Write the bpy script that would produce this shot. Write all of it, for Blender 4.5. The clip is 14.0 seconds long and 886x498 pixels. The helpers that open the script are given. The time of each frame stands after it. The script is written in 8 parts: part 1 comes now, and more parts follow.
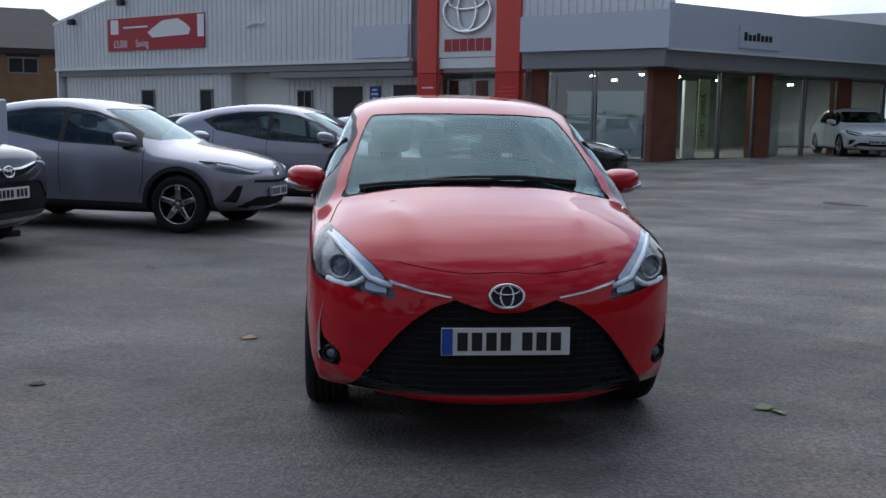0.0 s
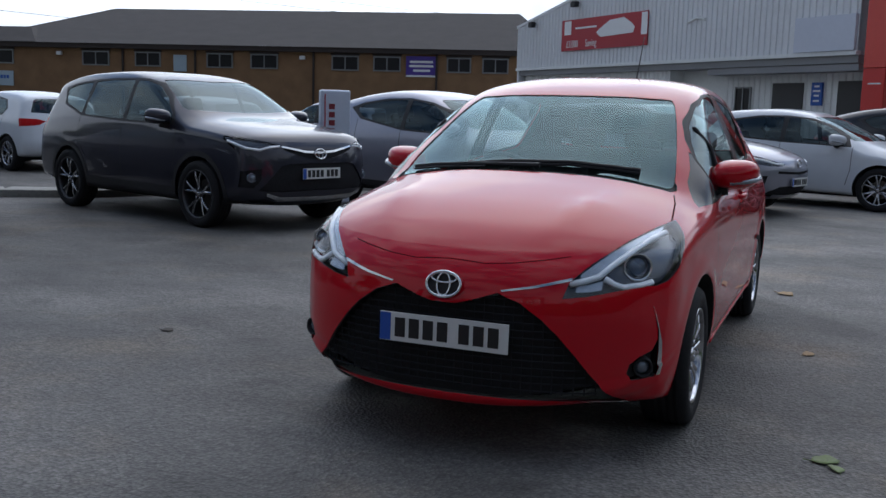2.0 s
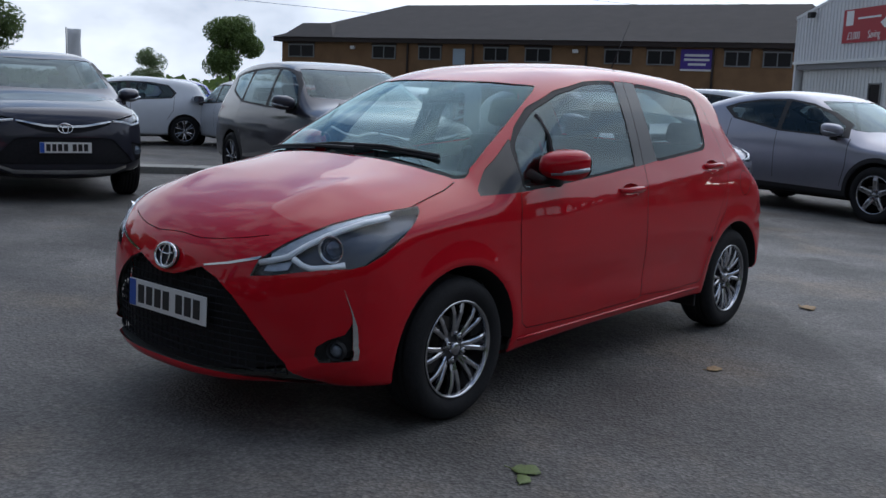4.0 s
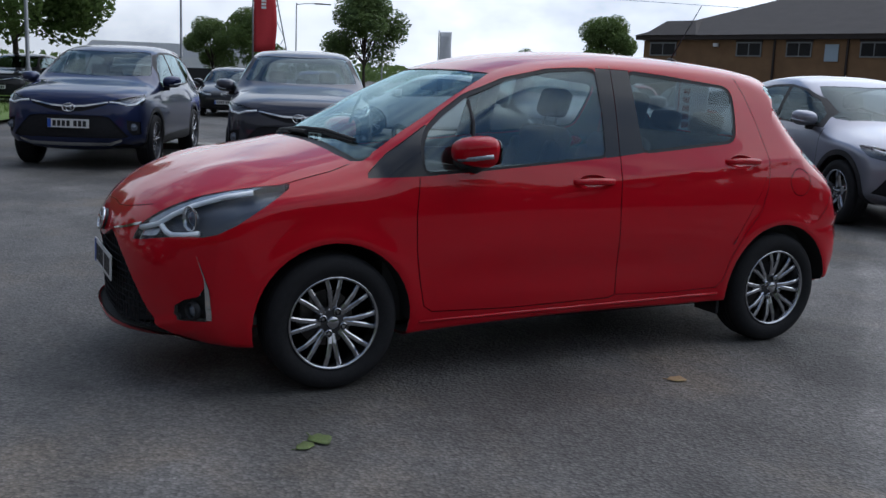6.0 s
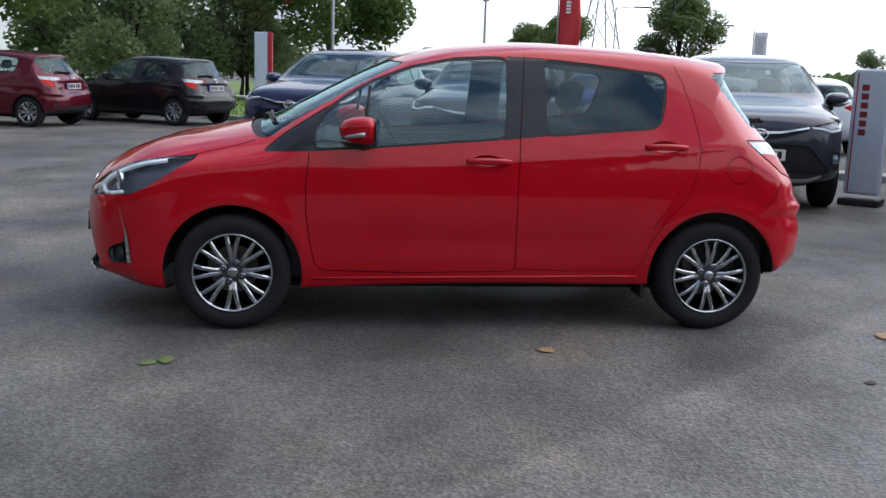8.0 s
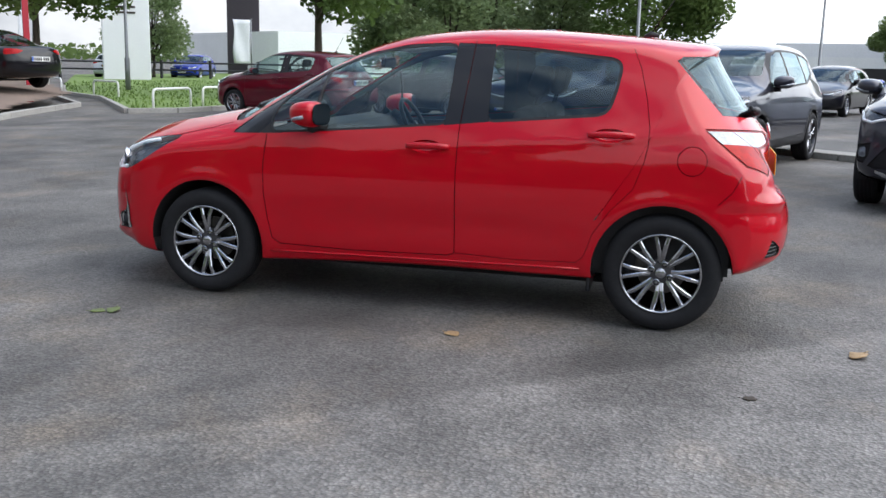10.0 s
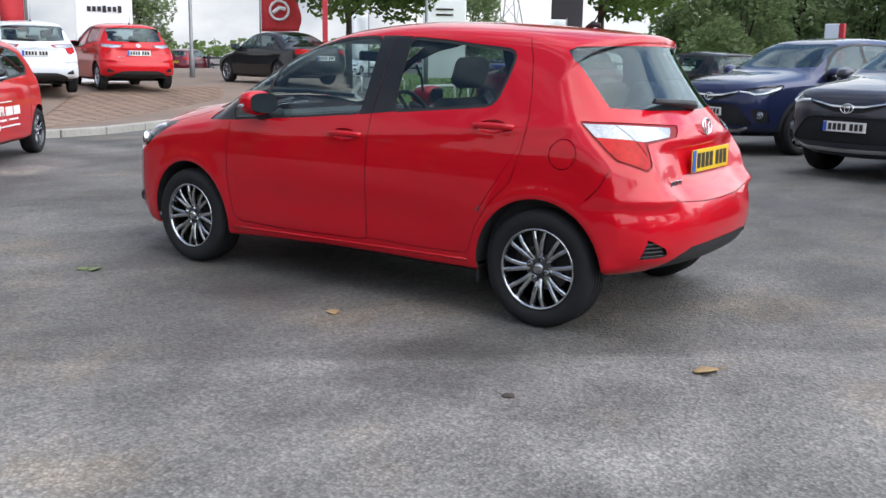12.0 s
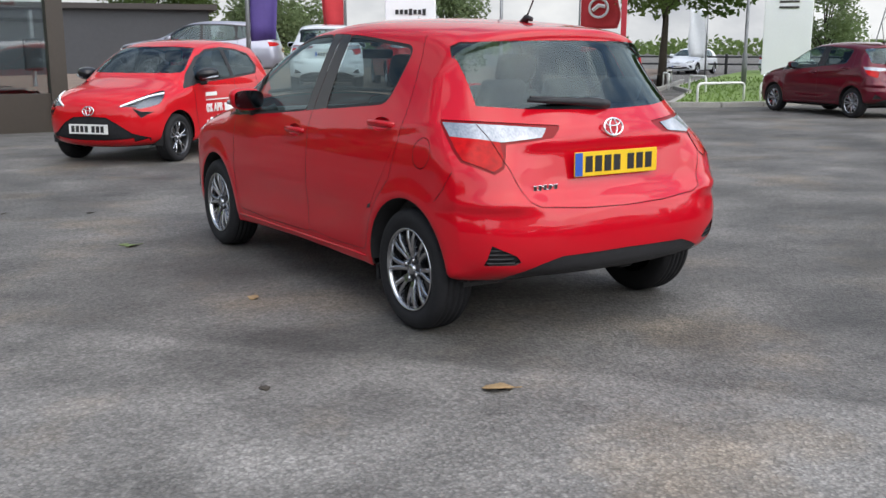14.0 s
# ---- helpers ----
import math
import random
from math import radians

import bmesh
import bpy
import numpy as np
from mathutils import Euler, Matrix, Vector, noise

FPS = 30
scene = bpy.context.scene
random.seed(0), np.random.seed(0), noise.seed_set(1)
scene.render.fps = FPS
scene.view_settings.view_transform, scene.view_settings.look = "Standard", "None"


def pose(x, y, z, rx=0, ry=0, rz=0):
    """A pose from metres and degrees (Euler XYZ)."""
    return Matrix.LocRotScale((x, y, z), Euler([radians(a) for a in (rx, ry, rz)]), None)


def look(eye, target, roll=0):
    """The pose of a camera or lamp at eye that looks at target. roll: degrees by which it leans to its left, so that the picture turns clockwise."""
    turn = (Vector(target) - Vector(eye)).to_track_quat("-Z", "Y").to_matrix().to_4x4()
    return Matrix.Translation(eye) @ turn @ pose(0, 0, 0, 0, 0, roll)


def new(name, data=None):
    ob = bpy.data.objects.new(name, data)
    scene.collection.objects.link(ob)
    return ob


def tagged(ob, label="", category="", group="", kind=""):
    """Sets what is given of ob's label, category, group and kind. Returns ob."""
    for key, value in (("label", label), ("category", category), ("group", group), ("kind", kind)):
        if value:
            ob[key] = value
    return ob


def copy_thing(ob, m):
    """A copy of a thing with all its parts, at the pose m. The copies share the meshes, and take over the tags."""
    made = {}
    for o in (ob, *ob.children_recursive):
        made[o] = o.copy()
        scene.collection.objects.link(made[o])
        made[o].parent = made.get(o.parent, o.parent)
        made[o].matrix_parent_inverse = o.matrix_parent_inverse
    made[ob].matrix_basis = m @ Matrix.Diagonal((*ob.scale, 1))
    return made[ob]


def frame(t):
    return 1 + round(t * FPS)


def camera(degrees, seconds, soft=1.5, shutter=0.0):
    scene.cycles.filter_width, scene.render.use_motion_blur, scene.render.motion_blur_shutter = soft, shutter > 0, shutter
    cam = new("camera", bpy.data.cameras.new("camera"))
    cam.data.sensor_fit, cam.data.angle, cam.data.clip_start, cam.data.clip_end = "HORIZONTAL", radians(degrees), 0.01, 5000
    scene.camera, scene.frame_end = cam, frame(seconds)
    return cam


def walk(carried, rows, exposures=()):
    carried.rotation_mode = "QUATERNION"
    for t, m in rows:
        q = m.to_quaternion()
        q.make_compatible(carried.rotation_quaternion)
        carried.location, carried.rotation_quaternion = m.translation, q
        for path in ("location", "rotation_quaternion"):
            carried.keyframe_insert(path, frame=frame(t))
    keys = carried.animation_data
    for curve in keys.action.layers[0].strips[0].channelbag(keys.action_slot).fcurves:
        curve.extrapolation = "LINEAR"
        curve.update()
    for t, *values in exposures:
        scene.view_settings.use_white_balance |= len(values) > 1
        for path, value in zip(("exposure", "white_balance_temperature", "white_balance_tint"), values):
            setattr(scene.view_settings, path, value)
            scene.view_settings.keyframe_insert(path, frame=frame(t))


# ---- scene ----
cam = camera(49.1, 14.0)
PATH = [
    (0, (0.348, 0.135, 1.343), (0.223, 2.113, 1.08), 0.9),
    (0.5, (0.794, 0.352, 1.341), (0.446, 2.304, 1.079), 0.8),
    (1, (1.262, 0.54, 1.317), (0.718, 2.447, 1.052), 1.0),
    (1.5, (1.754, 0.687, 1.309), (0.939, 2.493, 1.037), 1.4),
    (2, (2.226, 0.931, 1.289), (1.182, 2.613, 1.006), 1.5),
    (2.5, (2.71, 1.23, 1.287), (1.523, 2.812, 0.996), 1.6),
    (2.7, (2.895, 1.368, 1.275), (1.664, 2.917, 0.978), 1.6),
    (4.8, (4.388, 2.992, 1.326), (2.714, 4.039, 1.005), 2.4),
    (5, (4.503, 3.151, 1.326), (2.789, 4.13, 1.002), 2.3),
    (5.5, (4.768, 3.594, 1.336), (2.962, 4.384, 0.999), 2.2),
    (6, (4.973, 4.094, 1.329), (3.096, 4.694, 0.985), 2.2),
    (6.5, (5.173, 4.62, 1.353), (3.246, 5.028, 1.004), 2.0),
    (7, (5.366, 5.127, 1.327), (3.411, 5.37, 0.977), 1.9),
    (7.5, (5.626, 5.618, 1.331), (3.658, 5.685, 0.981), 1.9),
    (8, (5.768, 6.116, 1.32), (3.802, 6.042, 0.962), 1.8),
    (8.5, (5.795, 6.616, 1.32), (3.841, 6.401, 0.953), 1.6),
    (9, (5.732, 7.148, 1.307), (3.81, 6.739, 0.934), 1.3),
    (9.2, (5.689, 7.373, 1.311), (3.787, 6.881, 0.938), 1.3),
    (11.3, (4.756, 9.589, 1.303), (3.181, 8.417, 0.923), 1.0),
    (11.5, (4.641, 9.791, 1.292), (3.109, 8.563, 0.914), 1.0),
    (12, (4.299, 10.212, 1.311), (2.882, 8.856, 0.919), 0.9),
    (12.5, (3.898, 10.609, 1.318), (2.617, 9.126, 0.923), 0.7),
    (13, (3.438, 10.992, 1.33), (2.329, 9.375, 0.93), 0.4),
    (13.5, (2.931, 11.304, 1.341), (1.972, 9.596, 0.938), 0.2),
    (14, (2.382, 11.542, 1.328), (1.568, 9.76, 0.925), 0.1),
]

EXPOSURES = [(0, -0.28, 6200, 9), (2.5, -0.42, 6180, 9), (5, -0.52, 6200, 9), (6.5, -0.2, 6300, 9), (7.5, 0.14, 6450, 9), (9, 0.58, 6650, 9), (11.5, 0.9, 6750, 9), (12.5, 0.9, 6820, 9), (14, 0.68, 6980, 9)]
walk(cam, [(t, look(eye, target, roll)) for t, eye, target, roll in PATH], EXPOSURES)

# ---- sky and sun ----
SUN_AZ, SUN_EL = 112.0, 52.0
SUN_WAY = Vector((math.cos(radians(SUN_AZ)) * math.cos(radians(SUN_EL)), math.sin(radians(SUN_AZ)) * math.cos(radians(SUN_EL)), math.sin(radians(SUN_EL))))
world = bpy.data.worlds.new("sky")
scene.world = world
world.use_nodes = True
wn, wl = world.node_tree.nodes, world.node_tree.links
wn.clear()
w_out, w_bg = wn.new("ShaderNodeOutputWorld"), wn.new("ShaderNodeBackground")
w_sky = wn.new("ShaderNodeTexSky")
w_sky.sky_type, w_sky.sun_disc = "NISHITA", False
w_sky.sun_elevation, w_sky.sun_rotation = radians(SUN_EL), radians(90 - SUN_AZ)
w_sky.dust_density, w_sky.air_density = 0.6, 1.0
w_co, w_map = wn.new("ShaderNodeTexCoord"), wn.new("ShaderNodeMapping")
w_map.inputs["Scale"].default_value = (2.8, 2.8, 5.0)
w_noise, w_ramp = wn.new("ShaderNodeTexNoise"), wn.new("ShaderNodeValToRGB")
w_noise.inputs["Scale"].default_value, w_noise.inputs["Detail"].default_value = 1.6, 7.0
w_noise.inputs["Roughness"].default_value = 0.58
w_ramp.color_ramp.elements[0].position, w_ramp.color_ramp.elements[1].position = 0.40, 0.58
w_cloud, w_mix = wn.new("ShaderNodeValToRGB"), wn.new("ShaderNodeMix")
w_cloud.color_ramp.elements[0].position, w_cloud.color_ramp.elements[1].position = 0.35, 0.75
w_cloud.color_ramp.elements[0].color, w_cloud.color_ramp.elements[1].color = (10.1, 10.6, 11.4, 1), (4.0, 4.5, 5.5, 1)
w_mix.data_type = "RGBA"
wl.new(w_co.outputs["Generated"], w_map.inputs["Vector"])
wl.new(w_map.outputs["Vector"], w_noise.inputs["Vector"])
w_sep, w_low, w_sum = wn.new("ShaderNodeSeparateXYZ"), wn.new("ShaderNodeMapRange"), wn.new("ShaderNodeMath")
w_low.inputs["From Min"].default_value, w_low.inputs["From Max"].default_value = 0.05, 0.55
w_low.inputs["To Min"].default_value, w_low.inputs["To Max"].default_value = 0.20, -0.06
wl.new(w_co.outputs["Generated"], w_sep.inputs[0])
wl.new(w_sep.outputs["Z"], w_low.inputs["Value"])
wl.new(w_noise.outputs["Fac"], w_sum.inputs[0])
wl.new(w_low.outputs[0], w_sum.inputs[1])
wl.new(w_sum.outputs[0], w_ramp.inputs["Fac"])
wl.new(w_noise.outputs["Fac"], w_cloud.inputs["Fac"])
wl.new(w_ramp.outputs["Color"], w_mix.inputs["Factor"])
wl.new(w_sky.outputs["Color"], w_mix.inputs[6])
wl.new(w_cloud.outputs["Color"], w_mix.inputs[7])
w_way, w_dot, w_rng, w_glow = wn.new("ShaderNodeVectorMath"), wn.new("ShaderNodeVectorMath"), wn.new("ShaderNodeMapRange"), wn.new("ShaderNodeVectorMath")
w_way.operation, w_dot.operation, w_glow.operation = "NORMALIZE", "DOT_PRODUCT", "SCALE"
w_dot.inputs[1].default_value = SUN_WAY
w_rng.interpolation_type = "SMOOTHSTEP"
w_rng.inputs["From Min"].default_value, w_rng.inputs["From Max"].default_value = -0.3, 1.0
w_rng.inputs["To Min"].default_value, w_rng.inputs["To Max"].default_value = 0.56, 2.2
wl.new(w_co.outputs["Generated"], w_way.inputs[0])
wl.new(w_way.outputs[0], w_dot.inputs[0])
wl.new(w_dot.outputs["Value"], w_rng.inputs["Value"])
wl.new(w_mix.outputs[2], w_glow.inputs[0])
wl.new(w_rng.outputs[0], w_glow.inputs["Scale"])
wl.new(w_glow.outputs[0], w_bg.inputs["Color"])
w_bg.inputs["Strength"].default_value = 0.10
wl.new(w_bg.outputs["Background"], w_out.inputs["Surface"])
sun = new("sun", bpy.data.lights.new("sun", "SUN"))
sun.data.energy, sun.data.angle, sun.data.color = 1.45, radians(80.0), (1.0, 0.95, 0.88)
sun.matrix_world = look(SUN_WAY * 60, (0, 0, 0))


# ---- materials ----
def material(name, colour, rough=0.6, metal=0.0, vary=0.0, scale=6.0, bump=0.0, bump_scale=60.0, coat=0.0, colour2=None, detail=4.0, spec=0.5, stretch=(1, 1, 1), own=0.0, rvary=0.0):
    """Principled surface whose colour wanders between two tones at two scales, with fine relief."""
    m = bpy.data.materials.new(name)
    m.use_nodes = True
    n, l = m.node_tree.nodes, m.node_tree.links
    b = n["Principled BSDF"]
    b.inputs["Roughness"].default_value, b.inputs["Metallic"].default_value = rough, metal
    b.inputs["Coat Weight"].default_value, b.inputs["Coat Roughness"].default_value = coat, 0.05
    b.inputs["Specular IOR Level"].default_value = spec
    c1 = Vector(colour)
    c2 = Vector(colour2) if colour2 else c1 * (1 - vary)
    b.inputs["Base Color"].default_value = (*c1, 1)
    if vary or colour2 or bump or own:
        co, mp = n.new("ShaderNodeTexCoord"), n.new("ShaderNodeMapping")
        mp.inputs["Scale"].default_value = stretch
        l.new(co.outputs["Object"], mp.inputs["Vector"])
    if vary or colour2:
        big, small, mix, add = n.new("ShaderNodeTexNoise"), n.new("ShaderNodeTexNoise"), n.new("ShaderNodeMix"), n.new("ShaderNodeMath")
        big.inputs["Scale"].default_value, small.inputs["Scale"].default_value = scale * 0.2, scale * 4
        big.inputs["Detail"].default_value, small.inputs["Detail"].default_value = 3.0, detail
        mix.data_type = "RGBA"
        l.new(mp.outputs["Vector"], big.inputs["Vector"])
        l.new(mp.outputs["Vector"], small.inputs["Vector"])
        add.operation = "MULTIPLY_ADD"
        add.inputs[1].default_value = 0.55
        half = n.new("ShaderNodeMath")
        half.operation = "MULTIPLY"
        half.inputs[1].default_value = 0.45
        l.new(small.outputs["Fac"], half.inputs[0])
        l.new(big.outputs["Fac"], add.inputs[0])
        l.new(half.outputs[0], add.inputs[2])
        ramp = n.new("ShaderNodeValToRGB")
        ramp.color_ramp.elements[0].position, ramp.color_ramp.elements[1].position = 0.36, 0.64
        ramp.color_ramp.elements[0].color, ramp.color_ramp.elements[1].color = (*c2, 1), (*c1, 1)
        l.new(add.outputs[0], ramp.inputs["Fac"])
        last = ramp.outputs["Color"]
        if own:
            info, hsv, rng = n.new("ShaderNodeObjectInfo"), n.new("ShaderNodeHueSaturation"), n.new("ShaderNodeMapRange")
            rng.inputs["To Min"].default_value, rng.inputs["To Max"].default_value = 1 - own, 1 + own
            l.new(info.outputs["Random"], rng.inputs["Value"])
            l.new(rng.outputs[0], hsv.inputs["Value"])
            l.new(last, hsv.inputs["Color"])
            last = hsv.outputs["Color"]
        l.new(last, b.inputs["Base Color"])
        if rvary:
            rr = n.new("ShaderNodeMapRange")
            rr.inputs["To Min"].default_value, rr.inputs["To Max"].default_value = rough - rvary, rough + rvary
            l.new(add.outputs[0], rr.inputs["Value"])
            l.new(rr.outputs[0], b.inputs["Roughness"])
    if bump:
        tex, bp = n.new("ShaderNodeTexNoise"), n.new("ShaderNodeBump")
        tex.inputs["Scale"].default_value, tex.inputs["Detail"].default_value = bump_scale, 5.0
        bp.inputs["Strength"].default_value, bp.inputs["Distance"].default_value = bump, 0.01
        l.new(mp.outputs["Vector"], tex.inputs["Vector"])
        l.new(tex.outputs["Fac"], bp.inputs["Height"])
        l.new(bp.outputs["Normal"], b.inputs["Normal"])
    return m


def glass(name, tint, gloss=0.02, ior=1.85, sheen=(1, 1, 1)):
    """Pane: clear tint with a true mirror gloss by Fresnel."""
    m = bpy.data.materials.new(name)
    m.use_nodes = True
    n, l = m.node_tree.nodes, m.node_tree.links
    n.remove(n["Principled BSDF"])
    f, t, g, x = n.new("ShaderNodeLayerWeight"), n.new("ShaderNodeBsdfTransparent"), n.new("ShaderNodeBsdfGlossy"), n.new("ShaderNodeMixShader")
    steep, span = n.new("ShaderNodeMath"), n.new("ShaderNodeMath")
    f0 = ((ior - 1) / (ior + 1)) ** 2
    steep.operation, span.operation = "POWER", "MULTIPLY_ADD"
    steep.inputs[1].default_value, span.inputs[1].default_value, span.inputs[2].default_value = 5.0, 1 - f0, f0
    l.new(f.outputs["Facing"], steep.inputs[0])
    l.new(steep.outputs[0], span.inputs[0])
    t.inputs["Color"].default_value = (*tint, 1)
    g.inputs["Roughness"].default_value = gloss
    g.inputs["Color"].default_value = (*sheen, 1)
    l.new(span.outputs[0], x.inputs[0])
    l.new(t.outputs[0], x.inputs[1])
    l.new(g.outputs[0], x.inputs[2])
    l.new(x.outputs[0], n["Material Output"].inputs["Surface"])
    return m


def paint(name, colour, metal=0.0, rough=0.32):
    m = material(name, colour, rough, metal, coat=0.9, vary=0.06, scale=1.5, spec=0.06)
    b = m.node_tree.nodes["Principled BSDF"]
    b.inputs["Coat Roughness"].default_value, b.inputs["Coat IOR"].default_value = 0.015, 1.46
    return m


RED = paint("red_paint", (0.49, 0.002, 0.012))
CLEAR = glass("car_glass", (0.82, 0.89, 0.87), 0.01, 1.85, (0.78, 0.95, 1.0))
SCREEN = glass("windscreen_glass", (0.70, 0.80, 0.78), 0.01, 1.78, (0.60, 0.84, 0.90))
TINT = glass("tinted_car_glass", (0.40, 0.46, 0.47), 0.01, 1.6, (0.78, 0.95, 1.0))
DARKSCREEN = glass("shaded_windscreen_glass", (0.38, 0.42, 0.42), 0.01, 1.65, (0.8, 0.95, 1.0))
LENS = glass("lamp_lens", (0.92, 0.95, 0.97), 0.03, 1.45)
REDLENS = material("red_lamp_lens", (0.50, 0.006, 0.006), 0.2, coat=0.15, colour2=(0.22, 0.001, 0.003), scale=9, spec=0.1)
WHITELENS = material("white_lamp_lens", (0.46, 0.48, 0.52), 0.2, 0.3, coat=0.5, colour2=(0.20, 0.23, 0.27), scale=16, stretch=(1, 3, 1))
BOWL = material("lamp_bowl", (0.24, 0.28, 0.34), 0.25, 0.5, vary=0.5, scale=18)
SILVERBOWL = material("silver_lamp_trim", (0.52, 0.56, 0.62), 0.25, 0.6, vary=0.3, scale=18)
LAMPDARK = material("dark_lamp_housing", (0.09, 0.10, 0.125), 0.25, 0.4, vary=0.4, scale=18)
LINING = material("grey_cabin_lining", (0.09, 0.092, 0.095), 0.9, vary=0.15, scale=12)
LIGHTBAR = material("lamp_bar", (0.88, 0.92, 0.97), 0.3, 0.0, coat=0.3)
BLACK = material("black_plastic", (0.026, 0.026, 0.029), 0.55, spec=0.3, vary=0.3, scale=8, bump=0.15, bump_scale=300)
GLOSSBLACK = material("gloss_black", (0.012, 0.012, 0.014), 0.25, coat=0.25, spec=0.3)
GAP = material("panel_gap", (0.014, 0.014, 0.015), 0.9)
RUBBER = material("tyre_rubber", (0.018, 0.018, 0.020), 0.8, spec=0.25, vary=0.35, scale=10, bump=0.2, bump_scale=120)
# near-black, so that the shade behind the spokes lies in the colour
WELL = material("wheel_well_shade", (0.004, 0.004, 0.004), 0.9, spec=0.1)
REDGAP = material("shut_line", (0.045, 0.002, 0.003), 0.9, spec=0.1)
CHROME = material("chrome", (0.75, 0.76, 0.78), 0.12, 1.0, vary=0.1, scale=10)
ALLOY = material("alloy_metal", (0.56, 0.57, 0.60), 0.18, 1.0, vary=0.35, scale=12)
DARKALLOY = material("dark_alloy_metal", (0.10, 0.102, 0.11), 0.35, 0.8, vary=0.2, scale=12)
MIRROR = material("mirror_glass", (0.09, 0.10, 0.11), 0.03, 1.0)
STEEL = material("brake_steel", (0.18, 0.17, 0.16), 0.45, 1.0, vary=0.4, scale=30)
CLOTH = material("seat_cloth", (0.05, 0.05, 0.054), 0.9, vary=0.35, scale=25, bump=0.3, bump_scale=250)
DASH = material("dashboard_plastic", (0.03, 0.03, 0.032), 0.65, vary=0.2, scale=20, bump=0.2, bump_scale=200)
PLATEWHITE = material("white_plate", (0.72, 0.72, 0.70), 0.35, vary=0.08, scale=8)
PLATEYELLOW = material("yellow_plate", (0.78, 0.50, 0.02), 0.35, vary=0.08, scale=8)
PLATEBLUE = material("blue_plate_band", (0.02, 0.09, 0.42), 0.4, vary=0.1)
INK = material("black_ink", (0.01, 0.01, 0.011), 0.5)


def leafy(m, share=0.4):
    """Lets light through a leaf surface."""
    n, l = m.node_tree.nodes, m.node_tree.links
    b = n["Principled BSDF"]
    t, x = n.new("ShaderNodeBsdfTranslucent"), n.new("ShaderNodeMixShader")
    x.inputs[0].default_value = share
    l.new(b.inputs["Base Color"].links[0].from_socket, t.inputs["Color"])
    l.new(b.outputs[0], x.inputs[1])
    l.new(t.outputs[0], x.inputs[2])
    l.new(x.outputs[0], n["Material Output"].inputs["Surface"])
    return m


# ---- mesh helpers ----
def part(name, bm, mat, parent=None, label="", smooth=False):
    me = bpy.data.meshes.new(name)
    bm.to_mesh(me)
    bm.free()
    for m in (mat if isinstance(mat, (list, tuple)) else (mat,)):
        me.materials.append(m)
    if smooth:
        me.polygons.foreach_set("use_smooth", [True] * len(me.polygons))
        me.update()
    ob = new(name, me)
    if parent:
        ob.parent = parent
    if label:
        ob["label"] = label
    return ob


def box(bm, c, s, bevel=0.0, m=None):
    r = bmesh.ops.create_cube(bm, size=1.0)
    vs = r["verts"]
    mat = Matrix.Translation(c) @ Matrix.Diagonal((*s, 1))
    if m is not None:
        mat = m @ mat
    bmesh.ops.transform(bm, matrix=mat, verts=vs)
    if bevel:
        es = list({e for v in vs for e in v.link_edges})
        bmesh.ops.bevel(bm, geom=es, offset=bevel, segments=2, affect="EDGES", profile=0.5)
    return bm


def tube(bm, pts, r, n=8, caps=True):
    """A round bar along points; r a number or one radius a point."""
    pts = [Vector(p) for p in pts]
    rs = r if isinstance(r, (list, tuple)) else [r] * len(pts)
    rings, up = [], None
    for i, p in enumerate(pts):
        d = (pts[min(i + 1, len(pts) - 1)] - pts[max(i - 1, 0)]).normalized()
        if up is None:
            up = d.orthogonal().normalized()
        up = (up - d * up.dot(d)).normalized()
        sd = d.cross(up)
        rings.append([bm.verts.new(p + (up * math.cos(2 * math.pi * k / n) + sd * math.sin(2 * math.pi * k / n)) * rs[i]) for k in range(n)])
    for a, b in zip(rings, rings[1:]):
        for k in range(n):
            bm.faces.new((a[k], a[(k + 1) % n], b[(k + 1) % n], b[k]))
    if caps:
        bm.faces.new(rings[0][::-1])
        bm.faces.new(rings[-1])
    return bm


def lathe(bm, prof, n=32, m=None, closed=False):
    """Turns (radius, height) pairs round the local y axis."""
    rings = []
    for r, h in prof:
        ring = [Vector((r * math.cos(2 * math.pi * k / n), h, r * math.sin(2 * math.pi * k / n))) for k in range(n)]
        rings.append([bm.verts.new(m @ v if m is not None else v) for v in ring])
    pairs = list(zip(rings, rings[1:])) + ([(rings[-1], rings[0])] if closed else [])
    for a, b in pairs:
        for k in range(n):
            bm.faces.new((a[k], b[k], b[(k + 1) % n], a[(k + 1) % n]))
    return bm


def slab(bm, outline, depth, m):
    """A flat outline (u, v) made depth thick along -w; m carries (u, v, w) to the place."""
    a = [bm.verts.new(m @ Vector((u, v, 0))) for u, v in outline]
    b = [bm.verts.new(m @ Vector((u, v, -depth))) for u, v in outline]
    bm.faces.new(a)
    bm.faces.new(b[::-1])
    k = len(a)
    for i in range(k):
        bm.faces.new((a[i], b[i], b[(i + 1) % k], a[(i + 1) % k]))
    return bm


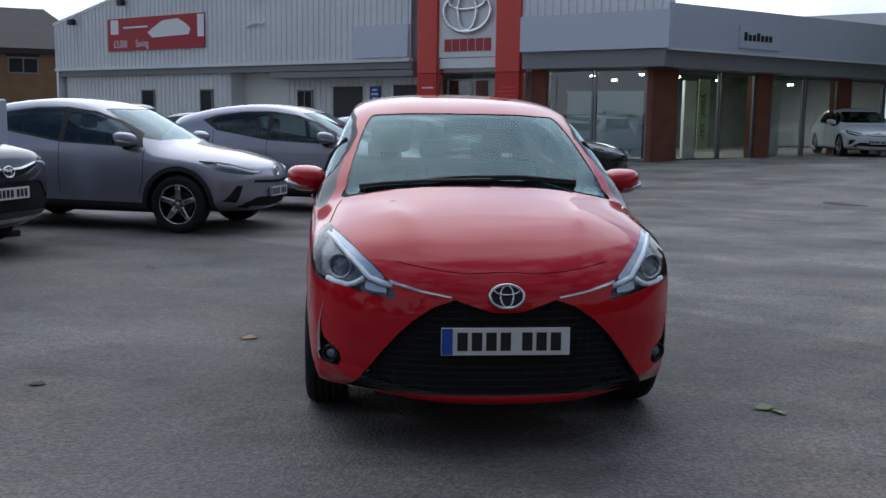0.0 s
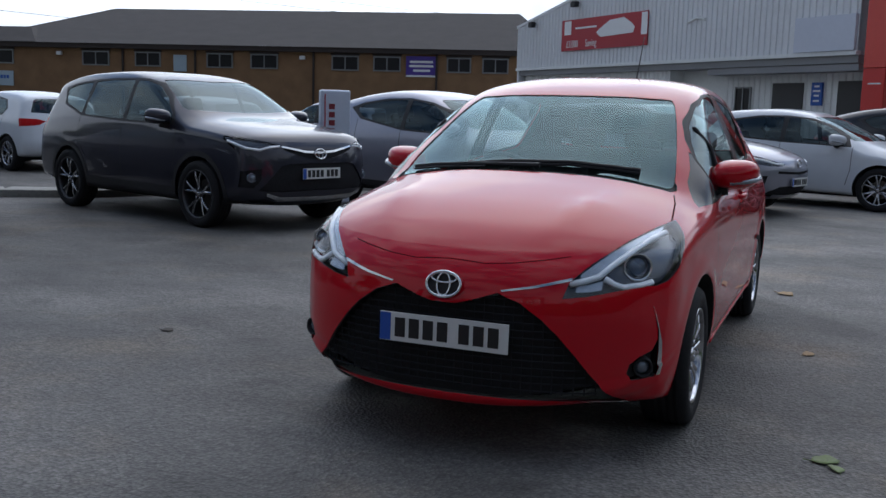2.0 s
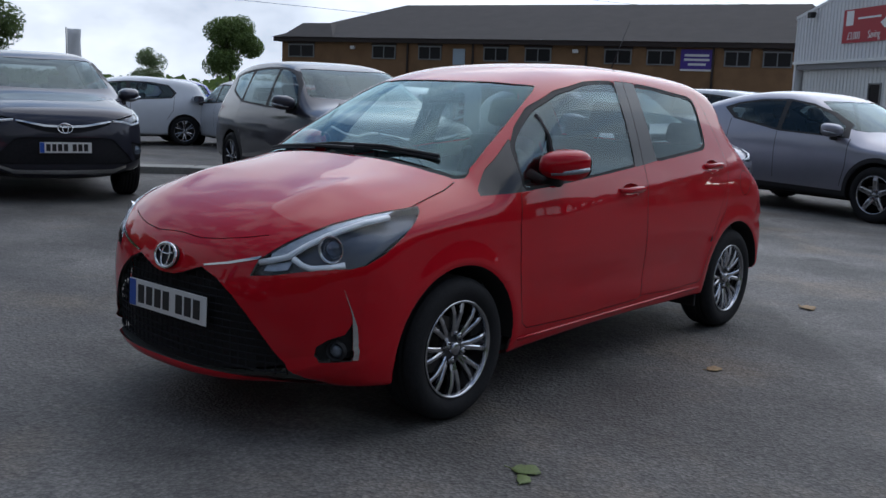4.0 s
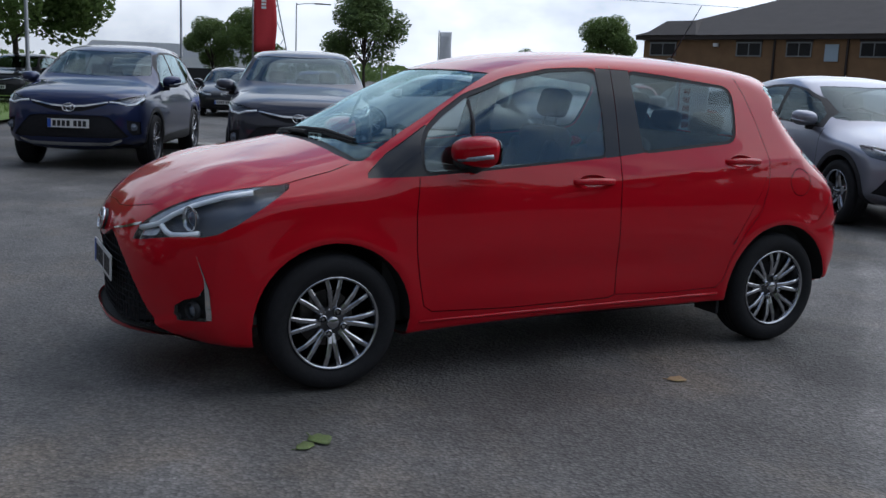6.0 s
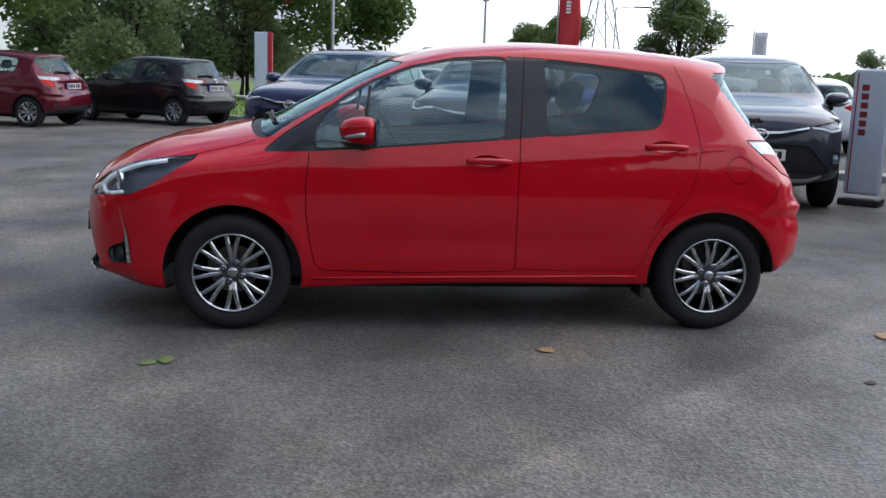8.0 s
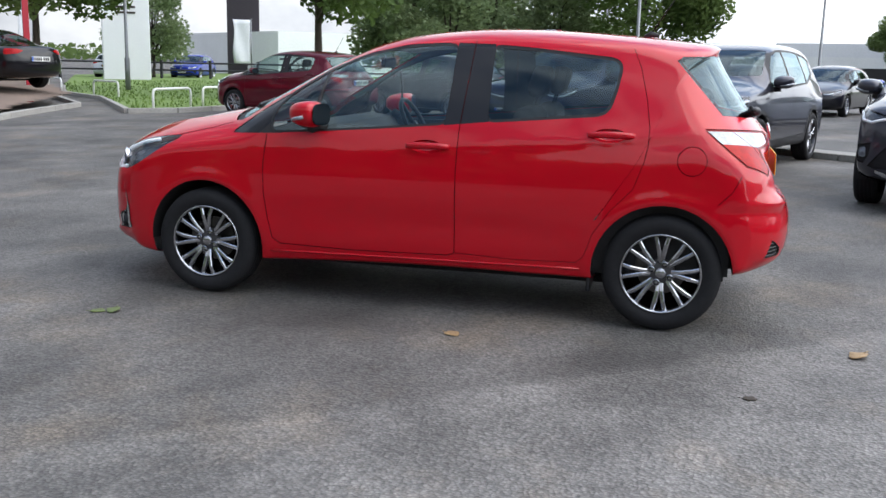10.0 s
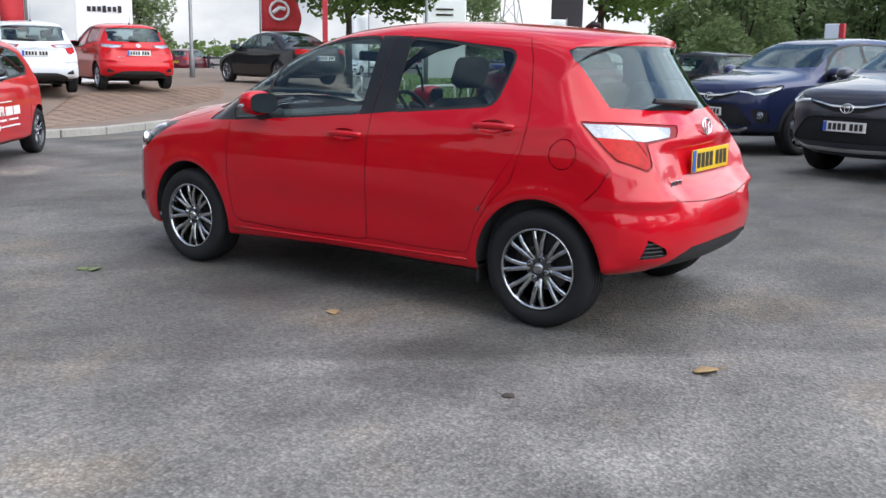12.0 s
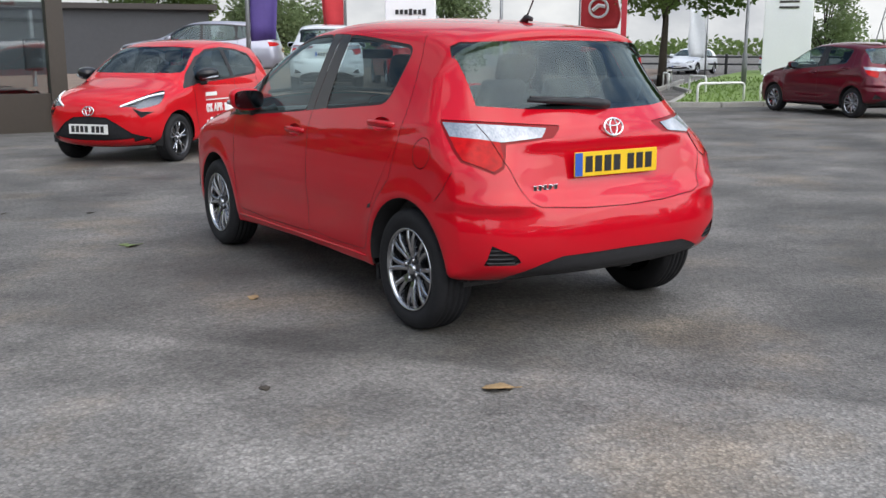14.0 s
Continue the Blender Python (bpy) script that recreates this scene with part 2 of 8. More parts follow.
def lettering(name, text, size, mat, parent, m, label="", depth=0.004, wide=1.0, bold=0.0):
    """Raised lettering in the built-in font, centred on m's origin in its xy plane."""
    cu = bpy.data.curves.new(name, "FONT")
    cu.body, cu.size, cu.align_x, cu.align_y, cu.extrude, cu.offset = text, size, "CENTER", "CENTER", depth, bold
    tmp = bpy.data.objects.new("tmp", cu)
    scene.collection.objects.link(tmp)
    me = bpy.data.meshes.new_from_object(tmp.evaluated_get(bpy.context.evaluated_depsgraph_get()))
    bpy.data.objects.remove(tmp)
    me.transform(m @ Matrix.Diagonal((wide, 1, 1, 1)))
    me.materials.clear()
    me.materials.append(mat)
    ob = new(name, me)
    ob.parent = parent
    if label:
        ob["label"] = label
    return ob


def thing(name, m, label, category, group="", kind=""):
    ob = new(name)
    ob.matrix_world = m
    return tagged(ob, label, category, group, kind)

from mathutils.bvhtree import BVHTree
from mathutils.interpolate import poly_3d_calc


# ---- car bodies ----
def flow(pts, n):
    """Smooth open line of n points through pts (tuples of any size), evenly spaced along its first two numbers."""
    p = np.array(pts, float)
    q = np.vstack([2 * p[0] - p[1], p, 2 * p[-1] - p[-2]])
    t = np.linspace(0, 1, 12, endpoint=False)[:, None]
    out = []
    for i in range(len(p) - 1):
        a, b, c, d = q[i], q[i + 1], q[i + 2], q[i + 3]
        out.append(0.5 * (2 * b + (c - a) * t + (2 * a - 5 * b + 4 * c - d) * t**2 + (3 * b - a - 3 * c + d) * t**3))
    f = np.vstack(out + [p[-1:]])
    s = np.concatenate([[0], np.cumsum(np.hypot(*np.diff(f[:, :2], axis=0).T))])
    u = np.linspace(0, s[-1], n)
    return np.stack([np.interp(u, s, f[:, k]) for k in range(f.shape[1])], -1)


def curve(table):
    f = flow(sorted(table), 240)
    return lambda v: np.interp(v, f[:, 0], f[:, 1])


def arc(cx, cz, r, n=28, a0=0.0, a1=360.0, sx=1.0):
    k = n if abs(a1 - a0) > 359 else n + 1
    return [(cx + sx * r * math.cos(radians(a0 + (a1 - a0) * i / n)), cz + r * math.sin(radians(a0 + (a1 - a0) * i / n))) for i in range(k)]


def strip(line, w=0.005):
    """Outline of a narrow band along a line of points."""
    p = [Vector(q) for q in line]
    nrm = []
    for i in range(len(p)):
        d = p[min(i + 1, len(p) - 1)] - p[max(i - 1, 0)]
        nrm.append(Vector((-d.y, d.x)).normalized() * w / 2)
    return [tuple(a + b) for a, b in zip(p, nrm)] + [tuple(a - b) for a, b in reversed(list(zip(p, nrm)))]


def rounded(pts, n=0, r=0.032):
    """A closed outline whose corners are eased by small curves."""
    p, out = [Vector(q) for q in pts], []
    for i in range(len(p)):
        a, b, c = p[i - 1], p[i], p[(i + 1) % len(p)]
        u, v = a - b, c - b
        e, f = min(r, u.length * 0.45), min(r, v.length * 0.45)
        q0, q2 = b + u.normalized() * e, b + v.normalized() * f
        for t in (0.0, 0.33, 0.67, 1.0):
            out.append(tuple(q0 * (1 - t) ** 2 + b * 2 * t * (1 - t) + q2 * t * t))
    return out


def grow(poly, d):
    """A closed outline pushed outwards by d."""
    k = len(poly)
    area = sum(poly[i][0] * poly[(i + 1) % k][1] - poly[(i + 1) % k][0] * poly[i][1] for i in range(k))
    out = []
    for i in range(k):
        a, b = Vector(poly[i - 1]), Vector(poly[(i + 1) % k])
        t = (b - a).normalized()
        n = Vector((t.y, -t.x)) * (1 if area > 0 else -1)
        out.append(tuple(Vector(poly[i]) + n * d))
    return out


def inside(poly, u, v):
    hit, j = False, len(poly) - 1
    for i in range(len(poly)):
        (a, b), (c, d) = poly[i], poly[j]
        if (b > v) != (d > v) and u < (c - a) * (v - b) / (d - b) + a:
            hit = not hit
        j = i
    return hit


VIEW = {"y": (0, 2), "x": (1, 2), "z": (0, 1)}


def cut(bm, axis, poly, where, open_line=False):
    """Splits the faces of bm along an outline seen along an axis."""
    i, j = VIEW[axis]
    lo = (min(p[0] for p in poly) - 0.01, min(p[1] for p in poly) - 0.01)
    hi = (max(p[0] for p in poly) + 0.01, max(p[1] for p in poly) + 0.01)

    def boxed(f):
        us, vs = [v.co[i] for v in f.verts], [v.co[j] for v in f.verts]
        return min(us), max(us), min(vs), max(vs)

    near = {}
    for f in bm.faces:
        b = boxed(f)
        if b[0] < hi[0] and b[1] > lo[0] and b[2] < hi[1] and b[3] > lo[1] and where(f.calc_center_median()):
            near[f] = b
    for k in range(len(poly)):
        a, b = poly[k], poly[(k + 1) % len(poly)]
        du, dv = b[0] - a[0], b[1] - a[1]
        if abs(du) + abs(dv) < 1e-6:
            continue
        e = 1e-4
        u0, u1, v0, v1 = min(a[0], b[0]) - e, max(a[0], b[0]) + e, min(a[1], b[1]) - e, max(a[1], b[1]) + e
        fs = [f for f, q in near.items() if q[0] < u1 and q[1] > u0 and q[2] < v1 and q[3] > v0]
        if not fs:
            continue
        no, co = [0, 0, 0], [0, 0, 0]
        no[i], no[j], co[i], co[j] = dv, -du, a[0], a[1]
        for f in fs:
            del near[f]
        geom = list({v for f in fs for v in f.verts}) + list({q for f in fs for q in f.edges}) + fs
        r = bmesh.ops.bisect_plane(bm, geom=geom, dist=2e-5, plane_co=co, plane_no=no)
        for f in r["geom"]:
            if isinstance(f, bmesh.types.BMFace) and f.is_valid:
                near[f] = boxed(f)
        for f in fs:
            if f.is_valid and f not in near:
                near[f] = boxed(f)


class Shell:
    """Half of a car's skin: rays run from the centre line's outline to a spine inside the flank."""

    def __init__(self, outline, section, plan, upper, spine=0.55, n=230, rings=16, rest=22, shape=None, lift=None, warp=None):
        c = flow(outline, n)
        sec, pl, up = curve(section), curve(plan), curve(upper)

        def width(x, z):
            w = sec(z) * pl(x) * (1 + (up(x) - 1) * np.clip((z - 0.9) / 0.5, 0, 1))
            return w + shape(x, z) if shape else w

        cx, cz, dd, pp = c.T
        kx, kz = cx * 0.62, np.full(n, spine)
        long = np.hypot(kx - cx, kz - cz)
        dd = np.minimum(dd, 0.9 * long)
        g = np.linspace(0, 0.97, rings)[None, :]
        q = 1 - (1 - g ** pp[:, None]) ** (1 / pp[:, None])
        r0 = q * (dd / long)[:, None]
        r = np.concatenate([r0, r0[:, -1:] + (1 - r0[:, -1:]) * np.linspace(0, 1, rest + 1)[None, 1:]], 1)
        x, z = cx[:, None] + (kx - cx)[:, None] * r, cz[:, None] + (kz - cz)[:, None] * r
        qq = np.clip(r * (long / dd)[:, None], 0, 1)
        y = width(x, z) * (1 - (1 - qq) ** pp[:, None]) ** (1 / pp[:, None])
        if lift:
            z = z + lift(x, y, z)
        if warp:
            x = x + warp(x, y, z)
        self.width, self.grid = width, np.stack([x, y, z], -1)
        du, dv = np.gradient(self.grid, axis=0), np.gradient(self.grid, axis=1)
        nn = np.cross(du, dv)
        nn /= np.linalg.norm(nn, axis=-1, keepdims=True) + 1e-12
        mid = self.grid - np.array([0, 0, 0.6])
        flip = np.sign((nn * mid).sum((0, 1))[1:].sum())
        nn *= flip
        nn[:, 0, 1] = 0
        nn[:, 0] /= np.linalg.norm(nn[:, 0], axis=-1, keepdims=True) + 1e-12
        self.normal, self.rows = nn, self.grid.shape[1]
        v = [tuple(p) for p in self.grid.reshape(-1, 3)]
        m = self.rows
        f = [(a * m + b, (a + 1) * m + b, (a + 1) * m + b + 1, a * m + b + 1) for a in range(n - 1) for b in range(m - 1)]
        if flip < 0:
            f = [t[::-1] for t in f]
        me = bpy.data.meshes.new("tmp")
        me.from_pydata(v, [], f)
        self.bm = bmesh.new()
        self.bm.from_mesh(me)
        bpy.data.meshes.remove(me)
        self.tree = BVHTree.FromPolygons([Vector(p) for p in v], f)
        self.faces, self.verts, self.flat = f, [Vector(p) for p in v], nn.reshape(-1, 3)
        bmesh.ops.dissolve_degenerate(self.bm, dist=1e-6, edges=self.bm.edges[:])

    def normal_at(self, p):
        at, fn, k, _ = self.tree.find_nearest(p)
        ids = self.faces[k]
        w = poly_3d_calc([self.verts[q] for q in ids], at)
        out = Vector((0, 0, 0))
        for a, b in zip(w, ids):
            out += Vector(self.flat[b]) * a
        return out.normalized() if out.length > 1e-6 else fn

    def touch(self, origin, way):
        at, no, _, _ = self.tree.ray_cast(Vector(origin), Vector(way))
        return at, no

    def split(self, regions):
        for r in regions:
            for axis, poly in r["cuts"]:
                cut(self.bm, axis, poly, r["where"])
        groups = {}
        for f in self.bm.faces:
            c = f.calc_center_median()
            name = "body"
            for r in regions:
                if r["where"](c) and all(inside(poly, c[VIEW[a][0]], c[VIEW[a][1]]) for a, poly in r["cuts"]):
                    name = r["name"]
                    break
            groups.setdefault(name, []).append(f)
        self.groups = groups
        self.cache = {}
        return self

    def mesh(self, key, name, side=0, off=0.0, thick=0.0):
        """Mesh of one region: side 1 left, -1 right, 0 both; off pushes it inwards; thick gives it a rim."""
        vs, fs, ns, ids = [], [], [], {}
        for s in ((1, -1) if side == 0 else (side,)):
            for f in self.groups.get(key, ()):
                loop = []
                for v in f.verts:
                    mid = side == 0 and abs(v.co.y) < 1e-5
                    k = ((round(v.co.x, 5), round(v.co.y, 5), round(v.co.z, 5)), 1 if mid else s)
                    if k not in ids:
                        c = (round(v.co.x, 5), round(v.co.y, 5), round(v.co.z, 5))
                        if c not in self.cache:
                            self.cache[c] = self.normal_at(v.co)
                        n = self.cache[c]
                        p = v.co - n * off
                        ids[k] = len(vs)
                        vs.append((p.x, p.y * s, p.z))
                        ns.append((n.x, n.y * s, n.z))
                    loop.append(ids[k])
                if len(set(loop)) == len(loop):
                    fs.append(loop if s > 0 else loop[::-1])
        if thick and vs:
            count = {}
            for f in fs:
                for a, b in zip(f, f[1:] + f[:1]):
                    count[(a, b)] = 1
            rim = [(a, b) for a, b in count if (b, a) not in count]
            deep = {}
            for a, b in rim:
                if side == 0 and abs(vs[a][1]) < 1e-5 and abs(vs[b][1]) < 1e-5:
                    continue
                for q in (a, b):
                    if q not in deep:
                        deep[q] = len(vs)
                        vs.append(tuple(Vector(vs[q]) - Vector(ns[q]) * thick))
                        ns.append(ns[q])
                fs.append([b, a, deep[a], deep[b]])
        me = bpy.data.meshes.new(name)
        me.from_pydata(vs, [], fs)
        me.polygons.foreach_set("use_smooth", [True] * len(fs))
        if vs and not thick:
            me.normals_split_custom_set_from_vertices(ns)
        elif vs:
            loops = []
            base = len(vs) - (len(deep) if thick else 0)
            for p in me.polygons:
                rimface = any(q >= base for q in p.vertices)
                for q in p.vertices:
                    loops.append(tuple(p.normal) if rimface else ns[q])
            me.normals_split_custom_set(loops)
        return me


def skin(shell, key, name, mat, parent, side=0, off=0.0, label="", thick=0.0):
    me = shell.mesh(key, name, side, off, thick)
    me.materials.append(mat)
    ob = new(name, me)
    ob.parent = parent
    if label:
        ob["label"] = label
    return ob


def mesh_part(name, bm_or_me, mat, parent, m=None, label="", smooth=True):
    ob = part(name, bm_or_me, mat, parent, label, smooth)
    if m is not None:
        ob.matrix_basis = m
    return ob


def wheel_master(kind, rt, rr, width, alloy, spokes, dark=None):
    """Tyre, rim with spokes and brake disc, axle along y, outer face towards +y. Returns meshes by part name."""
    got = {}
    h = width / 2
    bm = bmesh.new()
    prof = [(rr + 0.004, h - 0.012), (rr + 0.016, h - 0.002), (rr + (rt - rr) * 0.5, h + 0.006), (rt - 0.022, h - 0.002), (rt - 0.008, h - 0.016), (rt - 0.002, h - 0.034)]
    for k in range(4):
        a, w = -h + 0.034 + (k + 0.5) * (width - 0.068) / 4, 0.004
        prof += [(rt, -a + w + 0.004), (rt - 0.007, -a + w), (rt - 0.007, -a - w), (rt, -a - w - 0.004)]
    prof += [(rt - 0.002, -h + 0.034), (rt - 0.008, -h + 0.016), (rt - 0.022, -h), (rr + 0.01, -h), (rr - 0.01, -h + 0.01)]
    lathe(bm, prof, 56)
    got["tyre"] = (bm, RUBBER)
    bm = bmesh.new()
    lathe(bm, [(rr + 0.005, h - 0.012), (rr + 0.006, h - 0.004), (rr - 0.001, h - 0.002), (rr - 0.007, h - 0.010), (rr - 0.010, h - 0.03), (rr - 0.03, -h + 0.02)], 56)
    got["rim"] = (bm, dark or alloy)
    bm = bmesh.new()
    hub, face = 0.034, h - 0.014
    for k in range(spokes):
        a = 2 * math.pi * k / spokes + math.pi / 2
        for fork in ((-1, 1) if kind != "single" else (0,)):
            turn = Matrix.Rotation(-a, 4, "Y")
            w0, w1 = (0.0115, 0.0100 if spokes > 6 else 0.012) if kind != "single" else (0.034, 0.026)
            rows = []
            for s, (rad, dep) in enumerate(((0.050, face - 0.020), (rr * 0.46, face - 0.008), (rr * 0.75, face + 0.001), (rr - 0.006, face - 0.004))):
                t = s / 3
                off = fork * (0.005 + (rr * math.pi / spokes * (0.35 if spokes > 6 else 0.32)) * max(0.0, (t - 0.20) / 0.80))
                wd = w0 + (w1 - w0) * t
                rows.append([bm.verts.new(turn @ Vector((rad, dep - d, off + sgn * wd * q))) for sgn, d, q in ((-1, 0.022, 1.25), (-1, 0.004, 1), (-1, 0, 0.5), (1, 0, 0.5), (1, 0.004, 1), (1, 0.022, 1.25))])
            for p, q in zip(rows, rows[1:]):
                for i in range(5):
                    bm.faces.new((p[i], p[i + 1], q[i + 1], q[i]))
    got["spokes"] = (bm, alloy)
    bm = bmesh.new()
    lathe(bm, [(0.0005, face - 0.001), (0.022, face - 0.002), (0.027, face - 0.006), (0.029, face - 0.020)], 28)
    plate = bmesh.new()
    lathe(plate, [(0.028, face - 0.018), (hub + 0.034, face - 0.024), (hub + 0.036, face - 0.05)], 28)
    got["hub_plate"] = (plate, DARKALLOY)
    count = 4 if spokes > 6 else 5
    for k in range(count):
        a = 2 * math.pi * k / count + math.pi / 8
        at = Matrix.Translation((0.050 * math.cos(a), 0, 0.050 * math.sin(a)))
        nut = bmesh.new()
        lathe(nut, [(0.0005, face - 0.001), (0.007, face - 0.002), (0.0095, face - 0.006), (0.011, face - 0.018), (0.013, face - 0.016), (0.0145, face - 0.004), (0.0175, face - 0.006), (0.017, face - 0.014)], 12, at)
        got["wheel_nut.%d" % k] = (nut, alloy)
    got["hub_cap"] = (bm, alloy)
    bm = bmesh.new()
    lathe(bm, [(0.0005, -0.02), (rr * 0.62, -0.02), (rr * 0.62, -0.034)], 32)
    box(bm, (rr * 0.48, -0.012, 0.03), (0.07, 0.05, 0.12), 0.01)
    got["brake_disc"] = (bm, STEEL)
    # added black disc in place of the shade deep inside the wheel
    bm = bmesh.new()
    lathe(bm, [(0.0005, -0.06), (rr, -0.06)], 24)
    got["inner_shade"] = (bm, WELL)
    out = {}
    for k, (b, mat) in got.items():
        bmesh.ops.recalc_face_normals(b, faces=b.faces)
        me = bpy.data.meshes.new(k.split(".")[0])
        b.to_mesh(me)
        b.free()
        me.polygons.foreach_set("use_smooth", [k in ("tyre", "rim", "hub_cap")] * len(me.polygons))
        me.materials.append(mat)
        out[k] = me
    return out


def put_wheel(meshes, parent, x, y, z, steer=0.0, spin=0.0):
    w = new("wheel")
    w.parent = parent
    w.matrix_basis = pose(x, y, z, 0, 0, steer + (0 if y > 0 else 180)) @ pose(0, 0, 0, 0, spin, 0)
    for k, me in meshes.items():
        ob = new(k.split(".")[0], me)
        ob.parent = w
    return w


def seat(bm, x, y, z, lean=18.0, w=0.46):
    """A front seat: cushion, backrest and headrest."""
    box(bm, (x + 0.05, y, z + 0.08), (0.5, w, 0.16), 0.05)
    m = pose(x - 0.18, y, z + 0.14, 0, -lean, 0)
    box(bm, (0, 0, 0.28), (0.13, w, 0.58), 0.055, m)
    for s in (-1, 1):
        box(bm, (0.04, s * (w / 2 - 0.04), 0.25), (0.12, 0.08, 0.45), 0.035, m)
        tube(bm, [m @ Vector((0, s * 0.06, 0.56)), m @ Vector((0, s * 0.06, 0.66))], 0.006, 6)
    box(bm, (0.01, 0, 0.71), (0.10, 0.25, 0.17), 0.04, m)
    return bm


def interior(car, front, back, floor, belt, width, right_hand=True):
    """Dark tub, seats, dashboard and steering wheel seen through the glass."""
    bm = bmesh.new()
    box(bm, ((front + back) / 2, 0, floor), (front - back, 2 * width, 0.05))
    for s in (-1, 1):
        box(bm, ((front + back) / 2, s * width, (floor + belt) / 2), (front - back, 0.03, belt - floor))
    box(bm, (back, 0, (floor + belt) / 2), (0.04, 2 * width, belt - floor))
    part("cabin_tub", bm, DASH, car)
    for s in (-1, 1):
        part("front_seat", seat(bmesh.new(), front - 1.15, s * 0.36, floor + 0.12), CLOTH, car, "", True)
    bm = bmesh.new()
    box(bm, (front - 1.95, 0, floor + 0.22), (0.48, 2 * width - 0.12, 0.16), 0.05)
    m = pose(front - 2.2, 0, floor + 0.28, 0, -20, 0)
    box(bm, (0, 0, 0.26), (0.13, 2 * width - 0.14, 0.54), 0.05, m)
    for y in (-0.38, 0, 0.38):
        box(bm, (0.01, y, 0.60), (0.09, 0.24, 0.13), 0.035, m)
    part("rear_bench", bm, CLOTH, car, "", True)
    bm = bmesh.new()
    prof = [(front, belt - 0.02), (front - 0.2, belt + 0.035), (front - 0.36, belt + 0.02), (front - 0.42, belt - 0.06), (front - 0.36, belt - 0.22), (front - 0.5, belt - 0.5), (front, belt - 0.5)]
    slab(bm, [(a, b) for a, b in prof], 2 * width - 0.04, Matrix(((1, 0, 0, 0), (0, 0, 1, width - 0.02), (0, 1, 0, 0), (0, 0, 0, 1))))
    part("dashboard", bm, DASH, car)
    bm = bmesh.new()
    s = -0.36 if right_hand else 0.36
    m = pose(front - 0.62, s, belt - 0.02, 0, -62, 0)
    ring = [m @ Vector((0.18 * math.cos(a), 0.18 * math.sin(a), 0)) for a in np.linspace(0, 2 * math.pi, 25)]
    tube(bm, ring, 0.014, 8, False)
    for a in (0, 2.4, 3.9):
        tube(bm, [m @ Vector((0, 0, -0.01)), m @ Vector((0.17 * math.cos(a + 0.4), 0.17 * math.sin(a + 0.4), 0))], 0.014, 6)
    tube(bm, [m @ Vector((0, 0, 0.01)), m @ Vector((0, 0, -0.25))], 0.03, 8)
    part("steering_wheel", bm, BLACK, car, "", True)


def number_plate(car, m, mat, bars, blue=True, w=0.52, h=0.112):
    """Plate with a blue band and plain dark bars in place of its characters."""
    bm = bmesh.new()
    box(bm, (0, 0, 0), (w, h, 0.006), 0.002)
    p = mesh_part("number_plate", bm, mat, car, m, "", False)
    if blue:
        bm = bmesh.new()
        box(bm, (-w / 2 + 0.024, 0, 0.004), (0.044, h - 0.006, 0.002))
        part("country_band", bm, PLATEBLUE, p, "blue band")
    x0 = -w / 2 + (0.065 if blue else 0.035)
    pitch = (w - 0.085 if blue else w - 0.07) / (bars + 0.5)
    for k in range(bars):
        bm = bmesh.new()
        x = x0 + pitch * (k + 0.35 + (0.5 if k >= bars - 3 else 0))
        box(bm, (x, 0, 0.0045), (pitch * 0.72, h * 0.66, 0.002))
        part("character_bar", bm, INK, p)
    return p


def ellipse_badge(car, m, s=1.0, mat=CHROME):
    """Plain chrome emblem: a ring with two smaller ones inside."""
    bm = bmesh.new()
    for a, b, cy, r in ((0.068, 0.047, 0, 0.0065), (0.026, 0.043, 0, 0.0042), (0.05, 0.018, 0.024, 0.0042)):
        tube(bm, [(s * a * math.cos(t), s * (cy + b * math.sin(t)), 0.004) for t in np.linspace(0, 2 * math.pi, 29)], s * r, 6, False)
    return mesh_part("emblem", bm, mat, car, m, "chrome emblem")

# ---- the red hatchback ----
def flare(x, z, wheels, r, a=0.012, w=0.035):
    out = 0
    for cx, cz in wheels:
        d = np.hypot(x - cx, z - cz)
        out = out + a * np.exp(-(((d - r) / w) ** 2)) * np.clip((d - r + 0.03) / 0.02, 0, 1)
    return out


def yaris_shape(x, z):
    """Shoulder crease with a sharp underside, dished door feet and arch lips."""
    d = z - (0.862 - 0.086 * x)
    fade = np.clip((0.55 - x) / 0.9, 0, 1) * np.clip((x + 1.62) / 0.25, 0, 1)
    crease = 0.011 * fade * np.where(d > 0, np.exp(-np.clip(d, 0, 1) / 0.06), np.exp(np.clip(d, -1, 0) / 0.014))
    dish = -0.009 * np.exp(-(((z - 0.47) / 0.10) ** 2)) * np.exp(-((x / 0.75) ** 4))
    return crease + dish + flare(x, z, ((1.255, 0.3), (-1.245, 0.3)), 0.36, 0.008, 0.05)


def bonnet_lift(x, y, z):
    """Two raised shoulders along the bonnet, sharp on their inner side."""
    yc = 0.34 + 0.13 * np.clip((1.80 - x) / 0.6, -0.3, 1.1)
    fade = np.clip((x - 1.26) / 0.30, 0, 1) ** 2 * np.clip((1.93 - x) / 0.25, 0, 1) * np.clip((z - 0.74) / 0.08, 0, 1)
    return 0.014 * fade * np.where(y < yc, np.exp(-(yc - y) / 0.045), np.exp(-((y - yc) / 0.13) ** 2))


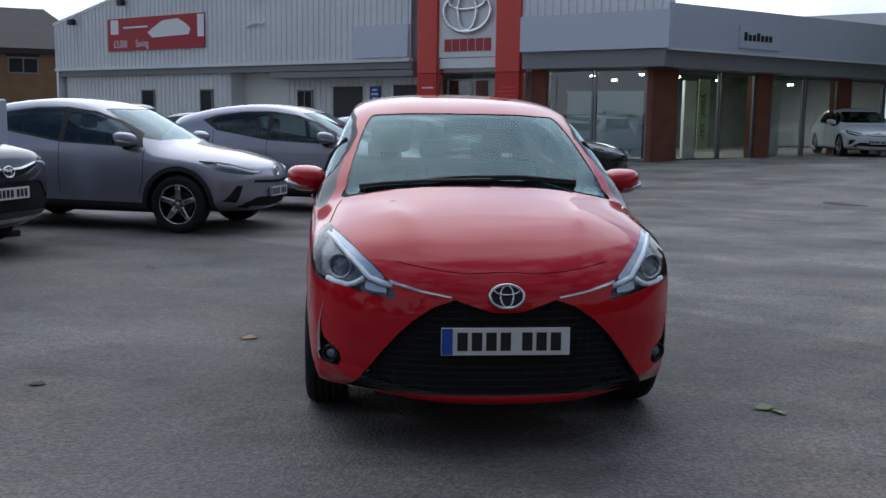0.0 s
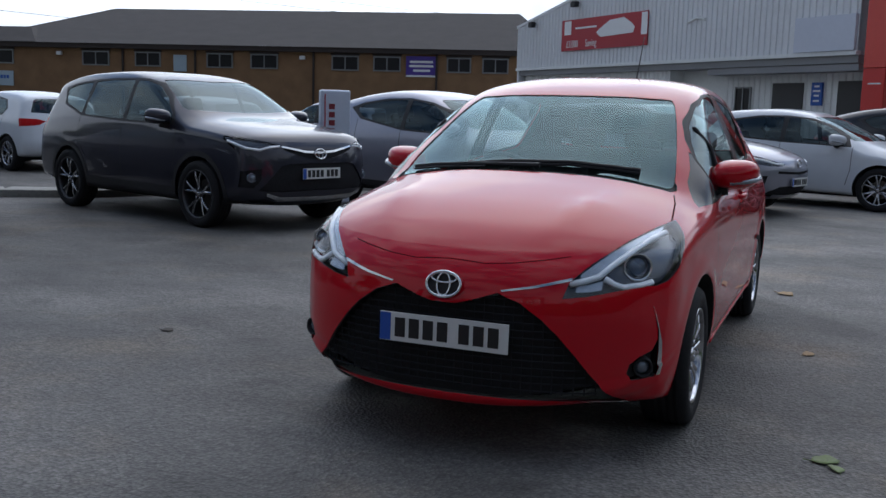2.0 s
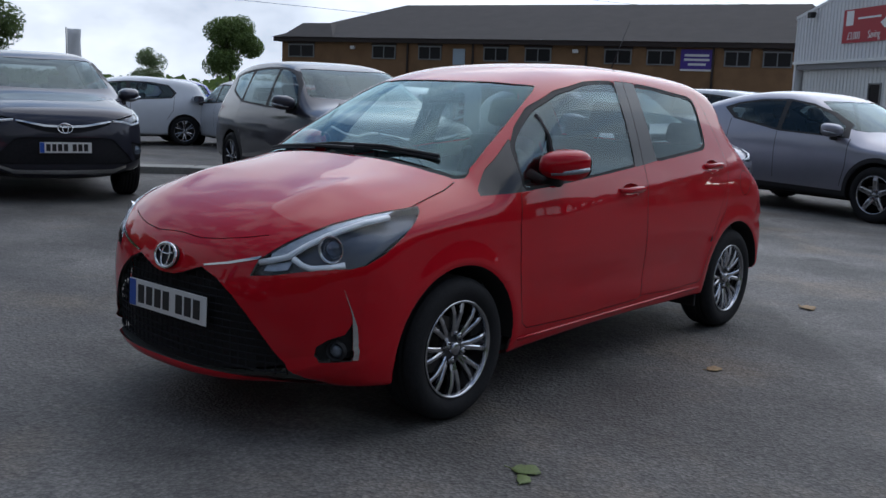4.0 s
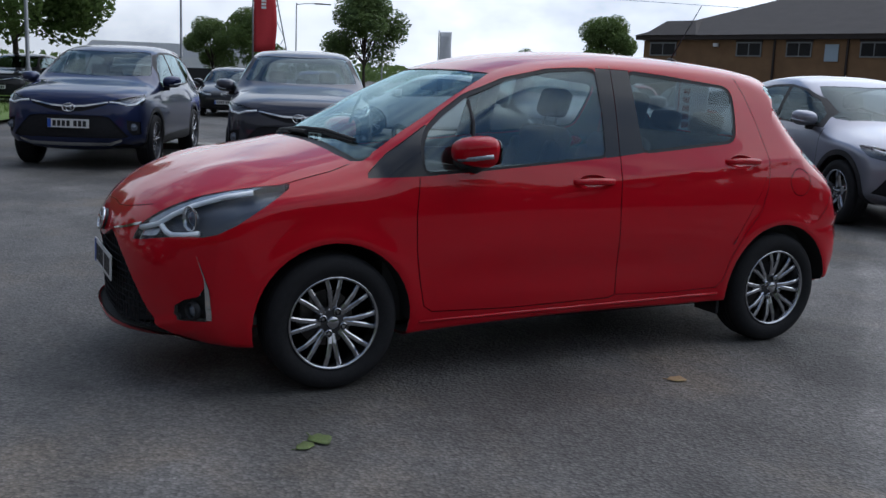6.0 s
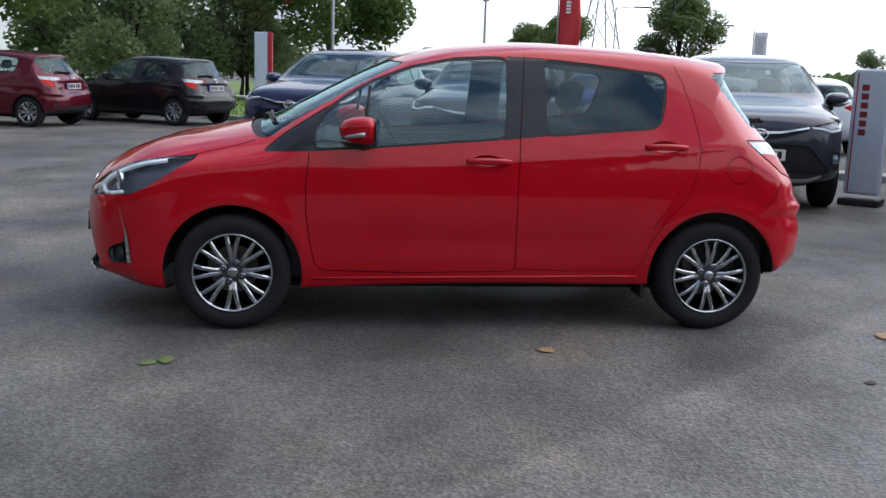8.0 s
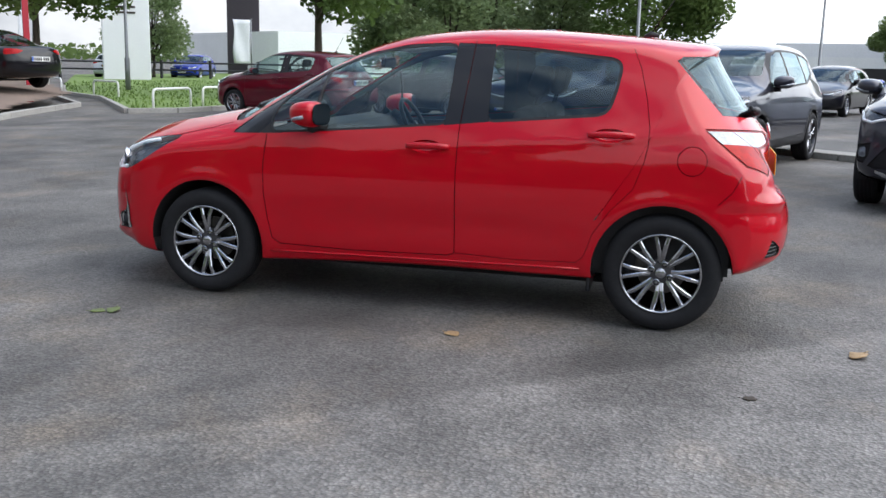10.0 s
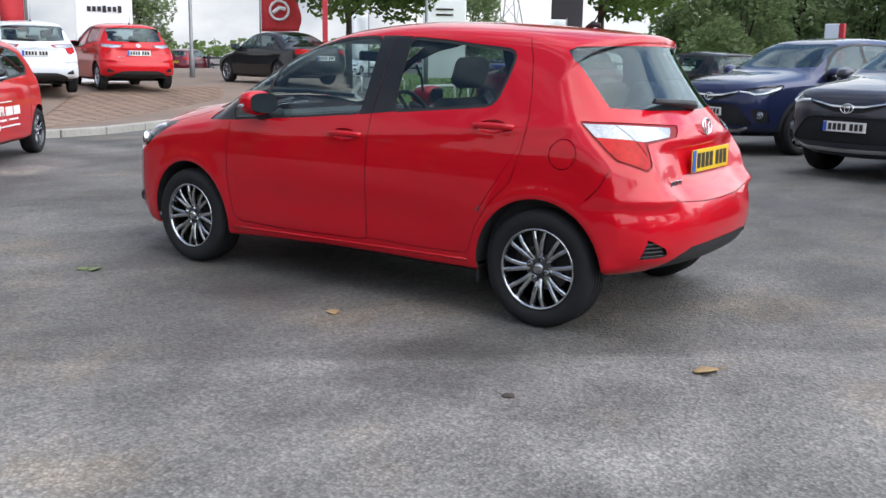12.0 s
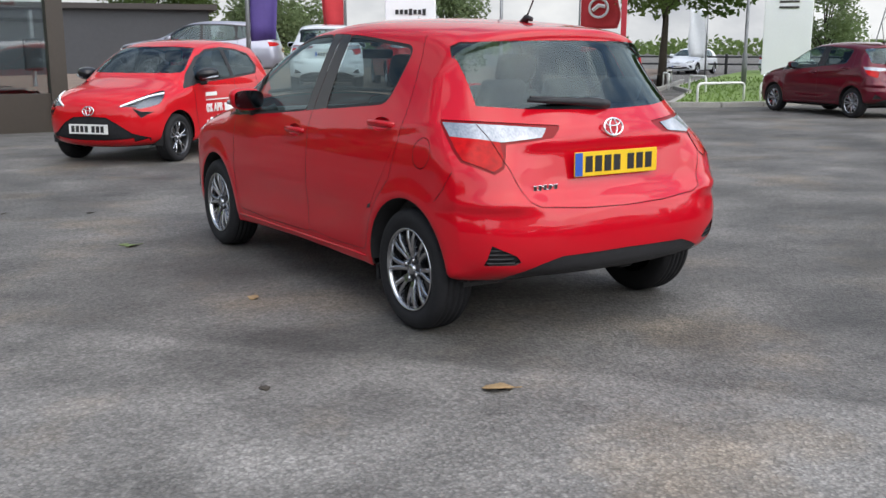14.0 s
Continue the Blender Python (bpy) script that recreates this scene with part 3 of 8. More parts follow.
def tail_wrap(x, y, z):
    """Rear glass and roof edge wrap forwards towards the corners; the plate sits in a hollow."""
    k = np.interp(z, [0.80, 1.05, 1.30, 1.6], [0.0, 0.052, 0.095, 0.105])
    t = np.clip((-0.85 - x) / 0.70, 0, 1)
    corner = -0.062 * np.clip((y - 0.40) / 0.20, 0, 1) * np.clip((0.90 - z) / 0.25, 0, 1) * np.clip((z - 0.615) / 0.05, 0, 1) * np.clip((-1.30 - x) / 0.25, 0, 1)
    hollow = 0.024 * np.clip((0.57 - y) / 0.10, 0, 1) * np.clip((0.905 - z) / 0.02, 0, 1) * np.clip((z - 0.66) / 0.16, 0, 1) * (x < -1.5)
    return k * (np.minimum(y, 0.72) / 0.58) ** 2 * t * t * (3 - 2 * t) + hollow + corner


YARIS_OUTLINE = [(-0.2, 0.20, 0.06, 2), (0.6, 0.19, 0.06, 2), (1.3, 0.17, 0.06, 2), (1.75, 0.172, 0.10, 2), (1.98, 0.190, 0.35, 2.3), (2.068, 0.208, 0.5, 2.4), (2.092, 0.236, 0.5, 2.4), (2.078, 0.268, 0.5, 2.4), (2.082, 0.34, 0.5, 2.45), (2.085, 0.50, 0.5, 2.45), (2.076, 0.61, 0.5, 2.45),
                 (2.045, 0.70, 0.46, 2.45), (1.985, 0.775, 0.40, 2.45), (1.90, 0.835, 0.34, 2.5), (1.80, 0.882, 0.31, 2.5), (1.65, 0.932, 0.30, 2.5), (1.45, 0.980, 0.30, 2.5), (1.25, 1.020, 0.29, 2.5),
                 (1.12, 1.052, 0.26, 2.5), (0.95, 1.137, 0.21, 2.6), (0.77, 1.232, 0.19, 2.6), (0.59, 1.325, 0.17, 2.6), (0.41, 1.402, 0.14, 2.5), (0.23, 1.450, 0.11, 2.5), (0.05, 1.478, 0.10, 2.5),
                 (-0.24, 1.500, 0.095, 2.5), (-0.56, 1.498, 0.095, 2.5), (-0.885, 1.482, 0.095, 2.5), (-1.15, 1.462, 0.10, 2.5), (-1.28, 1.448, 0.12, 2.6), (-1.40, 1.434, 0.16, 2.7), (-1.458, 1.420, 0.21, 2.8), (-1.472, 1.405, 0.22, 2.8),
                 (-1.460, 1.380, 0.25, 2.8), (-1.510, 1.29, 0.27, 2.8), (-1.595, 1.16, 0.29, 2.8), (-1.675, 1.05, 0.31, 2.8), (-1.745, 0.965, 0.33, 2.8), (-1.775, 0.86, 0.34, 2.8), (-1.785, 0.74, 0.34, 2.8),
                 (-1.804, 0.700, 0.35, 2.8), (-1.834, 0.666, 0.36, 2.7), (-1.862, 0.625, 0.36, 2.7), (-1.884, 0.53, 0.36, 2.7), (-1.88, 0.42, 0.34, 2.6), (-1.848, 0.335, 0.3, 2.4), (-1.72, 0.288, 0.15, 2.2), (-1.50, 0.255, 0.08, 2), (-1.3, 0.225, 0.06, 2), (-0.7, 0.205, 0.06, 2), (-0.2, 0.20, 0.06, 2)]
YARIS_SECTION = [(0.1, 0.74), (0.17, 0.775), (0.25, 0.805), (0.35, 0.825), (0.5, 0.836), (0.62, 0.838), (0.75, 0.832), (0.85, 0.822), (0.95, 0.800), (1.0, 0.784), (1.1, 0.748), (1.2, 0.708), (1.3, 0.664), (1.4, 0.615), (1.5, 0.565), (1.6, 0.52)]
YARIS_PLAN = [(-2.1, 0.965), (-1.8, 0.986), (-1.5, 0.994), (-1.2, 0.997), (-0.8, 1.0), (0.0, 1.0), (0.8, 1.0), (1.2, 0.985), (1.5, 0.965), (1.8, 0.935), (2.0, 0.905), (2.2, 0.87)]
YARIS_UPPER = [(-2.1, 0.86), (-1.6, 0.89), (-1.2, 0.93), (-0.6, 0.98), (0.0, 1.0), (1.0, 1.0), (2.2, 1.0)]

flank, nose, tail, top = (lambda c: c.y > 0.40), (lambda c: c.x > 1.30), (lambda c: c.x < -1.30 and c.z > 0.2), (lambda c: c.z > 0.68 and c.x > -0.2)
FRONT_PANE = rounded([(0.845, 0.93), (0.842, 1.03), (0.80, 1.10), (0.70, 1.175), (0.57, 1.255), (0.36, 1.338), (0.136, 1.386), (-0.02, 1.397), (-0.13, 1.398), (-0.125, 1.2), (-0.11, 1.004), (0.234, 0.974), (0.603, 0.945)], 44)
REAR_PANE = rounded([(-0.335, 1.392), (-0.55, 1.376), (-0.731, 1.357), (-0.95, 1.336), (-0.982, 1.31), (-0.965, 1.2), (-0.938, 1.10), (-0.90, 1.075), (-0.6, 1.049), (-0.335, 1.026), (-0.335, 1.2)], 40)
QUARTER = [(1.098, 0.905), (1.090, 0.925), (0.985, 1.008), (0.868, 1.082), (0.79, 1.13), (0.79, 0.918)]
YARIS_REGIONS = [
    dict(name="void", where=lambda c: c.y > 0.30 and c.z < 0.7, cuts=[("y", arc(1.255, 0.295, 0.347, 40))]),
    dict(name="void", where=lambda c: c.y > 0.30 and c.z < 0.7, cuts=[("y", arc(-1.245, 0.295, 0.347, 40))]),
    dict(name="handle_void", where=flank, cuts=[("y", arc(-0.022, 0.880, 0.034, 24, sx=2.5))]),
    dict(name="handle_void", where=flank, cuts=[("y", arc(-0.957, 0.970, 0.034, 24, sx=2.5))]),
    dict(name="gap", where=flank, cuts=[("y", strip([(0.875, 0.905), (0.892, 0.75), (0.890, 0.60), (0.868, 0.45), (0.845, 0.345), (0.80, 0.315), (0.4, 0.305), (-0.15, 0.315), (-0.185, 0.33)], 0.0045))]),
    dict(name="gap", where=flank, cuts=[("y", strip([(-0.228, 1.425), (-0.21, 1.2), (-0.192, 1.0), (-0.184, 0.75), (-0.185, 0.33)], 0.0045))]),
    dict(name="gap", where=flank, cuts=[("y", strip([(-1.04, 1.40), (-1.085, 1.30), (-1.125, 1.15), (-1.148, 1.02), (-1.148, 0.93), (-1.132, 0.845), (-1.087, 0.713), (-0.98, 0.60), (-0.90, 0.48), (-0.86, 0.36), (-0.82, 0.325), (-0.5, 0.318), (-0.185, 0.33)], 0.0032))]),
    dict(name="gap", where=flank, cuts=[("y", strip(arc(-1.362, 0.862, 0.070, 30) + [(-1.292, 0.862)], 0.004))]),
    dict(name="gap", where=lambda c: nose(c) and c.z > 0.6, cuts=[("x", strip([(-0.01, 0.741), (0.06, 0.738), (0.14, 0.733), (0.25, 0.742), (0.36, 0.758), (0.44, 0.772)], 0.003))]),
    dict(name="gap", where=top, cuts=[("z", strip([(1.46, 0.715), (1.34, 0.700), (1.24, 0.688), (1.15, 0.665)], 0.006))]),
    dict(name="gap", where=tail, cuts=[("x", strip([(0.642, 1.01), (0.625, 0.92), (0.61, 0.85), (0.575, 0.76), (0.53, 0.67), (0.48, 0.645), (0.25, 0.628), (-0.01, 0.622)], 0.004))]),
    dict(name="gap", where=flank, cuts=[("y", strip([(-1.60, 0.80), (-1.56, 0.72), (-1.50, 0.66)], 0.004))]),
    dict(name="front_window", where=flank, cuts=[("y", FRONT_PANE)]),
    dict(name="rear_window", where=flank, cuts=[("y", REAR_PANE)]),
    dict(name="pillar", where=flank, cuts=[("y", [(-0.135, 1.412), (-0.335, 1.408), (-0.34, 1.015), (-0.105, 0.990)])]),
    dict(name="window_trim", where=flank, cuts=[("y", grow(FRONT_PANE, 0.013))]),
    dict(name="window_trim", where=flank, cuts=[("y", grow(REAR_PANE, 0.016))]),
    dict(name="quarter_panel", where=flank, cuts=[("y", QUARTER)]),
    dict(name="headlamp", where=lambda c: c.x > 1.36 and c.z > 0.55, cuts=[
        ("x", [(0.735, 0.885), (0.68, 0.862), (0.615, 0.825), (0.52, 0.752), (0.455, 0.690), (0.435, 0.628), (0.52, 0.638), (0.61, 0.657), (0.70, 0.672), (0.95, 0.66), (0.95, 0.9)]),
        ("y", [(1.425, 0.885), (1.44, 0.862), (1.555, 0.792), (1.665, 0.722), (1.74, 0.684), (1.80, 0.668), (1.9, 0.60), (2.2, 0.55), (2.2, 1.0), (1.44, 1.0)])]),
    dict(name="chrome_wing", where=nose, cuts=[("x", [(0.462, 0.702), (0.34, 0.670), (0.215, 0.646), (0.222, 0.641), (0.34, 0.661), (0.458, 0.690)])]),
    dict(name="grille", where=lambda c: c.x > 1.75, cuts=[("x", [(-0.02, 0.585), (0.05, 0.587), (0.10, 0.600), (0.205, 0.636), (0.29, 0.605), (0.37, 0.55), (0.43, 0.492), (0.49, 0.42), (0.545, 0.345), (0.598, 0.278), (0.645, 0.215), (0.66, 0.15), (0.58, 0.15), (0.548, 0.232), (0.50, 0.250), (-0.02, 0.247)])]),
    dict(name="chrome_blade", where=lambda c: c.x > 1.5 and c.y > 0.55, cuts=[("y", [(1.815, 0.605), (1.787, 0.50), (1.778, 0.331), (1.758, 0.331), (1.770, 0.46)])]),
    dict(name="fog_recess", where=lambda c: c.x > 1.5, cuts=[("x", [(0.765, 0.59), (0.748, 0.48), (0.730, 0.43), (0.695, 0.412), (0.664, 0.385), (0.656, 0.350), (0.672, 0.326), (0.80, 0.322), (0.83, 0.45)]), ("y", [(1.815, 0.62), (1.787, 0.50), (1.778, 0.31), (2.2, 0.31), (2.2, 0.65)])]),
    dict(name="windscreen", where=top, cuts=[("z", [(1.150, -0.01), (1.148, 0.2), (1.140, 0.4), (1.125, 0.55), (1.10, 0.632), (1.06, 0.648), (0.98, 0.640), (0.80, 0.608), (0.60, 0.566), (0.45, 0.528), (0.392, 0.50), (0.43, 0.40), (0.458, 0.2), (0.465, -0.01)])]),
    dict(name="cowl", where=top, cuts=[("z", [(1.205, -0.01), (1.20, 0.2), (1.19, 0.4), (1.17, 0.55), (1.135, 0.645), (1.09, 0.668), (1.05, 0.66), (0.6, 0.3), (0.6, -0.01)])]),
    dict(name="bonnet", where=lambda c: c.z > 0.60 and c.x > 0.9, cuts=[("x", [(-0.02, 0.741), (0.06, 0.738), (0.14, 0.733), (0.25, 0.742), (0.36, 0.758), (0.44, 0.772), (0.52, 0.80), (0.715, 0.885), (0.715, 1.2), (-0.02, 1.2)])]),
    dict(name="tail_red", where=tail, cuts=[("x", [(0.595, 0.925), (0.66, 0.938), (0.85, 0.955), (0.85, 0.89), (0.73, 0.835), (0.665, 0.803), (0.625, 0.825), (0.602, 0.87)]), ("y", [(-1.42, 1.03), (-1.425, 1.008), (-1.50, 0.945), (-1.585, 0.878), (-1.66, 0.815), (-1.73, 0.775), (-2.2, 0.7), (-2.2, 1.1)])]),
    dict(name="tail_white", where=tail, cuts=[("x", [(0.85, 1.012), (0.61, 1.000), (0.36, 0.982), (0.40, 0.942), (0.585, 0.925), (0.66, 0.938), (0.85, 0.958)]), ("y", [(-1.42, 1.03), (-1.425, 1.008), (-1.50, 0.945), (-1.585, 0.878), (-1.66, 0.815), (-1.73, 0.775), (-2.2, 0.7), (-2.2, 1.1)])]),
    dict(name="tail_rim", where=tail, cuts=[("x", [(0.85, 1.022), (0.61, 1.012), (0.29, 0.992), (0.30, 0.975), (0.345, 0.938), (0.575, 0.913), (0.592, 0.87), (0.618, 0.815), (0.665, 0.79), (0.74, 0.825), (0.85, 0.88)]), ("y", [(-1.412, 1.04), (-1.416, 1.006), (-1.494, 0.938), (-1.580, 0.870), (-1.656, 0.807), (-1.73, 0.766), (-2.2, 0.69), (-2.2, 1.1)])]),
    dict(name="tailgate_window", where=lambda c: c.x < -1.08 and c.z > 0.95, cuts=[("x", [(-0.02, 1.372), (0.30, 1.370), (0.55, 1.362), (0.60, 1.335), (0.63, 1.2), (0.648, 1.115), (0.62, 1.078), (0.40, 1.062), (-0.02, 1.052)]), ("y", [(-1.19, 1.40), (-1.235, 1.365), (-1.49, 1.08), (-1.50, 0.95), (-2.2, 0.95), (-2.2, 1.5), (-1.19, 1.5)])]),
    dict(name="rear_vent", where=lambda c: c.x < -1.3, cuts=[("x", [(0.705, 0.485), (0.60, 0.435), (0.575, 0.405), (0.60, 0.392), (0.725, 0.392)])]),
    dict(name="rear_skirt", where=lambda c: c.x < -1.3, cuts=[("x", [(-0.02, 0.425), (0.38, 0.42), (0.48, 0.39), (0.55, 0.36), (0.60, 0.335), (0.60, 0.15), (-0.02, 0.15)])]),
]


for number, region in enumerate([r for r in YARIS_REGIONS if r["name"] == "gap"]):
    region["name"] = "gap%d" % number


def build_yaris(shell, car, colour):
    """All parts of the hatchback on a cut shell."""
    skin(shell, "body", "body", colour, car)
    skin(shell, "body", "cabin_lining", LINING, car, 0, 0.012, "grey cabin lining")
    skin(shell, "bonnet", "bonnet", colour, car)
    skin(shell, "windscreen", "windscreen", SCREEN, car, 0, 0.004)
    skin(shell, "cowl", "cowl", BLACK, car, 0, 0.012, "black plastic cowl")
    skin(shell, "tailgate_window", "tailgate_window", TINT, car, 0, 0.003, "tinted rear window")
    skin(shell, "rear_skirt", "rear_skirt", BLACK, car, 0, 0.006, "black plastic lower skirt")
    for key in [k for k in shell.groups if k.startswith("gap")]:
        for s in ((0,) if key in ("gap4", "gap6") else (1, -1)):
            skin(shell, key, "panel_gap", REDGAP, car, s, 0.003)
    skin(shell, "grille", "grille_backing", GAP, car, 0, 0.05)
    for s in (1, -1):
        skin(shell, "quarter_panel", "quarter_panel", GLOSSBLACK, car, s, 0.003, "black triangular panel")
        skin(shell, "front_window", "front_window", CLEAR, car, s, 0.006)
        skin(shell, "rear_window", "rear_window", TINT, car, s, 0.006)
        skin(shell, "pillar", "door_pillar", GLOSSBLACK, car, s, 0.002, "gloss black pillar")
        skin(shell, "window_trim", "window_trim", BLACK, car, s, 0.003)
        lamp = skin(shell, "headlamp", "headlamp", LENS, car, s, -0.001, "clear headlamp lens")
        skin(shell, "headlamp", "lamp_bowl", LAMPDARK, lamp, s, 0.035, "dark lamp housing")
        skin(shell, "chrome_wing", "chrome_wing", CHROME, car, s, -0.004, "chrome strip")
        skin(shell, "chrome_blade", "chrome_blade", CHROME, car, s, -0.005, "chrome fog lamp strip")
        skin(shell, "fog_recess", "fog_recess", BLACK, car, s, 0.03)
        tl = skin(shell, "tail_red", "tail_lamp", REDLENS, car, s, 0.0, "red and clear tail lamp")
        skin(shell, "tail_white", "clear_lens", WHITELENS, tl, s, 0.0, "clear lens")
        skin(shell, "tail_rim", "lamp_rim", material_dark_red, tl, s, 0.004)
        skin(shell, "rear_vent", "rear_vent", BLACK, car, s, 0.02)


def headlamp_inside(shell, lamp, s):
    """Projector, two light bars and the chrome trim behind the lens."""
    def at(y, z, deep):
        p, n = shell.touch((3.0, y, z), (-1, 0, 0))
        return Vector((p.x - deep, y * s, z))

    bm = bmesh.new()
    tube(bm, [at(y, z, 0.012) for y, z in ((0.452, 0.678), (0.50, 0.690), (0.545, 0.705), (0.585, 0.745), (0.63, 0.785), (0.68, 0.825), (0.715, 0.845))], 0.012, 6)
    part("light_bar", bm, LIGHTBAR, lamp, "bright light bar", True)
    bm = bmesh.new()
    tube(bm, [at(y, z, 0.012) for y, z in ((0.565, 0.700), (0.60, 0.678), (0.63, 0.668), (0.68, 0.674), (0.715, 0.684))], 0.012, 6)
    part("light_bar", bm, LIGHTBAR, lamp, "bright light bar", True)
    bm = bmesh.new()
    rows = [(bm.verts.new(at(y, hi, 0.010)), bm.verts.new(at(y, lo, 0.016))) for y, hi, lo in ((0.485, 0.712, 0.690), (0.525, 0.748, 0.705), (0.57, 0.785, 0.738), (0.615, 0.818, 0.778), (0.66, 0.846, 0.815), (0.70, 0.864, 0.842))]
    for (a, b), (c, d) in zip(rows, rows[1:]):
        bm.faces.new((a, b, d, c))
    part("lamp_brow", bm, SILVERBOWL, lamp, "silver lamp brow", True)
    bm = bmesh.new()
    rows = [(bm.verts.new(at(y, hi, 0.022)), bm.verts.new(at(y, lo, 0.012))) for y, hi, lo in ((0.475, 0.672, 0.650), (0.52, 0.680, 0.652), (0.56, 0.690, 0.660))]
    for (a, b), (c, d) in zip(rows, rows[1:]):
        bm.faces.new((a, b, d, c))
    part("indicator_bowl", bm, SILVERBOWL, lamp, "silver indicator bowl", True)
    c = at(0.662, 0.738, 0.02)
    bm = bmesh.new()
    m = Matrix.Translation(c) @ Matrix.Rotation(radians(-90 + 20 * s), 4, "Z")
    lathe(bm, [(0.052, 0.012), (0.048, 0.014), (0.044, 0.0), (0.038, -0.01)], 24, m)
    part("projector_ring", bm, CHROME, lamp, "chrome projector ring", True)
    bm = bmesh.new()
    lathe(bm, [(0.0005, 0.012), (0.02, 0.009), (0.034, 0.001), (0.038, -0.01)], 20, m)
    part("projector_lens", bm, GLOSSBLUE, lamp, "dark projector lens", True)


def mirror(car, colour, x, y, z, s, size=1.0):
    """Door mirror: painted shell, indicator strip, dark foot and glass."""
    m = pose(x, s * y, z, 0, 0, 0) @ Matrix.Diagonal((size, s * size, size, 1))
    bm = bmesh.new()
    r = bmesh.ops.create_uvsphere(bm, u_segments=20, v_segments=12, radius=1.0)
    for v in bm.verts:
        a = v.co
        k = 1.0 if a.x > 0 else 0.35
        v.co = Vector((a.x * 0.135 * k - 0.04 * a.y * max(0, a.x), (abs(a.y) ** 0.75) * math.copysign(0.106, a.y) + 0.012 * a.z, (abs(a.z) ** 0.7) * math.copysign(0.070, a.z)))
    bmesh.ops.transform(bm, matrix=m, verts=bm.verts)
    bmesh.ops.recalc_face_normals(bm, faces=bm.faces)
    shell = part("mirror_shell", bm, colour, car, "", True)
    bm = bmesh.new()
    tube(bm, [m @ Vector(p) for p in ((0.118, -0.01, -0.036), (0.098, 0.05, -0.03), (0.06, 0.098, -0.02), (0.015, 0.113, -0.012))], 0.011 * size, 6)
    part("indicator", bm, WHITELENS, shell, "clear indicator strip", True)
    bm = bmesh.new()
    ring = [(math.copysign(abs(math.cos(a)) ** 0.6, math.cos(a)) * 0.090, math.copysign(abs(math.sin(a)) ** 0.6, math.sin(a)) * 0.056) for a in np.linspace(0, 2 * math.pi, 28, endpoint=False)]
    slab(bm, ring, 0.006, m @ Matrix.Translation((-0.051, 0.004, 0)) @ Matrix.Rotation(radians(-8), 4, "Z") @ Matrix(((0, 0, -1, 0), (1, 0, 0, 0), (0, 1, 0, 0), (0, 0, 0, 1))))
    part("mirror_glass", bm, MIRROR, shell, "mirror glass")
    bm = bmesh.new()
    tube(bm, [m @ Vector(p) for p in ((0.02, -0.20, -0.06), (0.02, -0.12, -0.085), (0.02, -0.03, -0.07))], [0.03 * size, 0.026 * size, 0.03 * size], 8)
    part("mirror_foot", bm, BLACK, shell, "black foot", True)


def door_handle(shell, car, colour, x, z, s, long=0.235):
    """Pull handle bowed over a hollow in the door."""
    def at(px, pz, out):
        p, n = shell.touch((px, 3.0, pz), (0, -1, 0))
        return Vector((px, (p.y + out) * s, pz))

    bm = bmesh.new()
    rows = []
    for k, o in ((-0.5, 0.002), (-0.46, 0.016), (-0.3, 0.027), (0.0, 0.033), (0.25, 0.032), (0.42, 0.024), (0.48, 0.014), (0.5, 0.002)):
        tall = 0.017 - 0.005 * abs(2 * k) ** 4
        c = at(x + long * k, z, 0)
        lift_z = 0.004 * math.cos(3.14 * k)
        rows.append([bm.verts.new(c + Vector((0, s * (o + e), lift_z + f * tall))) for e, f in ((-0.016, -0.8), (-0.005, -1), (0.0, -0.55), (0.002, 0.2), (-0.004, 0.95), (-0.016, 0.8))])
    for p, q in zip(rows, rows[1:]):
        for i in range(6):
            bm.faces.new((p[i], p[(i + 1) % 6], q[(i + 1) % 6], q[i]))
    bm.faces.new(rows[0])
    bm.faces.new(rows[-1][::-1])
    bmesh.ops.recalc_face_normals(bm, faces=bm.faces)
    h = part("door_handle", bm, colour, car, "", True)
    bm = bmesh.new()
    rings = []
    for k, deep in ((1.03, 0.0), (0.95, 0.010), (0.75, 0.022), (0.4, 0.027)):
        rings.append([bm.verts.new(at(x + 0.008 + 0.085 * k * math.cos(a), z - 0.002 + 0.034 * k * math.sin(a), -deep)) for a in np.linspace(0, 2 * math.pi, 24, endpoint=False)])
    for p, q in zip(rings, rings[1:]):
        for i in range(24):
            bm.faces.new((p[i], p[(i + 1) % 24], q[(i + 1) % 24], q[i]))
    bm.faces.new(rings[-1])
    bmesh.ops.recalc_face_normals(bm, faces=bm.faces)
    if sum((f.normal.y * s) * f.calc_area() for f in bm.faces) < 0:
        bmesh.ops.reverse_faces(bm, faces=bm.faces)
    part("handle_bowl", bm, colour, h, "", True)


GLOSSBLUE = material("projector_glass", (0.10, 0.13, 0.19), 0.08, 0.6, coat=1.0)
GRILLEBLACK = material("grille_plastic", (0.026, 0.026, 0.029), 0.9, vary=0.3, scale=8, spec=0.1)


def wiper(car, pts, name="wiper"):
    bm = bmesh.new()
    tube(bm, pts, [0.012] + [0.009] * (len(pts) - 1), 6)
    tube(bm, [Vector(p) + Vector((0.01, 0, -0.012)) for p in pts[1:]], 0.006, 5)
    return part(name, bm, BLACK, car, "black wiper arm")


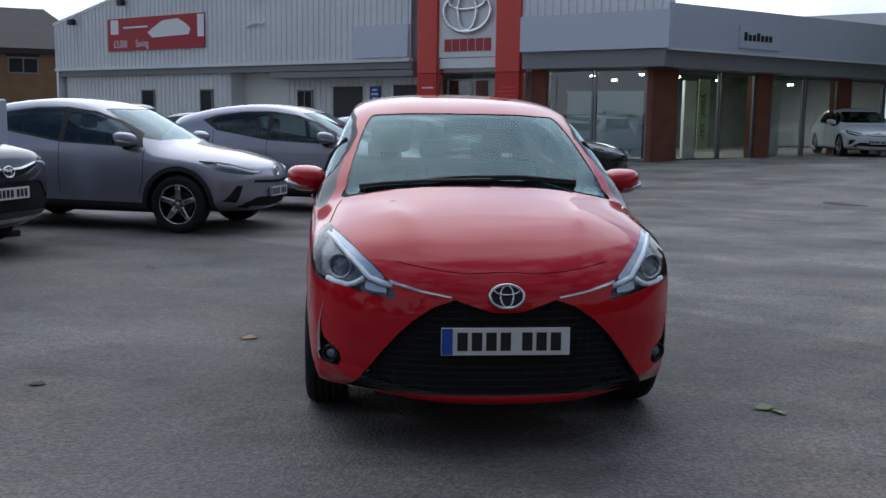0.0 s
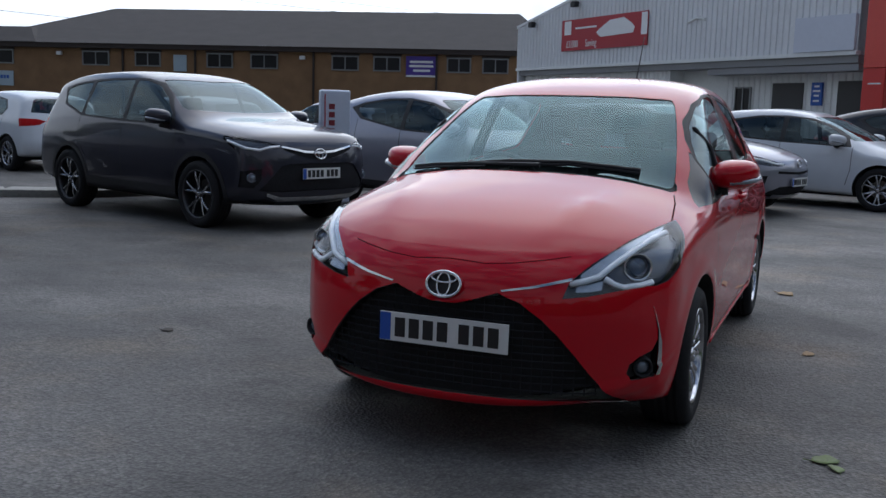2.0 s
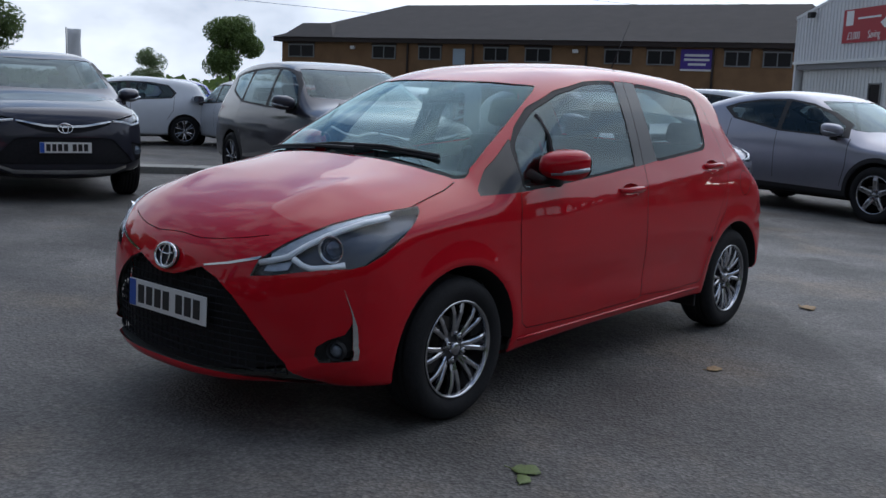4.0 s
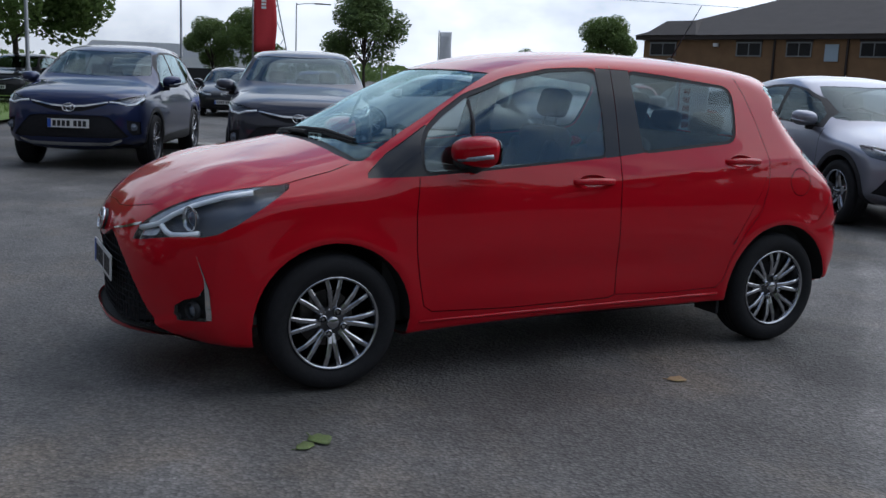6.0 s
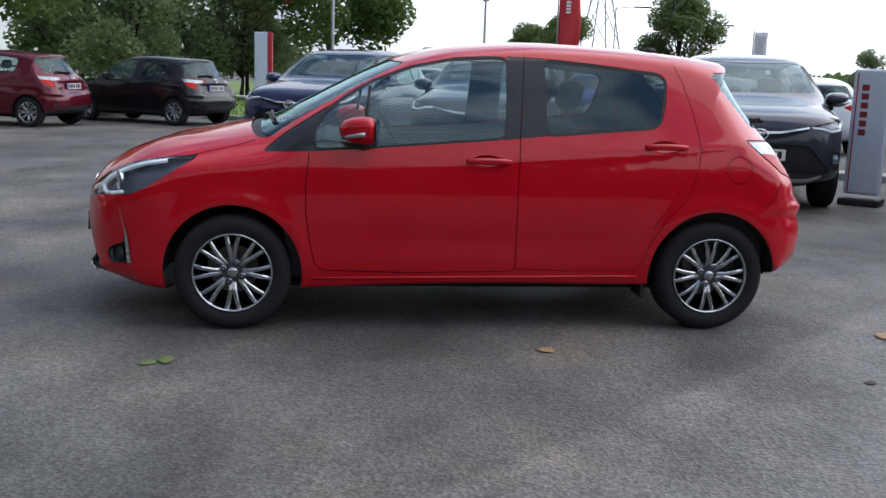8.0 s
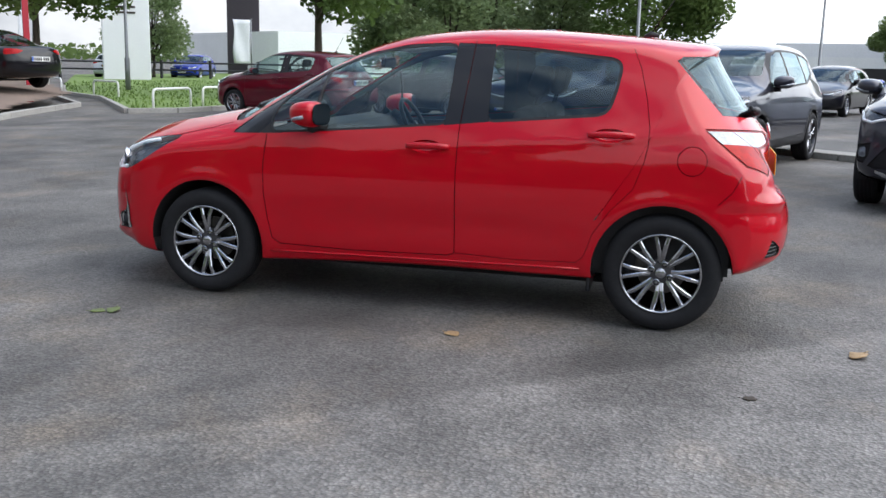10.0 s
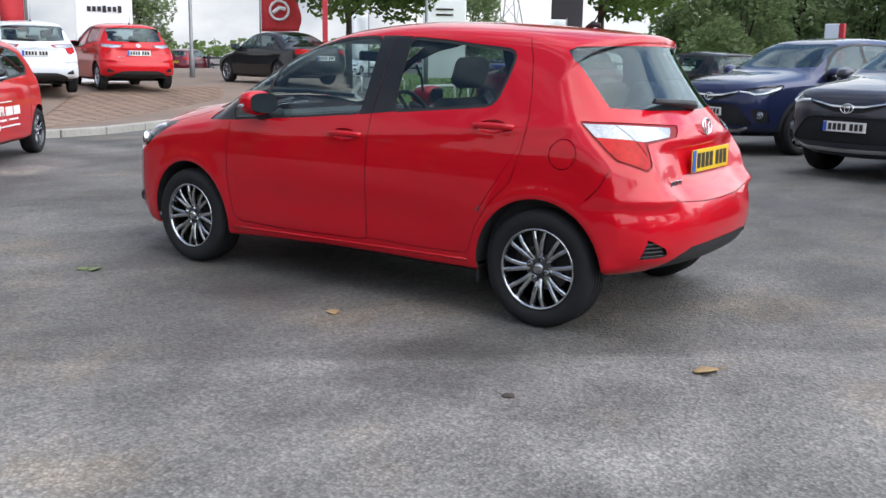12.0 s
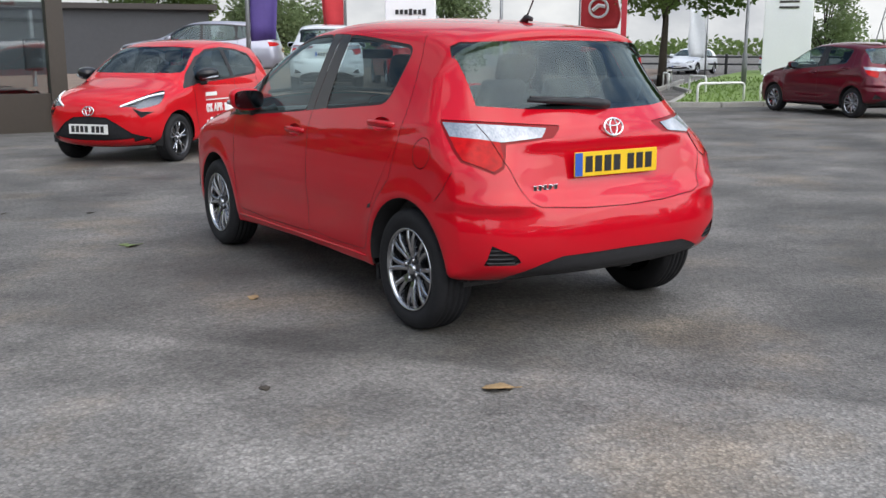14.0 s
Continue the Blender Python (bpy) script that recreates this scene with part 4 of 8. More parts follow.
def dress_yaris(shell, car, colour):
    """Small parts of the main car."""
    for s in (1, -1):
        lamp = [o for o in car.children if o.name.startswith("headlamp") and (o.data.vertices[0].co.y > 0) == (s > 0)][0]
        headlamp_inside(shell, lamp, s)
        mirror(car, colour, 0.59, 0.852, 1.026, s, 1.0)
        door_handle(shell, car, colour, -0.03, 0.882, s)
        door_handle(shell, car, colour, -0.965, 0.972, s)
        p, n = shell.touch((3.0, 0.705, 0.368), (-1, 0, 0))
        bm = bmesh.new()
        m = Matrix.Translation((p.x - 0.006, 0.705 * s, 0.366)) @ Matrix.Rotation(radians(-90 + 25 * s), 4, "Z")
        lathe(bm, [(0.0005, -0.004), (0.014, -0.005), (0.024, -0.012), (0.029, -0.022)], 20, m)
        fog = part("fog_lamp", bm, BOWL, car, "round fog lamp", True)
        bm = bmesh.new()
        lathe(bm, [(0.029, -0.022), (0.031, 0.002), (0.036, 0.003), (0.040, -0.02)], 20, m)
        part("lamp_ring", bm, BLACK, fog, "black ring", True)
        bm = bmesh.new()
        for k in range(4):
            z = 0.402 + 0.02 * k
            y0, y1 = 0.60 + 0.008 * k, 0.71
            pts = []
            for y in (y0, (y0 + y1) / 2, y1):
                q, _ = shell.touch((-3.0, y, z), (1, 0, 0))
                pts.append((q.x + 0.008, y * s, z))
            tube(bm, pts, 0.004, 5)
        part("vent_louvres", bm, BLACK, car)
        bm = bmesh.new()
        tube(bm, [(x, (shell.touch((x, 3, 0.272 + 0.012 * (0.9 - x)), (0, -1, 0))[0].y + 0.001) * s, 0.272 + 0.012 * (0.9 - x)) for x in np.linspace(0.86, -0.84, 12)], 0.007, 6)
        part("sill_moulding", bm, colour, car, "", True)
        bm = bmesh.new()
        box(bm, (-0.885, s * 0.70, 0.215), (0.02, 0.17, 0.09), 0.006)
        part("mud_flap", bm, BLACK, car)
        for x in (1.255, -1.245):
            bm = bmesh.new()
            ring = [(x + 0.348 * math.cos(a), 0, 0.295 + 0.348 * math.sin(a)) for a in np.linspace(-0.03, math.pi + 0.03, 30)]
            rows = []
            for y in (0.86, 0.70, 0.50):
                rows.append([bm.verts.new((q[0], s * min(y, shell.touch((q[0] + 0.012 * (q[0] - x), 3, q[2] + 0.012 * (q[2] - 0.295)), (0, -1, 0))[0].y - 0.002) if y > 0.8 and shell.touch((q[0] + 0.012 * (q[0] - x), 3, q[2] + 0.012 * (q[2] - 0.295)), (0, -1, 0))[0] else s * 0 + q[1] + s * min(y, 0.78), q[2])) for q in ring])
            for a, b in zip(rows, rows[1:]):
                for k in range(len(ring) - 1):
                    bm.faces.new((a[k], a[k + 1], b[k + 1], b[k]))
            bm.faces.new([rows[-1][k] for k in range(len(ring))])
            part("wheel_arch_liner", bm, GAP, car)
        bm = bmesh.new()
        tube(bm, [(x, (shell.touch((x, 3, z), (0, -1, 0))[0].y + 0.001) * s, z) for x, z in ((0.612, 0.945), (0.60, 1.05), (0.585, 1.15), (0.572, 1.24))], 0.009, 6)
        part("window_divider", bm, BLACK, car, "black divider bar")
    # honeycomb of the grille
    def front(y, z, deep):
        p, n = shell.touch((3.0, abs(y), z), (-1, 0, 0))
        return Vector((p.x - deep, y, z))

    poly = [c for r in YARIS_REGIONS if r["name"] == "grille" for _, c in r["cuts"]][0]
    bm = bmesh.new()
    for row in range(13):
        z = 0.275 + row * 0.028
        xs = [y for y in np.linspace(-0.58, 0.58, 60) if inside(poly, abs(y), z)]
        if len(xs) > 3:
            tube(bm, [front(y, z, 0.026) for y in xs[::2]], 0.0035, 5)
    for col in range(-15, 16):
        y = col * 0.037
        zs = [z for z in np.linspace(0.265, 0.64, 40) if inside(poly, abs(y), z)]
        if len(zs) > 3:
            tube(bm, [front(y, zs[0], 0.03), front(y, (zs[0] + zs[-1]) / 2, 0.03), front(y, zs[-1], 0.03)], 0.003, 5)
    part("grille_mesh", bm, GRILLEBLACK, car, "black grille mesh")
    number_plate(car, look((2.078, 0, 0.47), (1.0, 0, 0.44)), PLATEWHITE, 7)
    number_plate(car, look((-1.786, 0, 0.815), (-1.0, 0, 0.80)), PLATEYELLOW, 7)
    ellipse_badge(car, look((2.078, 0, 0.652), (1.0, 0, 0.38)))
    bm = bmesh.new()
    lathe(bm, [(0.0005, 0.004), (0.066, 0.003), (0.067, -0.01)], 28, look((2.073, 0, 0.652), (1.0, 0, 0.38)) @ Matrix.Diagonal((1, 0.72, 1, 1)) @ Matrix.Rotation(radians(90), 4, "X"))
    part("emblem_ground", bm, BLACK, car)
    ellipse_badge(car, look((-1.752, 0, 0.975), (-1.0, 0, 0.80)), 0.85)
    bm = bmesh.new()
    for k in range(5):
        y = 0.475 - 0.030 * k
        q, _ = shell.touch((-3.0, y, 0.722), (1, 0, 0))
        box(bm, (q.x - 0.002, y, 0.722), (0.008, 0.019, 0.026), 0.002)
        box(bm, (q.x - 0.002, y - 0.015, 0.712 + 0.014 * (k % 2)), (0.007, 0.014, 0.007), 0.002)
    part("model_badge", bm, CHROME, car, "chrome model badge bars")
    wiper(car, [(1.125, -0.36, 1.040), (1.110, -0.1, 1.068), (1.095, 0.2, 1.074), (1.06, 0.50, 1.050)])
    wiper(car, [(1.14, 0.06, 1.056), (1.135, -0.2, 1.052), (1.11, -0.46, 1.036), (1.08, -0.58, 1.020)])
    wiper(car, [(-1.665, 0.0, 1.085), (-1.655, 0.12, 1.10), (-1.632, 0.40, 1.115)], "rear_wiper")
    bm = bmesh.new()
    tube(bm, [(-1.668, -0.04, 1.075), (-1.680, 0.03, 1.082), (-1.672, 0.14, 1.092), (-1.660, 0.26, 1.098), (-1.640, 0.42, 1.104)], [0.020, 0.026, 0.018, 0.013, 0.008], 8)
    part("wiper_arm_cover", bm, BLACK, car, "black wiper arm cover", True)
    bm = bmesh.new()
    tube(bm, [(-1.06, 0.0, 1.462), (-1.09, 0.0, 1.488), (-1.13, 0.0, 1.48)], [0.022, 0.018, 0.012], 10)
    tube(bm, [(-1.085, 0.0, 1.485), (-1.29, 0.0, 1.81)], [0.004, 0.0025], 6)
    part("aerial", bm, BLACK, car, "black roof aerial", True)
    bm = bmesh.new()
    box(bm, (-1.45, -0.30, 0.27), (0.25, 0.10, 0.08), 0.02)
    box(bm, (0.1, 0, 0.205), (2.6, 1.2, 0.05), 0.02)
    part("underbody", bm, GAP, car)
    bm = bmesh.new()
    box(bm, (0.45, 0.0, 1.30), (0.03, 0.22, 0.06), 0.012)
    part("rear_view_mirror", bm, BLACK, car)
    bm = bmesh.new()
    tube(bm, [(-1.435, y, 1.402) for y in (-0.12, 0, 0.12)], 0.008, 6)
    part("brake_light", bm, REDLENS, car, "high brake light")

# ---- ground ----
def step(a, b, x):
    t = min(1.0, max(0.0, (x - a) / (b - a)))
    return t * t * (3 - 2 * t)


def ground_z(x, y):
    c = 0.53 * x + 0.848 * y
    return 0.31 * step(15.5, 25.5, c) + 0.022 * min(12.0, max(0.0, x - 4)) * step(15, 25, y)


def parked(x, y, deg):
    return pose(x, y, ground_z(x, y), 0, 0, deg)


ASPHALT = material("asphalt", (0.085, 0.085, 0.088), 0.82, vary=0.25, scale=3, spec=0.4)


def finish_asphalt(m):
    n, l = m.node_tree.nodes, m.node_tree.links
    b = n["Principled BSDF"]
    co = n.new("ShaderNodeTexCoord")
    big, mid, grit, stone = (n.new("ShaderNodeTexNoise") for _ in range(4))
    for tex, s, d in ((big, 0.22, 4), (mid, 1.3, 5), (grit, 28, 4)):
        tex.inputs["Scale"].default_value, tex.inputs["Detail"].default_value = s, d
        l.new(co.outputs["Object"], tex.inputs["Vector"])
    vor = n.new("ShaderNodeTexVoronoi")
    vor.inputs["Scale"].default_value = 70.0
    l.new(co.outputs["Object"], vor.inputs["Vector"])
    n.remove(stone)

    def chain(src, lo, hi, p0=0.3, p1=0.7):
        r = n.new("ShaderNodeMapRange")
        r.inputs["From Min"].default_value, r.inputs["From Max"].default_value = p0, p1
        r.inputs["To Min"].default_value, r.inputs["To Max"].default_value = lo, hi
        l.new(src, r.inputs["Value"])
        return r.outputs[0]

    def mul(a, c):
        k = n.new("ShaderNodeMath")
        k.operation = "MULTIPLY"
        l.new(a, k.inputs[0])
        l.new(c, k.inputs[1])
        return k.outputs[0]

    # two lays of asphalt meet along a slanting seam
    dot = n.new("ShaderNodeVectorMath")
    dot.operation = "DOT_PRODUCT"
    dot.inputs[1].default_value = (0.653, 0.757, 0)
    l.new(co.outputs["Object"], dot.inputs[0])
    wob = n.new("ShaderNodeMath")
    wob.operation = "MULTIPLY_ADD"
    wob.inputs[1].default_value = 0.22
    l.new(mid.outputs["Fac"], wob.inputs[0])
    l.new(dot.outputs["Value"], wob.inputs[2])
    lay = chain(wob.outputs[0], 0.86, 1.30, 6.50, 6.60)
    # worn pale drifts and dark oil blots
    drift, blot = n.new("ShaderNodeTexNoise"), n.new("ShaderNodeTexNoise")
    mp = n.new("ShaderNodeMapping")
    mp.inputs["Rotation"].default_value, mp.inputs["Scale"].default_value = (0, 0, 0.7), (0.65, 1.0, 1.0)
    l.new(co.outputs["Object"], mp.inputs["Vector"])
    l.new(mp.outputs["Vector"], drift.inputs["Vector"])
    drift.inputs["Scale"].default_value, drift.inputs["Detail"].default_value, drift.inputs["Roughness"].default_value = 0.9, 6.0, 0.62
    l.new(co.outputs["Object"], blot.inputs["Vector"])
    blot.inputs["Scale"].default_value, blot.inputs["Detail"].default_value = 1.7, 3.0
    wear = mul(chain(drift.outputs["Fac"], 0.60, 1.50, 0.34, 0.66), chain(blot.outputs["Fac"], 0.62, 1.0, 0.25, 0.36))
    pits = mul(chain(vor.outputs["Distance"], 1.10, 0.80, 0.25, 0.75), chain(vor.outputs["Color"], 0.74, 1.32, 0.1, 0.9))
    fine = mul(chain(grit.outputs["Fac"], 0.82, 1.20), pits)
    tone = mul(mul(lay, wear), mul(mul(chain(big.outputs["Fac"], 0.80, 1.2), chain(mid.outputs["Fac"], 0.72, 1.30)), fine))
    col = n.new("ShaderNodeMix")
    col.data_type, col.blend_type = "RGBA", "MULTIPLY"
    col.inputs[0].default_value = 1.0
    col.inputs[6].default_value = (0.113, 0.108, 0.101, 1)
    l.new(tone, col.inputs[7])
    # beige worn scabs in the binder
    scab, tint = n.new("ShaderNodeTexNoise"), n.new("ShaderNodeMix")
    scab.inputs["Scale"].default_value, scab.inputs["Detail"].default_value, scab.inputs["Roughness"].default_value = 0.85, 5.0, 0.6
    l.new(co.outputs["Object"], scab.inputs["Vector"])
    tint.data_type, tint.blend_type = "RGBA", "MULTIPLY"
    tint.inputs[7].default_value = (1.22, 1.10, 0.96, 1)
    l.new(chain(scab.outputs["Fac"], 0.0, 1.0, 0.52, 0.66), tint.inputs[0])
    l.new(col.outputs[2], tint.inputs[6])
    l.new(tint.outputs[2], b.inputs["Base Color"])
    rough = chain(mid.outputs["Fac"], 0.62, 0.85)
    l.new(rough, b.inputs["Roughness"])
    bp = n.new("ShaderNodeBump")
    bp.inputs["Strength"].default_value, bp.inputs["Distance"].default_value = 0.65, 0.008
    l.new(vor.outputs["Distance"], bp.inputs["Height"])
    l.new(bp.outputs["Normal"], b.inputs["Normal"])


finish_asphalt(ASPHALT)
GRASS = material("grass", (0.155, 0.235, 0.055), 0.9, colour2=(0.10, 0.165, 0.035), scale=8, bump=0.6, bump_scale=90)
CONCRETE = material("kerb_concrete", (0.36, 0.35, 0.32), 0.85, vary=0.3, scale=6, bump=0.3, bump_scale=80)
PAVEBED = material("paving_bed", (0.20, 0.145, 0.112), 0.9, colour2=(0.145, 0.108, 0.085), scale=4, bump=0.3, bump_scale=30)
BRICKPAVE = material("brick_paving", (0.25, 0.172, 0.128), 0.85, colour2=(0.165, 0.120, 0.092), scale=5, own=0.2, bump=0.3, bump_scale=60)


def sheet(name, xs, ys, height, mat):
    bm = bmesh.new()
    g = [[bm.verts.new((x, y, height(x, y))) for x in xs] for y in ys]
    for a, b in zip(g, g[1:]):
        for k in range(len(xs) - 1):
            bm.faces.new((a[k], a[k + 1], b[k + 1], b[k]))
    return part(name, bm, mat, None, "", True)


gx = [-2500, -800, -300, -120, -80] + list(np.arange(-60, 61, 2.5)) + [80, 120, 300, 800, 2500]
gy = [-2500, -800, -300, -120, -80] + list(np.arange(-60, 61, 2.5)) + [80, 120, 300, 800, 2500]
tagged(sheet("ground", gx, gy, ground_z, ASPHALT), "worn grey asphalt forecourt with pale patches", "ground", kind="structure")

# ---- showroom and workshop ----
CLAD = material("grey_steel_cladding", (0.74, 0.76, 0.79), 0.5, vary=0.1, scale=2, rvary=0.1)
CLADLOW = material("pale_steel_cladding", (0.78, 0.80, 0.80), 0.55, vary=0.1, scale=2)
FASCIA = material("blue_grey_fascia", (0.58, 0.62, 0.72), 0.45, vary=0.06, scale=2)
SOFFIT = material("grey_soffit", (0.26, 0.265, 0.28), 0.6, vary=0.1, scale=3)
TOWERRED = material("red_sign_panel", (0.66, 0.06, 0.045), 0.4, vary=0.08, scale=3)
TOWERDARK = material("deep_red_panel", (0.55, 0.018, 0.016), 0.4, vary=0.08, scale=3)
SIGNWHITE = material("white_sign_panel", (0.78, 0.79, 0.81), 0.4, vary=0.05, scale=3)
SIGNRED = material("red_lettering", (0.40, 0.02, 0.035), 0.4)
BANNER = material("red_banner", (0.42, 0.02, 0.035), 0.6, vary=0.1, scale=4)
SHOPGLASS = glass("shop_glass", (0.80, 0.86, 0.86), 0.01, 1.86)
FRAME = material("grey_window_frame", (0.22, 0.23, 0.24), 0.4, 0.6, vary=0.1)
DARKDOOR = material("dark_opening", (0.02, 0.021, 0.024), 0.5, vary=0.2)
INSIDE = material("showroom_wall", (0.15, 0.155, 0.16), 0.7, vary=0.1, scale=2)
TILEFLOOR = material("showroom_floor", (0.17, 0.17, 0.17), 0.25, vary=0.1, scale=2)
ROOFMAT = material("dark_roof_tiles", (0.055, 0.047, 0.044), 0.8, vary=0.25, scale=6, bump=0.3, bump_scale=25, stretch=(1, 1, 3))
BRICK = material("red_brick", (0.235, 0.085, 0.055), 0.85, colour2=(0.16, 0.06, 0.04), scale=8, own=0.15, bump=0.2, bump_scale=100)
BROWN = material("brown_brick", (0.27, 0.158, 0.08), 0.85, colour2=(0.20, 0.115, 0.058), scale=7, bump=0.2, bump_scale=60)
TIMBER = material("dark_fascia_board", (0.035, 0.024, 0.022), 0.6, vary=0.2)
WINDOWDARK = material("far_window_pane", (0.022, 0.022, 0.025), 0.25, vary=0.3, scale=2, spec=0.2)
PURPLE = material("purple_sign", (0.07, 0.035, 0.30), 0.5, vary=0.1)
SIGNBLUE = material("blue_sign", (0.01, 0.09, 0.42), 0.5, vary=0.08)
PALE = material("pale_board", (0.40, 0.50, 0.58), 0.5, vary=0.1)
POSTGREY = material("galvanised_post", (0.24, 0.25, 0.26), 0.5, 0.6, vary=0.2)
WHITEMETAL = material("white_rail_paint", (0.70, 0.71, 0.68), 0.45, vary=0.1, scale=5)
TOTEM = material("silver_sign_face", (0.58, 0.64, 0.76), 0.4, 0.1, vary=0.08, scale=3)
FLAGPURPLEDARK = material("dark_sign_face", (0.022, 0.016, 0.022), 0.6, vary=0.2, scale=2)
MAROON = material("maroon_lettering", (0.20, 0.018, 0.03), 0.5)
NAMEBOARD = material("pale_name_board", (0.60, 0.64, 0.73), 0.45, vary=0.06, scale=2)
FARGREY = material("far_grey_cladding", (0.05, 0.052, 0.058), 0.6, vary=0.15, scale=2)
LAMPGLOW = bpy.data.materials.new("lamp_glow")
LAMPGLOW.use_nodes = True
LAMPGLOW.node_tree.nodes["Principled BSDF"].inputs["Emission Color"].default_value = (1, 0.95, 0.85, 1)
LAMPGLOW.node_tree.nodes["Principled BSDF"].inputs["Emission Strength"].default_value = 14.0


def frame_at(px, py, ux, uy, z=0.0):
    """u along the front, v up, w towards the viewer's side."""
    u = Vector((ux, uy, 0)).normalized()
    w = Vector((0, 0, 1)).cross(u) * -1
    m = Matrix((u, Vector((0, 0, 1)), w)).transposed().to_4x4()
    return Matrix.Translation((px, py, z)) @ m


def board(bm, f, u0, u1, v0, v1, w0, w1, bevel=0.0):
    box(bm, ((u0 + u1) / 2, (v0 + v1) / 2, (w0 + w1) / 2), (abs(u1 - u0), abs(v1 - v0), abs(w1 - w0)), bevel, f)
    return bm


def one(name, mat, f, u0, u1, v0, v1, w0, w1, parent=None, label="", bevel=0.0):
    return part(name, board(bmesh.new(), f, u0, u1, v0, v1, w0, w1, bevel), mat, parent, label)


def ribbed(bm, f, u0, u1, top, v0, w, pitch=0.25, deep=0.03):
    """Trapezoid steel sheet between u0 and u1, from v0 up to the line top(u)."""
    u, us = u0, []
    while u < u1 - 1e-6:
        us += [(u, 0), (u + pitch * 0.42, 0), (u + pitch * 0.5, deep), (u + pitch * 0.92, deep)]
        u += pitch
    us = [p for p in us if p[0] <= u1] + [(u1, 0)]
    lo = [bm.verts.new(f @ Vector((a, v0, w + d))) for a, d in us]
    hi = [bm.verts.new(f @ Vector((a, top(a), w + d))) for a, d in us]
    for k in range(len(us) - 1):
        bm.faces.new((lo[k], lo[k + 1], hi[k + 1], hi[k]))
    return bm


def opening(name, f, u0, u1, v0, v1, w, parent, pane=None, bars=0, label="", rail=0.05):
    """A framed pane: frame pieces and glass as parts."""
    win = one(name, pane or WINDOWDARK, f, u0 + rail * 0.6, u1 - rail * 0.6, v0 + rail * 0.6, v1 - rail * 0.6, w - 0.03, w - 0.015, parent, label)
    bm = bmesh.new()
    board(bm, f, u0, u1, v0, v0 + rail, w - 0.05, w + 0.02)
    board(bm, f, u0, u1, v1 - rail, v1, w - 0.05, w + 0.02)
    board(bm, f, u0, u0 + rail, v0 + rail, v1 - rail, w - 0.05, w + 0.02)
    board(bm, f, u1 - rail, u1, v0 + rail, v1 - rail, w - 0.05, w + 0.02)
    for k in range(bars):
        c = u0 + (u1 - u0) * (k + 1) / (bars + 1)
        board(bm, f, c - rail * 0.4, c + rail * 0.4, v0 + rail, v1 - rail, w - 0.045, w + 0.015)
    part("window_frame", bm, FRAME, win)
    return win


G0 = 0.31
front = frame_at(4.2, 26.83, -0.848, 0.530, G0) @ Matrix.Diagonal((1, 1, -1, 1))
showroom = thing("showroom_building", Matrix.Identity(4), "grey steel-clad car showroom and workshop with brick piers", "building")
# workshop end, upper cladding with a low gable
gable = lambda u: (5.05 + (u - 26.9) * -0.20 - G0) if u > 20.5 else (6.33 - G0 - (20.5 - u) * 0.035)
part("upper_cladding", ribbed(bmesh.new(), front, 7.9, 26.9, gable, 2.95, 0.35), CLAD, showroom, "ribbed grey cladding")
one("eave_trim", CLADLOW, front, 7.9, 26.9, 2.84, 2.95, 0.20, 0.42, showroom)
part("lower_cladding", ribbed(bmesh.new(), front, 7.9, 14.2, lambda u: 2.5, 0, -0.55), CLADLOW, showroom, "ribbed pale cladding")
part("lower_cladding", ribbed(bmesh.new(), front, 16.5, 26.6, lambda u: 2.62, 0, 0.05), CLADLOW, showroom, "ribbed pale cladding")
one("recess_return", CLADLOW, front, 16.42, 16.56, 0, 2.62, -0.62, 0.04, showroom)
one("plain_wall", CLADLOW, front, 14.2, 16.5, 0, 2.84, -0.75, -0.6, showroom)
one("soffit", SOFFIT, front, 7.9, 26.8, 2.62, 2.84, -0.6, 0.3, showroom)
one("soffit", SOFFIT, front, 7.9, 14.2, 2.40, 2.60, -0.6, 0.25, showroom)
one("side_wall", CLAD, front, 26.75, 26.9, 0, 4.7, -18, 0.34, showroom)
one("back_wall", CLAD, front, -2, 26.9, 0, 5.6, -18.2, -18, showroom)
bm = bmesh.new()
ga, gb = gable(20.5), gable(26.9)
for u0, u1 in ((26.95, 20.5), (20.5, 7.7)):
    slab(bm, [(u0, 0.4), (u1, 0.4), (u1, -18.3), (u0, -18.3)], 0.12, front @ Matrix(((1, 0, 0, 0), (0, 0, 1, 0), (0, 1, 0, 0), (0, 0, 0, 1))))
vs = bm.verts[:]
inv = front.inverted()
for v in vs:
    q = inv @ v.co
    v.co = front @ Vector((q.x, q.y + gable(q.x) + 0.1, q.z))
part("roof", bm, CLAD, showroom)
opening("window", front, 20.7, 21.5, 1.15, 2.05, 0.11, showroom)
opening("door", front, 17.35, 18.05, 0.0, 2.05, 0.11, showroom)
opening("window", front, 12.85, 13.6, 1.0, 2.02, -0.48, showroom, bars=1)
one("doorway", DARKDOOR, front, 10.6, 11.9, 0.0, 2.12, -0.52, -0.49, showroom, "dark doorway")
one("doorway", DARKDOOR, front, 7.95, 9.25, 0.0, 2.15, -0.52, -0.49, showroom, "dark doorway")
sg = one("notice_sign", SIGNBLUE, front, 9.8, 10.22, 1.42, 2.12, -0.5, -0.44, showroom, "blue notice sign")
bm = bmesh.new()
for v, a in ((2.0, 0.10), (1.86, 0.14), (1.72, 0.10), (1.56, 0.12)):
    board(bm, front, 10.01 - a, 10.01 + a, v - 0.03, v + 0.03, -0.44, -0.436)
part("notice_marks", bm, SIGNWHITE, sg)
one("infill_wall", CLAD, front, 3.55, 8.2, 2.5, 5.9, -0.25, 0.0, showroom)
